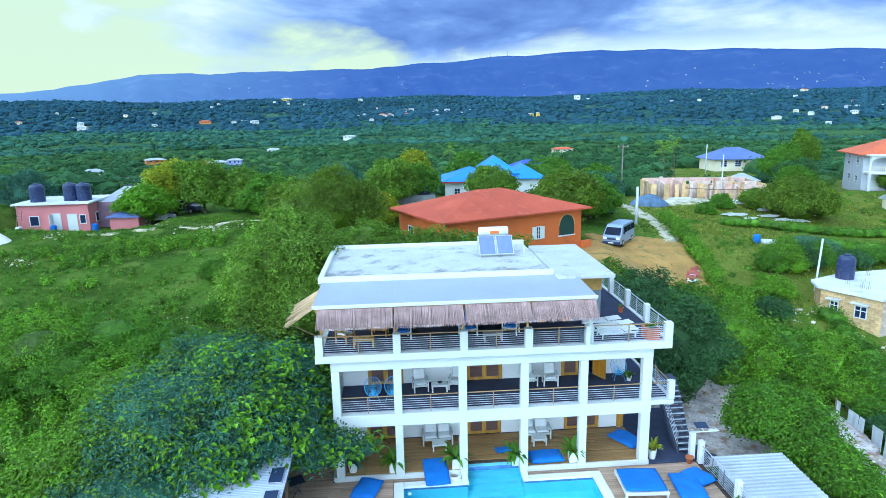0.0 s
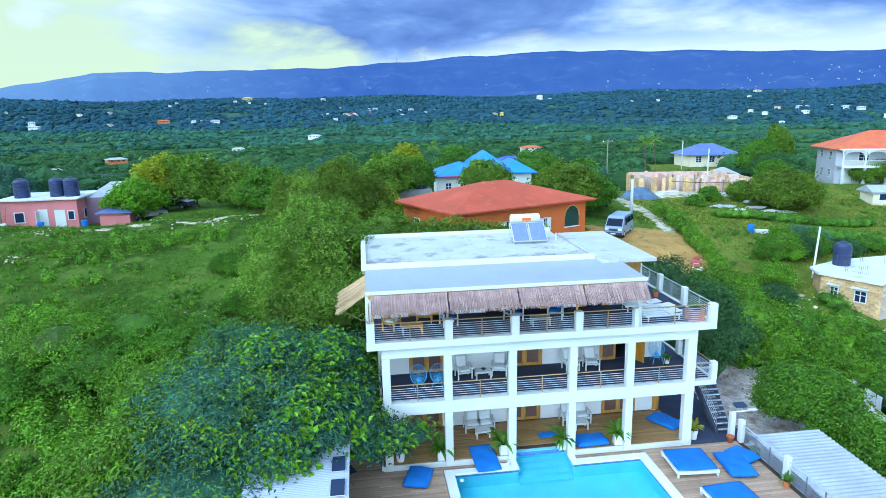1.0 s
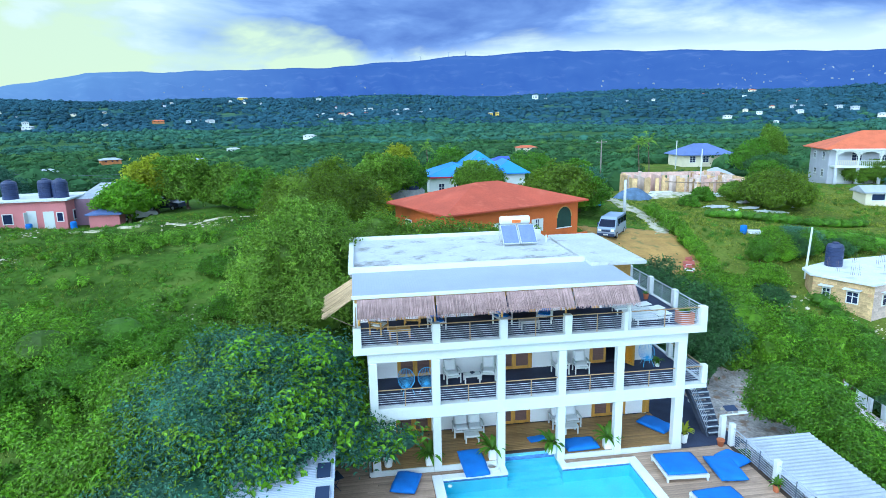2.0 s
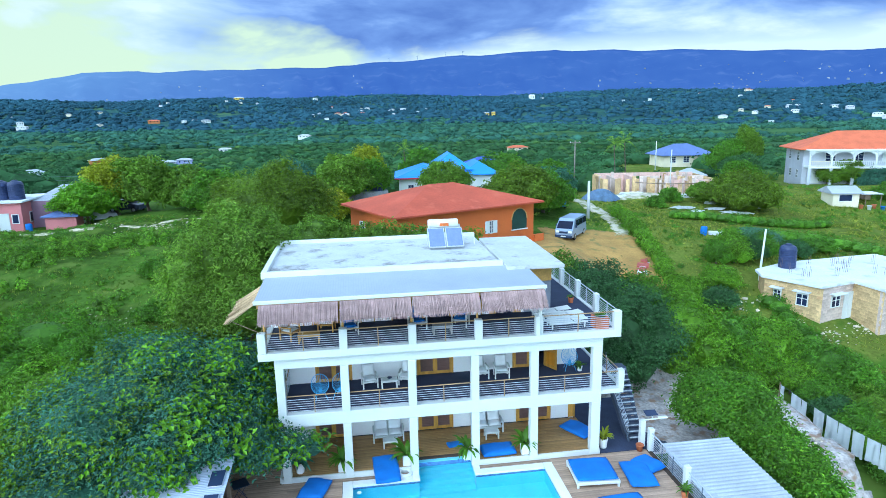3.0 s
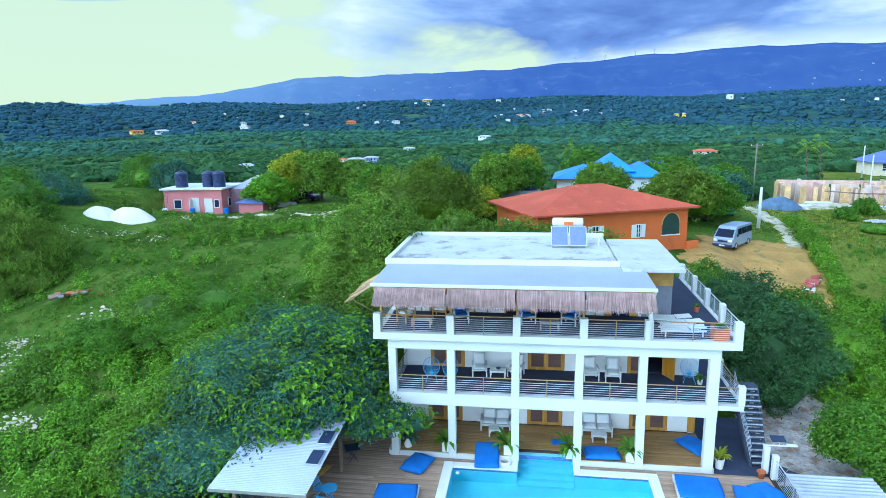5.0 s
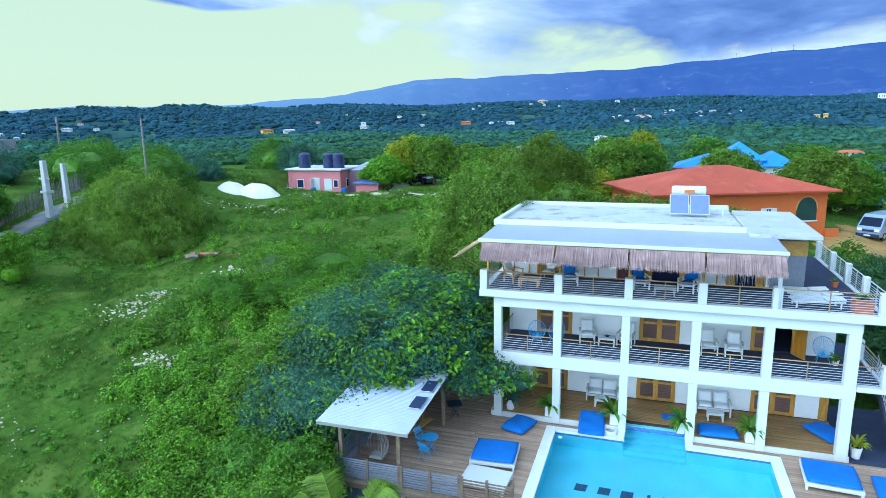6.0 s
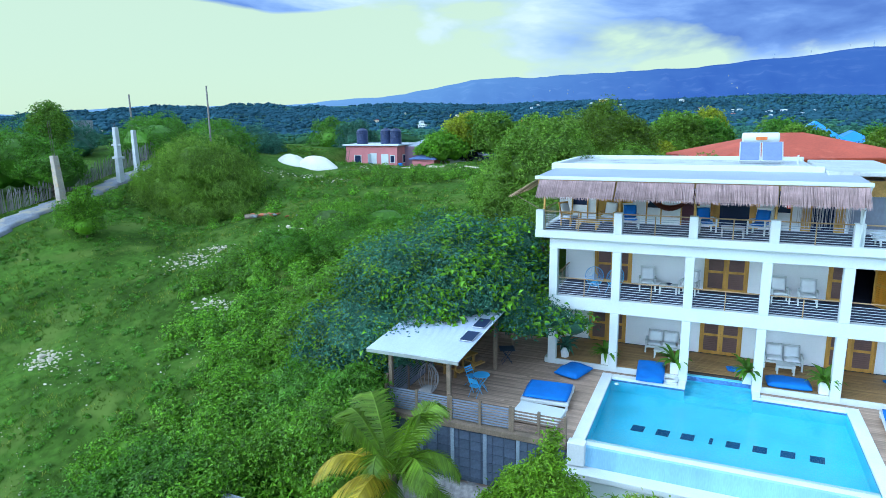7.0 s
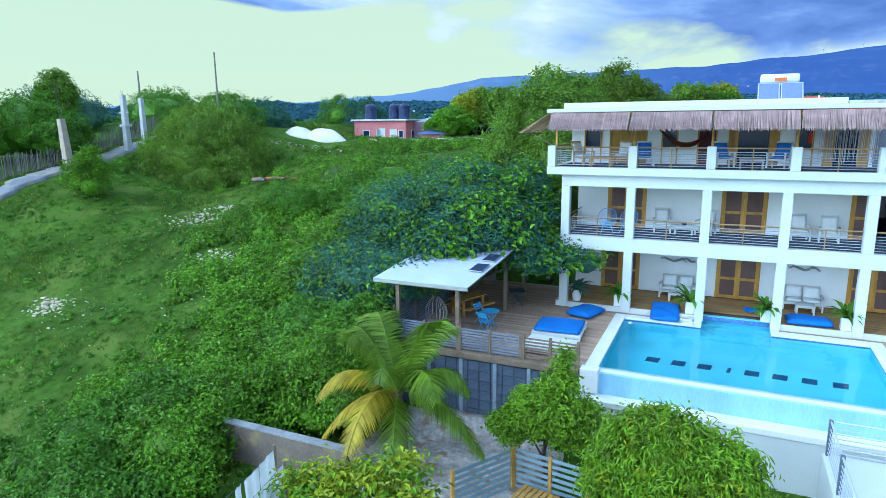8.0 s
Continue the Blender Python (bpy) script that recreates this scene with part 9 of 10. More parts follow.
def round_chair(label):
    """A string chair: a tilted oval hoop with cords to a seat, on three thin legs."""
    t = thing("string_chair", (0, 0, 0), label, "chair", "blue string chairs")
    hoop, cords = nb(), nb()
    m = Matrix.Translation((0, 0.18, 0.66)) @ Matrix.Rotation(radians(64), 4, "X")
    pts = [m @ Vector((0.40 * math.cos(a), 0.46 * math.sin(a), 0.06 * math.cos(2 * a))) for a in [2 * math.pi * i / 28 for i in range(28)]]
    c = Vector((0, 0.0, 0.34))
    for i in range(28):
        mid = pts[i].lerp(c, 0.55) + Vector((0, 0.05, -0.05))
        tube(cords, pts[i], mid, 0.008, None, 4, False)
        tube(cords, mid, c, 0.008, None, 4, False)
    ring_tube(hoop, pts, 0.014)
    part("hoop", hoop, BLUE_PAINT, t, world=False)
    part("cord_web", cords, BLUE_PAINT, t, "woven sky-blue cords", world=False)
    for x, y in ((-0.28, -0.26), (0.28, -0.26), (-0.24, 0.30), (0.24, 0.30)):
        part("leg", tube(nb(), (x, y, 0), (x * 0.6, y * 0.5, 0.36), 0.012, None, 6), BLUE_PAINT, t, world=False)
    part("ring", tube(tube(nb(), (-0.18, -0.13, 0.35), (0.18, -0.13, 0.35), 0.012), (-0.16, 0.15, 0.35), (0.16, 0.15, 0.35), 0.012), BLUE_PAINT, t, world=False)
    return t


rc = put(round_chair("round sky-blue string chair on the balcony"), -1.5, 27.5, 3.0, 0, 0, 10)
copy_thing(rc, pose(-0.62, 27.5, 3.0, 0, 0, -16))
copy_thing(rc, pose(10.75, 28.6, 3.0, 0, 0, -8))


def potted(x, y, z, kind, seed, pot=POT_WHITE, h=0.5, r=0.17, square=True, label="", n=16, L=0.55, leaf_mat=None):
    rng = np.random.default_rng(seed)
    t = thing("potted_plant", (0, 0, 0), label, "plant", "potted plants")
    if square:
        p = bx(nb(), -r, r, -r, r, 0, h)
        part("pot", bev(p, 0.012), pot, t, world=False)
    else:
        part("pot", lathe(nb(), ((r * 0.72, 0), (r * 0.95, h * 0.85), (r, h * 0.88), (r, h), (r * 0.85, h), (r * 0.8, h * 0.92)), 18), pot, t, world=False)
    part("soil", lathe(nb(), ((0.02, h - 0.03), (r * 0.8, h + 0.004), (0.02, h + 0.015)), 12), SOIL, t, world=False)
    bm = nb()
    for k_ in range(n):
        a = rng.uniform(0, 2 * math.pi)
        out = Vector((math.cos(a), math.sin(a), 0))
        rise = rng.uniform(0.5, 1.4)
        l = L * rng.uniform(0.7, 1.2)
        sp_ = [Vector((0, 0, h)) + out * l * s * (1.0 - 0.2 * rise) + Vector((0, 0, l * (rise * s - 0.75 * s * s))) for s in (0, 0.35, 0.7, 1.0)]
        side = Vector((-out.y, out.x, 0)) * l * 0.09
        prev = None
        for j, q in enumerate(sp_):
            w = (0.25, 1.0, 0.8, 0.05)[j]
            row = [bm.verts.new(q - side * w), bm.verts.new(q + Vector((0, 0, -0.015))), bm.verts.new(q + side * w)]
            if prev:
                bm.faces.new((prev[0], prev[1], row[1], row[0]))
                bm.faces.new((prev[1], prev[2], row[2], row[1]))
            prev = row
    part("leaves", bm, leaf_mat or LEAF, t, world=False)
    return put(t, x, y, z, 0, 0, seed * 13 % 360 if not square else 0)


WP = "green palm-leaved plant in a white pot by a column"
potted(-2.55, 26.5, 0, "", 1, square=False, r=0.24, label="leafy plant in a round white pot on the terrace", n=34, L=0.8, leaf_mat=LEAF_DARK)
for i, cx in enumerate((-0.68, 2.24, 5.06, 7.80)):
    potted(cx, 26.32, 0, "", 3 + i, label=WP, n=34, L=0.85)
potted(11.75, 26.45, -0.16, "", 9, square=False, r=0.22, h=0.48, label="yellow-green bushy plant in a white pot by the stair", n=40, L=0.6, leaf_mat=LEAF_YELLOW)
potted(13.55, 22.1, DECK, "", 10, pot=TERRACOTTA, square=False, r=0.16, h=0.3, label="leafy plant in a terracotta pot by the railing", n=24, L=0.45)
potted(11.2, 28.4, 3.0, "", 12, square=False, r=0.14, h=0.25, label="bushy plant in a small pot on the balcony", n=26, L=0.4)
potted(11.3, 26.3, 6.0, "", 13, pot=TERRACOTTA, r=0.32, h=0.55, label="clipped green plant in a terracotta trough", n=50, L=0.32)
potted(11.3, 30.2, 6.0, "", 14, pot=TERRACOTTA, square=False, r=0.15, h=0.28, label="small plant in a terracotta pot on the roof terrace", n=10, L=0.3)
fpot = thing("flower_pot", (13.35, 25.9, DECK), "empty terracotta flower pot on the deck", "pot")
part("pot", lathe(nb(), ((0.12, 0), (0.17, 0.26), (0.19, 0.27), (0.19, 0.33), (0.15, 0.33), (0.13, 0.1)), 16), TERRACOTTA, fpot, world=False, smooth=True)
# the white float by the pool
fl = thing("pool_float", (2.12, 25.82, DECK), "white ring float lying by the pool", "float")
tor = nb()
rings = [[tor.verts.new(((0.26 + 0.08 * math.cos(b)) * math.cos(a), (0.26 + 0.08 * math.cos(b)) * math.sin(a), 0.08 + 0.08 * math.sin(b))) for b in (2 * math.pi * j / 8 for j in range(8))] for a in (2 * math.pi * i / 20 for i in range(20))]
for i in range(20):
    for j in range(8):
        tor.faces.new((rings[i][j], rings[(i + 1) % 20][j], rings[(i + 1) % 20][(j + 1) % 8], rings[i][(j + 1) % 8]))
part("ring", tor, WHITE, fl, world=False, smooth=True)
ski = thing("pool_thermometer", (0.05, 24.9, -0.33), "small white floating dispenser in the pool", "float")
part("body", lathe(nb(), ((0.05, -0.08), (0.1, 0), (0.1, 0.06), (0.03, 0.10)), 12), WHITE, ski, world=False, smooth=True)

# top veranda
wood = armchair("varnished wooden armchair with pale cushions on the veranda", TIMBER_WARM, WHITE_CLOTH, "veranda armchairs")
put(wood, -2.7, 27.6, 6.0, 0, 0, 60)
bl = put(armchair("white armchair with blue cushions on the veranda", WHITE, BLUE_CLOTH, "veranda armchairs"), -0.05, 27.7, 6.0, 0, 0, 12)
for x, r in ((3.05, 20), (5.1, -24)):
    copy_thing(bl, pose(x, 27.8, 6.0, 0, 0, r))
put(low_table("varnished wooden coffee table on the veranda", 0.95, 0.55, 0.42, TIMBER_WARM, "veranda tables"), -1.8, 26.9, 6.0)
put(low_table("pale slatted table on the veranda", 0.9, 0.5, 0.42, WICKER, "veranda tables"), 4.1, 26.9, 6.0)
copy_thing(wood, pose(-1.1, 28.4, 6.0, 0, 0, -10))
hm = thing("hammock", (1.55, 28.2, 6.0), "rust-brown hammock slung across the veranda", "hammock")
g = nb()
prev = None
for i in range(15):
    s = i / 14
    x = 0.42 + 2.2 * s
    z = 7.55 - 2.6 * s * (1 - s) * 1.05
    w = 0.04 + 0.2 * math.sin(math.pi * s)
    row = [g.verts.new((x, 28.2 - w, z + 0.12 * (w > 0.2))), g.verts.new((x, 28.2, z - 0.1 * math.sin(math.pi * s))), g.verts.new((x, 28.2 + w, z + 0.12))]
    if prev:
        g.faces.new((prev[0], row[0], row[1], prev[1]))
        g.faces.new((prev[1], row[1], row[2], prev[2]))
    prev = row
bmesh.ops.solidify(g, geom=g.faces[:], thickness=0.015)
part("cloth", g, mat("rust_cloth", (0.20, 0.05, 0.03), 0.9, var=0.2), hm, smooth=True)
part("cord", tube(nb(), (0.42, 28.2, 7.55), (0.30, 28.2, 8.2), 0.012), TIMBER, hm)
part("cord", tube(nb(), (2.62, 28.2, 7.55), (2.70, 28.2, 8.2), 0.012), TIMBER, hm)
fe = thing("fire_extinguisher", (6.25, 29.12, 6.95), "small red fire extinguisher on the white wall", "extinguisher")
part("cylinder", lathe(nb(), ((0.07, 0), (0.08, 0.03), (0.08, 0.36), (0.03, 0.43)), 12), RED, fe, world=False, smooth=True)
part("valve", bev(bx(nb(), -0.03, 0.03, -0.06, 0.03, 0.43, 0.49), 0.006), NAVY, fe, world=False)
part("bracket", bx(nb(), -0.05, 0.05, 0.07, 0.085, 0.1, 0.3), NAVY, fe, world=False)


def lounger(x, y, z, rz, label="white slatted sun lounger on the roof terrace"):
    t = thing("sun_lounger", (0, 0, 0), label, "lounger", "white sun loungers")
    part("frame", bev(bx(bx(nb(), -0.32, -0.27, -0.95, 0.95, 0.22, 0.30), 0.27, 0.32, -0.95, 0.95, 0.22, 0.30), 0.006), WHITE, t, world=False)
    for i in range(9):
        part("slat", bx(nb(), -0.27, 0.27, -0.93 + 0.135 * i, -0.82 + 0.135 * i, 0.27, 0.30), WHITE, t, world=False)
    m = Matrix.Translation((0, 0.30, 0.302)) @ Matrix.Rotation(radians(5), 4, "X")
    part("backrest", bx(nb(), -0.27, 0.27, 0, 0.68, 0, 0.03, m), WHITE, t, world=False)
    for sx in (-0.29, 0.29):
        for sy in (-0.8, 0.8):
            part("leg", bx(nb(), sx - 0.025, sx + 0.025, sy - 0.025, sy + 0.025, 0, 0.22), WHITE, t, world=False)
    return put(t, x, y, z, 0, 0, rz)


lg = lounger(9.85, 26.75, 6.0, -84)
copy_thing(lg, pose(9.95, 27.55, 6.0, 0, 0, -80))
copy_thing(lg, pose(9.6, 28.35, 6.0, 0, 0, -88))

# on the west deck: bistro set, folding table, picnic bench, hanging chair
def bistro_table(x, y, m, r, h, label, square=False):
    t = thing("bistro_table", (0, 0, 0), label, "table", "folding tables")
    if square:
        part("tabletop", bev(bx(nb(), -r, r, -r, r, h - 0.025, h), 0.008), m, t, world=False)
    else:
        part("tabletop", lathe(nb(), ((0.02, h - 0.02), (r, h - 0.025), (r, h), (0.02, h)), 24), m, t, world=False)
    for s in (-1, 1):
        part("leg", tube(nb(), (-0.24, s * 0.18, 0), (0.24, s * 0.18, h - 0.03), 0.013, None, 6), m, t, world=False)
        part("leg", tube(nb(), (0.24, s * 0.16, 0), (-0.24, s * 0.16, h - 0.03), 0.013, None, 6), m, t, world=False)
    part("brace", tube(tube(nb(), (-0.12, -0.18, 0.18), (-0.12, 0.18, 0.18), 0.01), (0.12, -0.18, 0.18), (0.12, 0.18, 0.18), 0.01), m, t, world=False)
    return put(t, x, y, DECK, 0, 0, 25)


bistro_table(-5.0, 21.95, BLUE_PAINT, 0.34, 0.70, "round sky-blue folding bistro table")
bistro_table(-4.95, 25.2, NAVY, 0.34, 0.72, "square navy folding table on the deck", True)


def folding_chair(x, y, rz, m, label):
    t = thing("folding_chair", (0, 0, 0), label, "chair", "folding chairs")
    st_ = nb()
    for i in range(5):
        bx(st_, -0.19, 0.19, -0.19 + 0.078 * i, -0.13 + 0.078 * i, 0.43, 0.45)
    part("seat", st_, m, t, world=False)
    for s in (-1, 1):
        part("back_leg", tube(nb(), (s * 0.2, -0.22, 0), (s * 0.2, 0.26, 0.84), 0.012, None, 6), m, t, world=False)
        part("front_leg", tube(nb(), (s * 0.18, 0.24, 0), (s * 0.18, -0.18, 0.44), 0.012, None, 6), m, t, world=False)
    for z in (0.62, 0.70, 0.78):
        part("back_slat", bx(nb(), -0.2, 0.2, 0.13 + (z - 0.62) * 0.57, 0.15 + (z - 0.62) * 0.57, z - 0.03, z + 0.03), m, t, world=False)
    return put(t, x, y, DECK, 0, 0, rz)


folding_chair(-5.55, 22.25, 70, BLUE_PAINT, "sky-blue folding slatted chair")
folding_chair(-5.05, 21.35, 170, BLUE_PAINT, "sky-blue folding slatted chair")
pt = thing("picnic_table", (-6.6, 23.4, DECK), "warm brown timber picnic table with benches", "table", rz=70)
for i in range(4):
    part("board", bev(bx(nb(), -0.85, 0.85, -0.38 + 0.19 * i, -0.20 + 0.19 * i, 0.71, 0.75), 0.005), TIMBER_WARM, pt, world=False)
for s in (-1, 1):
    part("bench", bev(bx(nb(), -0.85, 0.85, s * 0.68 - 0.13, s * 0.68 + 0.13, 0.41, 0.45), 0.006), TIMBER_WARM, pt, world=False)
    part("trestle", bx(bx(bx(nb(), s * 0.6 - 0.04, s * 0.6 + 0.04, -0.72, 0.72, 0.34, 0.41), s * 0.6 - 0.04, s * 0.6 + 0.04, -0.36, -0.26, 0, 0.70), s * 0.6 - 0.04, s * 0.6 + 0.04, 0.26, 0.36, 0, 0.70), TIMBER_WARM, pt, world=False)
hc = thing("hanging_chair", (-6.7, 20.35, DECK), "egg-shaped grey wicker chair hung from the gazebo", "chair")
rings = nb()
for i in range(16):
    a = 2 * math.pi * i / 16
    if 1.05 * math.pi < a < 1.75 * math.pi:
        continue
    pv = None
    for j in range(9):
        s = j / 8
        r_ = 0.44 * math.sin(math.pi * (0.06 + 0.80 * s)) ** 0.8
        p = Vector((r_ * math.cos(a), r_ * math.sin(a), 1.5 - 1.12 * s))
        if pv is not None:
            tube(rings, pv, p, 0.014, None, 5, False)
        pv = p
part("basket", rings, WICKER, hc, world=False)
part("seat_pad", cushion(nb(), 0.6, 0.6, 0.16, Matrix.Translation((0, 0, 0.36)), 10, 10), WICKER, hc, world=False, smooth=True)
part("rope", tube(nb(), (0, 0, 1.48), (0, 0, 2.42), 0.012), TIMBER, hc, world=False)
lpp = thing("deck_lamp", (-5.2, 27.0, 1.45), "small white lamp on a gazebo post", "lamp")
part("globe", lathe(nb(), ((0.03, -0.12), (0.08, -0.06), (0.09, 0), (0.08, 0.06), (0.03, 0.1)), 12, Matrix.Translation((0.1, -0.12, 0))), WHITE, lpp, world=False, smooth=True)

# lower garden: platform with railing, slat fence and seat, wall, washing
pf = thing("garden_platform", (7.6, 14.5, -3.3), "white rendered platform below the pool", "platform", kind="structure")
part("platform", bev(bx(nb(), 6.0, 9.6, 10.5, 16.55, -3.6, -0.45), 0.02), WHITE, pf)
pr_ = thing("platform_railing", (6.1, 14, -0.45), "grey metal railing with dark posts round the platform", "railing")
railing(pr_, (6.1, 16.45), (9.5, 16.45), -0.45, 0.48, 6, RAIL, 1, wood=False, up_mat=RAIL_DARK, r=0.014)
railing(pr_, (6.1, 16.45), (6.1, 10.7), -0.45, 0.48, 6, RAIL, 0, wood=False, up_mat=RAIL_DARK, r=0.014)
for y in (16.45, 14.6, 12.7, 10.7):
    part("post", bev(bx(nb(), 6.06, 6.15, y - 0.045, y + 0.045, -0.45, 0.52), 0.006), RAIL_DARK, pr_, "dark grey post")
FENCE_BLUE = mat("blue_grey_slat", (0.24, 0.34, 0.42), 0.7, var=0.2)
slat_fence("garden_fence", "low fence of blue-grey slats in a timber frame", (-2.0, 15.9), (0.3, 15.55), gz(-1, 15.7), 1.35, 7, FENCE_BLUE, TIMBER_WARM, 3, w=0.11)
slat_fence("garden_fence", "low fence of blue-grey slats in a timber frame", (-2.05, 15.8), (-3.2, 13.9), gz(-2.5, 15), 1.35, 7, FENCE_BLUE, TIMBER_WARM, 2, w=0.11)
gb_ = thing("garden_bench", (-0.9, 14.9, gz(-0.9, 14.9)), "slatted pale timber bench seat", "bench", rz=-12)
for i in range(9):
    part("slat", bev(bx(nb(), -0.75 + 0.17 * i, -0.63 + 0.17 * i, -0.42, 0.42, 0.44, 0.48), 0.005), TIMBER_WARM, gb_, world=False)
for s in (-1, 1):
    part("side_rail", bev(bx(nb(), -0.8, 0.82, s * 0.40 - 0.04, s * 0.40 + 0.04, 0.34, 0.439), 0.006), TIMBER_WARM, gb_, world=False)
    for x in (-0.72, 0.72):
        part("leg", bev(bx(nb(), x - 0.04, x + 0.04, s * 0.40 - 0.04, s * 0.40 + 0.04, -0.05, 0.34), 0.006), TIMBER_WARM, gb_, world=False)
cw = thing("boundary_wall", (-9.5, 13.8, gz(-9.5, 13.8)), "low brown stained concrete boundary wall", "wall")
part("wall", bev(bx(nb(), -11.6, -6.6, 13.65, 13.85, -3.8, -1.78), 0.012), mat("brown_wall", (0.20, 0.16, 0.13), 0.9, var=0.3, scale=0.8, second=(0.30, 0.24, 0.12), amount=0.3), cw)
part("cap", bev(bx(nb(), -11.65, -6.55, 13.60, 13.90, -1.779, -1.70), 0.012), CONCRETE, cw)


def washing(name, label, a, b, top, drop, n, seed, gap=0.06, group="washing", half=(2,), bare=()):
    """White sheets pegged to a line between two posts, each one a cloth that hangs in folds."""
    rng2 = random.Random(seed)
    a, b = Vector(a), Vector(b)
    line = thing("washing_line", (a.x, a.y, gz(a.x, a.y)), "washing line between two thin posts", "washing line", "washing lines")
    ln = nb()
    for i in range(12):
        s0, s1 = i / 12, (i + 1) / 12
        q0, q1 = [a.lerp(b, s) + Vector((0, 0, -0.25 * 4 * s * (1 - s))) for s in (s0, s1)]
        tube(ln, q0, q1, 0.008, None, 4, False)
    part("cord", ln, RAIL_DARK, line)
    for p in (a, b):
        part("post", tube(nb(), (p.x, p.y, gz(p.x, p.y) - 0.3), (p.x, p.y, p.z + 0.1), 0.04), TIMBER, line)
    d = (b - a)
    L = d.length
    side = Vector((-d.y, d.x, 0)).normalized()
    for k_ in range(n):
        s0, s1 = (k_ + gap) / n, (k_ + 1 - gap) / n
        if k_ in bare:
            continue
        if k_ in half:
            s1 = s0 + (s1 - s0) * 0.45
        hh = drop * rng2.uniform(0.85, 1.05)
        g = nb()
        rows = []
        for j in range(7):
            v_ = j / 6
            row = []
            for i in range(9):
                s = s0 + (s1 - s0) * i / 8
                p = a.lerp(b, s) + Vector((0, 0, -0.25 * 4 * s * (1 - s) - hh * v_))
                p += side * (0.03 + 0.05 * v_) * math.sin(i * 1.4 + k_ * 2.1 + v_)
                row.append(g.verts.new(p))
            rows.append(row)
        for j in range(6):
            for i in range(8):
                g.faces.new((rows[j][i], rows[j][i + 1], rows[j + 1][i + 1], rows[j + 1][i]))
        bmesh.ops.solidify(g, geom=g.faces[:], thickness=0.008)
        m_ = a.lerp(b, (s0 + s1) / 2)
        t = thing(name, (m_.x, m_.y, m_.z), label, "sheet", group)
        part("cloth", g, SHEET, t, smooth=True)


washing("bed_sheet", "white bed sheet drying on a line", (25.62, 32.6, -0.80), (26.45, 25.0, -1.05), 0, 1.4, 9, 2, group="sheets on the track line", half=(0, 2), bare=())
washing("bed_sheet", "white bed sheet drying on a line", (-7.9, 12.0, -1.08), (-8.25, 8.4, -1.7), 0, 1.0, 6, 1, group="sheets on the garden line")
washing("bed_sheet", "white bed sheet drying on a line", (-7.5, 11.9, -1.38), (-7.8, 8.4, -1.95), 0, 0.9, 6, 4, group="sheets on the garden line")

# meadow clutter
bn = thing("plastic_barrel", (35.2, 58.0, gz(35.2, 58.0)), "bright blue plastic barrel in the grass", "barrel")
part("barrel", lathe(nb(), ((0.28, -0.1), (0.32, 0.1), (0.34, 0.45), (0.32, 0.8), (0.27, 0.88)), 16), BLUE_CLOTH, bn, world=False, smooth=True)
for i, (x, y, w, d) in enumerate(((36.6, 58.3, 1.6, 1.0), (42.6, 76.2, 2.6, 1.4), (44.8, 72.8, 1.8, 0.9), (47.4, 71.8, 2.2, 1.2), (49.6, 70.6, 2.4, 1.2), (46.0, 56.6, 1.8, 1.2), (47.5, 54.6, 1.4, 0.9), (37.6, 80.2, 3.0, 1.6), (35.0, 78.5, 3.4, 1.6))):
    p = thing("stacked_sheets", (x, y, gz(x, y)), "stack of pale building boards in the grass", "boards", "stacked boards")
    for j in range(3):
        part("board", bev(bx(nb(), -w / 2 + 0.08 * j, w / 2 - 0.05 * j, -d / 2, d / 2 - 0.1 * j, -0.1 + 0.14 * j, 0.04 + 0.13 * j), 0.015), SLAB_PALE, p, world=False)
    p.matrix_basis = pose(x, y, gz(x, y), 0, 0, -20 + 17 * i % 50)
mat("rust_red", (0.38, 0.09, 0.07), 0.8, var=0.3, scale=2)
rp = thing("scrap_pile", (24.6, 49.4, gz(24.6, 49.4) + 0.22), "pile of rusty red and white scrap boards by the hedge", "scrap pile", rz=62)
for i in range(9):
    r = random.Random(i + 50)
    part("board", bev(bx(nb(), -2.6 + 0.55 * i, -1.6 + 0.6 * i, -0.5 + 0.3 * r.random(), 0.2 + 0.3 * r.random(), 0.05 * (i % 3), 0.12 + 0.08 * (i % 3) + 0.14 * r.random()), 0.008), (bpy.data.materials["rust_red"], SLAB_PALE, bpy.data.materials["rust_red"])[i % 3], rp, world=False)
sp2 = thing("scrap_pile", (-28.6, 38.6, gz(-28.6, 38.6)), "broken concrete and reddish debris beside the acacia", "scrap pile", rz=20)
for i in range(14):
    r = random.Random(i + 80)
    px_, py_ = r.uniform(-2.2, 2.2), r.uniform(-0.9, 0.9)
    part("debris", bev(bx(nb(), -0.35, 0.35, -0.25, 0.25, -0.08, 0.10, Matrix.Translation((px_, py_, 0.12 + 0.2 * r.random() - 0.06 * abs(px_))) @ Matrix.Rotation(r.uniform(0, 3), 4, "Z") @ Matrix.Rotation(r.uniform(-0.5, 0.5), 4, "X") @ Matrix.Scale(r.uniform(0.4, 1.0), 4)), 0.02), (TERRACOTTA, CONCRETE, TIMBER)[i % 3], sp2, world=False)
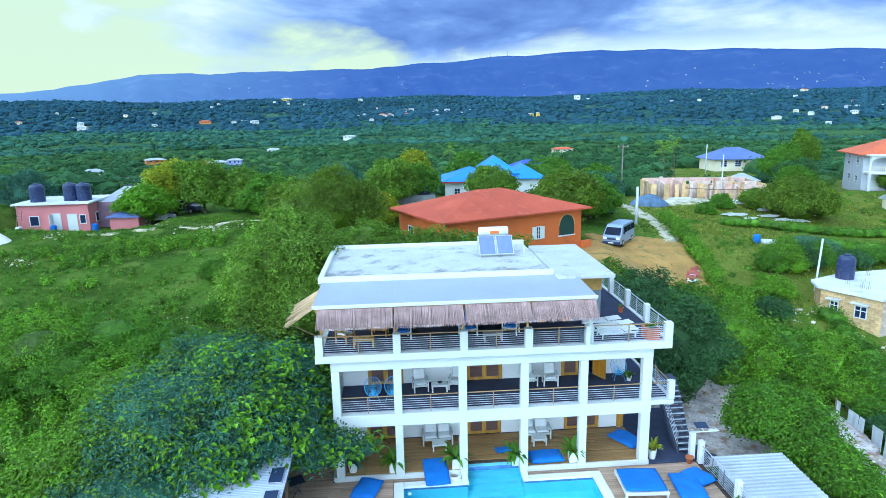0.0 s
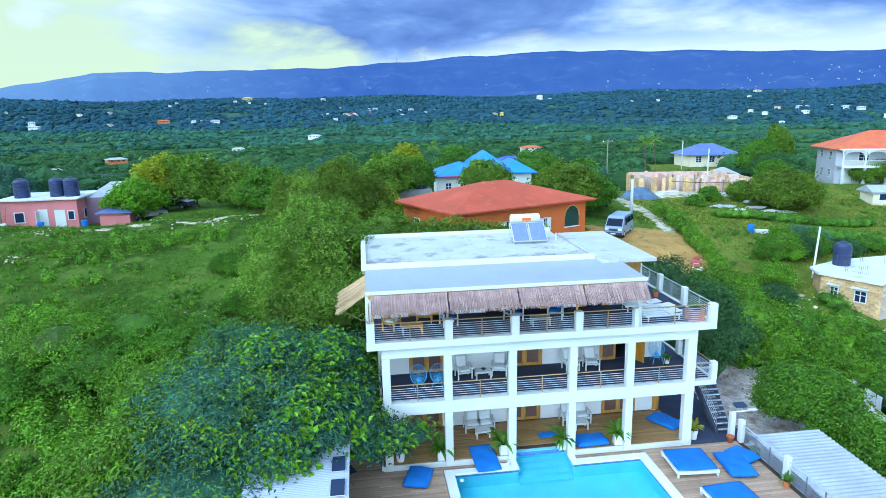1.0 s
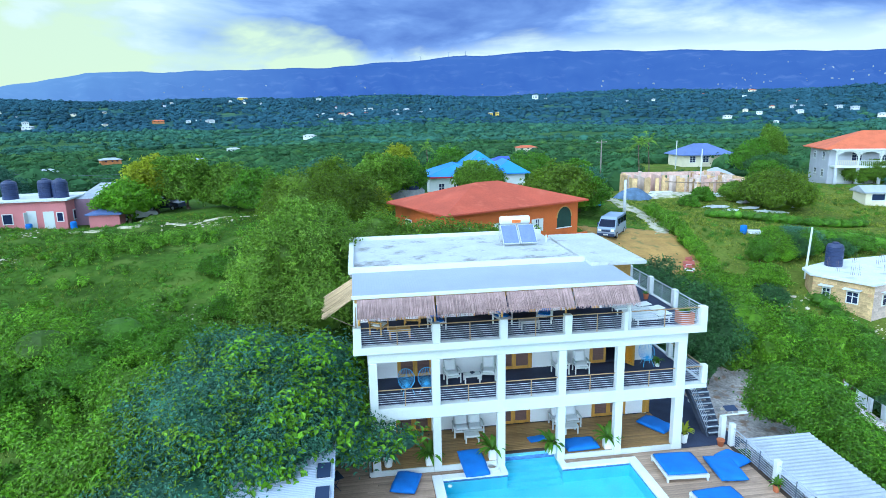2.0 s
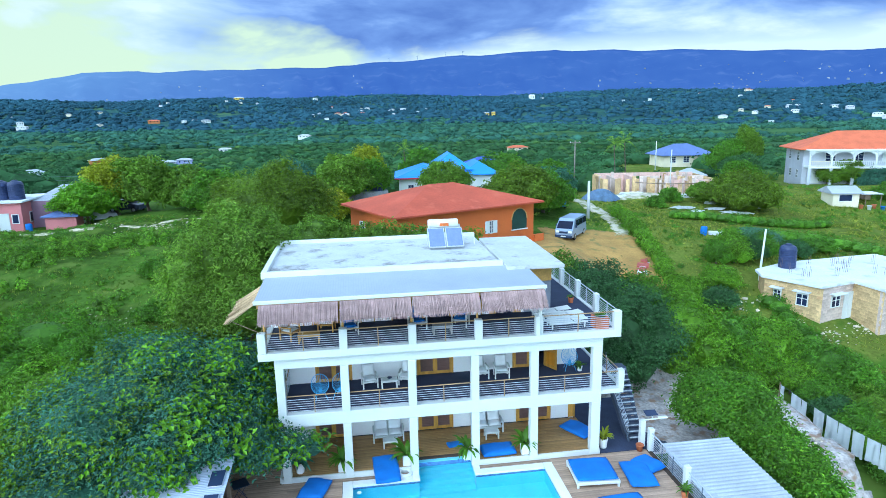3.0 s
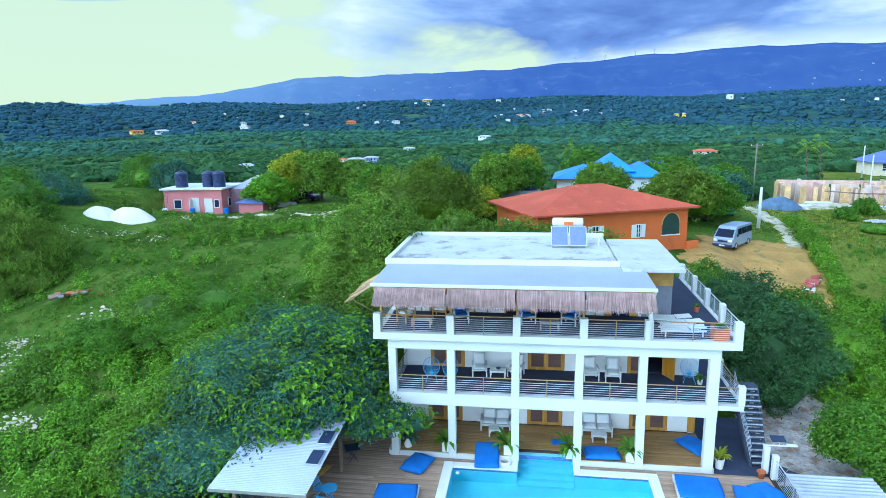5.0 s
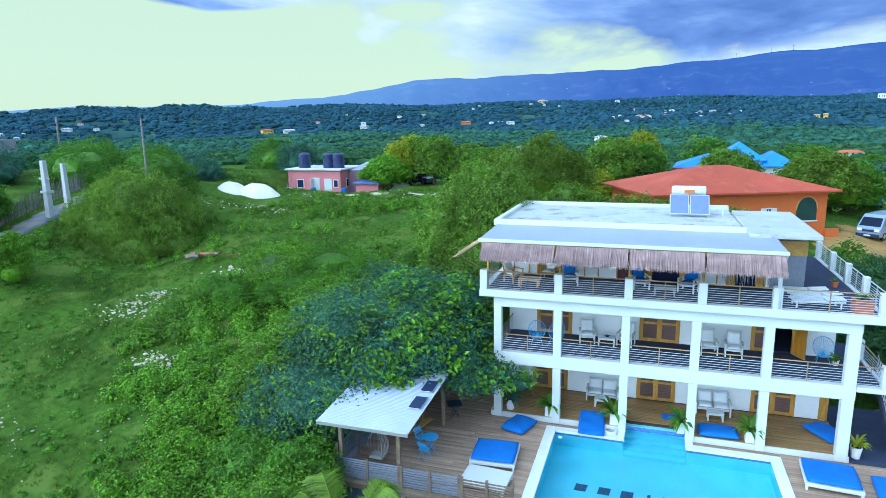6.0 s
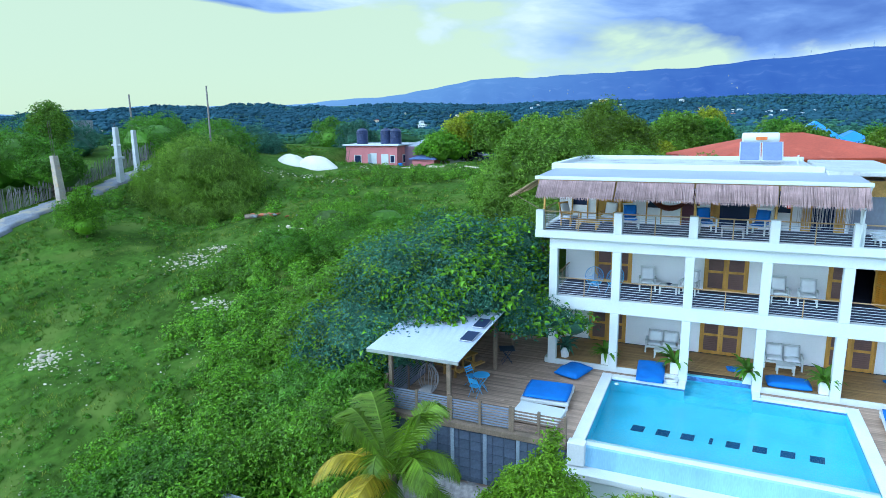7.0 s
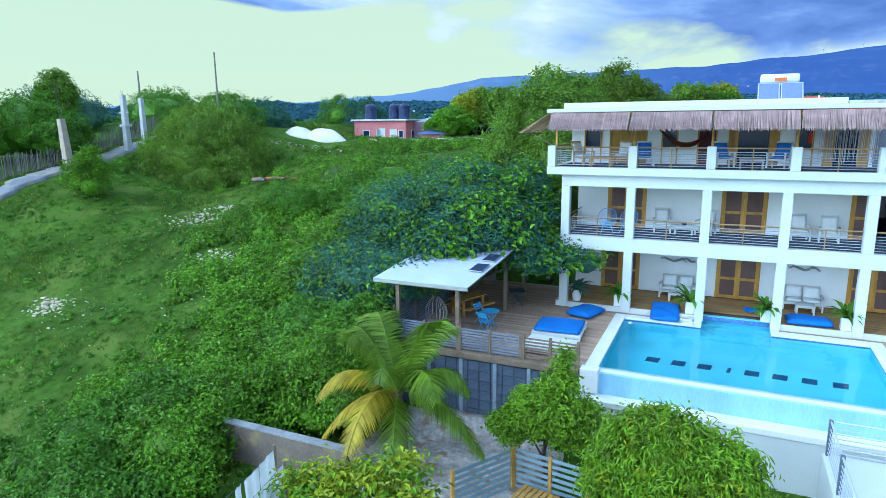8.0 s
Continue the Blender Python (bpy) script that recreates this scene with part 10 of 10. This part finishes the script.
for x0, x1, z0 in ((0.72, 2.22, 1.62), (6.0, 7.15, 1.64)):
    dw = thing("driftwood_carving", ((x0 + x1) / 2, 29.30, z0), "grey driftwood hung on the white wall", "wall ornament", "driftwood on the wall")
    g = nb()
    r = random.Random(int(x0 * 10))
    pts = [Vector((x0 + (x1 - x0) * i / 8, 29.30 + r.uniform(-0.02, 0.02), z0 + 0.08 * math.sin(i * 1.3 + x0) + r.uniform(-0.03, 0.03))) for i in range(9)]
    for i, (a, b) in enumerate(zip(pts, pts[1:])):
        tube(g, a, b, 0.055 - 0.004 * abs(i - 4), 0.055 - 0.004 * abs(i - 3), 7)
    for i in (2, 5, 6):
        tube(g, pts[i], pts[i] + Vector((r.uniform(-0.2, 0.2), -0.03, r.uniform(-0.16, 0.16))), 0.03, 0.01, 6)
    part("branch", g, WICKER, dw, smooth=True)
bt = thing("broken_basin", (-15.6, 30.4, gz(-15.6, 30.4)), "pale broken pedestal basin among the shrubs", "basin")
part("bowl", lathe(nb(), ((0.2, 0.7), (0.42, 0.85), (0.44, 0.9), (0.3, 0.86)), 14), POST_CONCRETE, bt, world=False, smooth=True)
part("pedestal", lathe(nb(), ((0.22, -0.2), (0.16, 0.1), (0.14, 0.72)), 12), POST_CONCRETE, bt, world=False, smooth=True)
# parked cars
def parked_car(x, y, rz, paint, label):
    car = thing("car", (x, y, gz(x, y)), label, "car", "parked cars", rz=rz)
    cb = nb()
    outline = ((-1.9, 0.3), (-1.95, 0.75), (-1.5, 0.9), (-1.0, 1.38), (0.5, 1.40), (1.0, 0.95), (1.85, 0.82), (1.95, 0.35))
    sides = [[cb.verts.new((u, q * (0.62 if w > 1 else 0.8), w)) for u, w in outline] for q in (-1, 1)]
    cb.faces.new(sides[0])
    cb.faces.new(sides[1][::-1])
    for i in range(8):
        cb.faces.new((sides[0][i], sides[1][i], sides[1][(i + 1) % 8], sides[0][(i + 1) % 8]))
    bmesh.ops.recalc_face_normals(cb, faces=cb.faces[:])
    part("body", bev(cb, 0.04, 2), paint, car, world=False)
    for q in (-1, 1):
        part("window", bx(nb(), -0.9, 0.45, q * 0.70 - 0.03, q * 0.70 + 0.03, 0.98, 1.3), GLASS_DARK, car, world=False)
        for u in (-1.2, 1.2):
            wheel(car, u, q * 0.72, 0.3)
    for u0, u1, z0, z1 in ((-1.42, -1.08, 0.96, 1.30), (0.58, 0.98, 0.99, 1.32)):
        g = nb()
        vs = [g.verts.new(p) for p in ((u0 if u0 < 0 else u1, -0.6, z0), (u0 if u0 < 0 else u1, 0.6, z0), (u1 if u0 < 0 else u0, 0.55, z1), (u1 if u0 < 0 else u0, -0.55, z1))]
        g.faces.new(vs)
        bmesh.ops.solidify(g, geom=g.faces[:], thickness=0.03)
        part("windscreen", g, GLASS_DARK, car, world=False)


parked_car(24.4, 71.2, 70, mat("car_blue", (0.12, 0.38, 0.62), 0.25, 0.2, bump=0), "small light blue car parked by the lane")
parked_car(-26.4, 69.3, 25, mat("car_white", (0.62, 0.64, 0.68), 0.25, 0.1, bump=0), "white car parked beside the pink house")
parked_car(-24.2, 72.0, -15, mat("car_dark", (0.05, 0.06, 0.10), 0.25, 0.2, bump=0), "dark car parked under the trees")
parked_car(-2.6, 68.6, 60, bpy.data.materials["car_white"], "white car parked beyond the orange house")
parked_car(-1.4, 70.6, 65, mat("car_red", (0.35, 0.04, 0.05), 0.25, 0.2, bump=0), "dark red car parked beyond the orange house")


# overhead wires across the plain's edge
def wires(name, label, a, b, drops, sag=0.8):
    t = thing(name, a, label, "cable", "overhead wires")
    for dz in drops:
        g = nb()
        pts = [Vector(a).lerp(Vector(b), i / 12) + Vector((0, 0, dz - sag * 4 * (i / 12) * (1 - i / 12))) for i in range(13)]
        for p, q in zip(pts, pts[1:]):
            tube(g, p, q, 0.022, None, 4, False)
        part("wire", g, RAIL_DARK, t)


wires("overhead_wires", "dark overhead wires strung between far poles", (-62.0, 91.5, 10.6), (-38.0, 102.5, 7.6), (0.0, -0.55, -1.1))
wires("overhead_wires", "dark overhead wires strung between far poles", (-38.0, 102.5, 7.6), (-12.0, 108.5, 4.4), (0.0, -0.55, -1.1))
utility_pole(-38.0, 102.5, 8.0 - gz(-38.0, 102.5), arms=1)
utility_pole(-12.0, 108.5, 4.8 - gz(-12.0, 108.5), arms=1)


# limestone rubble on the slope
def rubble(spots, seed, name="limestone_rubble", label="pale limestone rubble showing through the grass"):
    rng2 = np.random.default_rng(seed)
    tmp = nb()
    bmesh.ops.create_icosphere(tmp, subdivisions=1, radius=1)
    tmp.verts.ensure_lookup_table()
    uv = np.array([v.co[:] for v in tmp.verts])
    uf = np.array([[v.index for v in f.verts] for f in tmp.faces])
    tmp.free()
    V, F, base = [], [], 0
    for x, y, r, n, s in spots:
        for _ in range(int(n * 2.2)):
            px, py = x + rng2.normal() * r, y + rng2.normal() * r * 0.6
            sz = s * 0.62 * rng2.lognormal(0, 0.5)
            v = uv * (1 + rng2.uniform(-0.3, 0.3, (len(uv), 1))) * [sz, sz * rng2.uniform(0.6, 1), sz * 0.5]
            V.append(v + [px, py, gz(px, py) + sz * 0.2])
            F.append(uf + base)
            base += len(uv)
    ob = attach(name, mesh_from(name, np.concatenate(V), np.concatenate(F)), LIMESTONE)
    return tagged(ob, label, "rubble", kind="stuff")


rubble(((-28.6, 19.2, 0.7, 80, 0.085), (-26.0, 18.8, 1.2, 30, 0.05), (-28.4, 30.0, 1.3, 100, 0.09), (-28.6, 32.2, 0.6, 50, 0.08), (-22.6, 25.5, 0.8, 70, 0.10), (-20.5, 20.5, 0.9, 14, 0.060), (-24.6, 35.8, 1.2, 30, 0.168), (-30.5, 23.5, 3.5, 40, 0.042), (-34, 52, 1.0, 26, 0.10), (-30.5, 50.5, 0.8, 30, 0.09), (-38, 50, 1.0, 20, 0.09),
        (-18, 60, 1.6, 40, 0.10), (-31.5, 57.5, 0.9, 24, 0.10), (-24, 62, 1.4, 20, 0.08), (-22, 13, 3, 40, 0.036), (-15.5, 39.5, 1.5, 24, 0.060), (-20, 12.5, 2.5, 30, 0.060)), 5)
rubble(((31.5, 44.5, 0.9, 16, 0.10), (33.6, 42.0, 0.6, 14, 0.10), (35.5, 39.8, 0.9, 18, 0.10), (30.5, 47.6, 0.7, 8, 0.09), (38.4, 40.9, 0.8, 18, 0.09)), 6, label="broken pale stones along the block house")
rubble(((18.5, 31.5, 1.6, 110, 0.07), (17.0, 29.8, 1.2, 70, 0.06), (21.5, 32.0, 1.2, 80, 0.07), (24.0, 30.5, 0.6, 40, 0.07), (24.0, 27.5, 0.6, 40, 0.06), (24.0, 24.0, 0.6, 40, 0.06)), 8, "gravel_stones", "loose pale stones over the gravel yard")
# ---- boards of deck and terrace ----
boards(deck, PLANK, -7.95, -0.68, 19.3, 26.0, DECK - 0.012, 1)
boards(deck, PLANK, 8.92, 13.7, 19.0, 26.0, DECK - 0.012, 2)
boards(deck, PLANK, -0.68, 8.92, 25.63, 26.0, DECK - 0.012, 3, holes=((2.42, 5.58, 25.2, 26.8),))
boards(deck, PLANK, -7.95, -3.44, 26.0, 29.3, DECK - 0.012, 5)
boards(terrace, PLANK_IN, -3.3, 11.4, 26.125, 29.3, 0.0, 4, holes=((2.44, 5.56, 26.0, 26.74),))
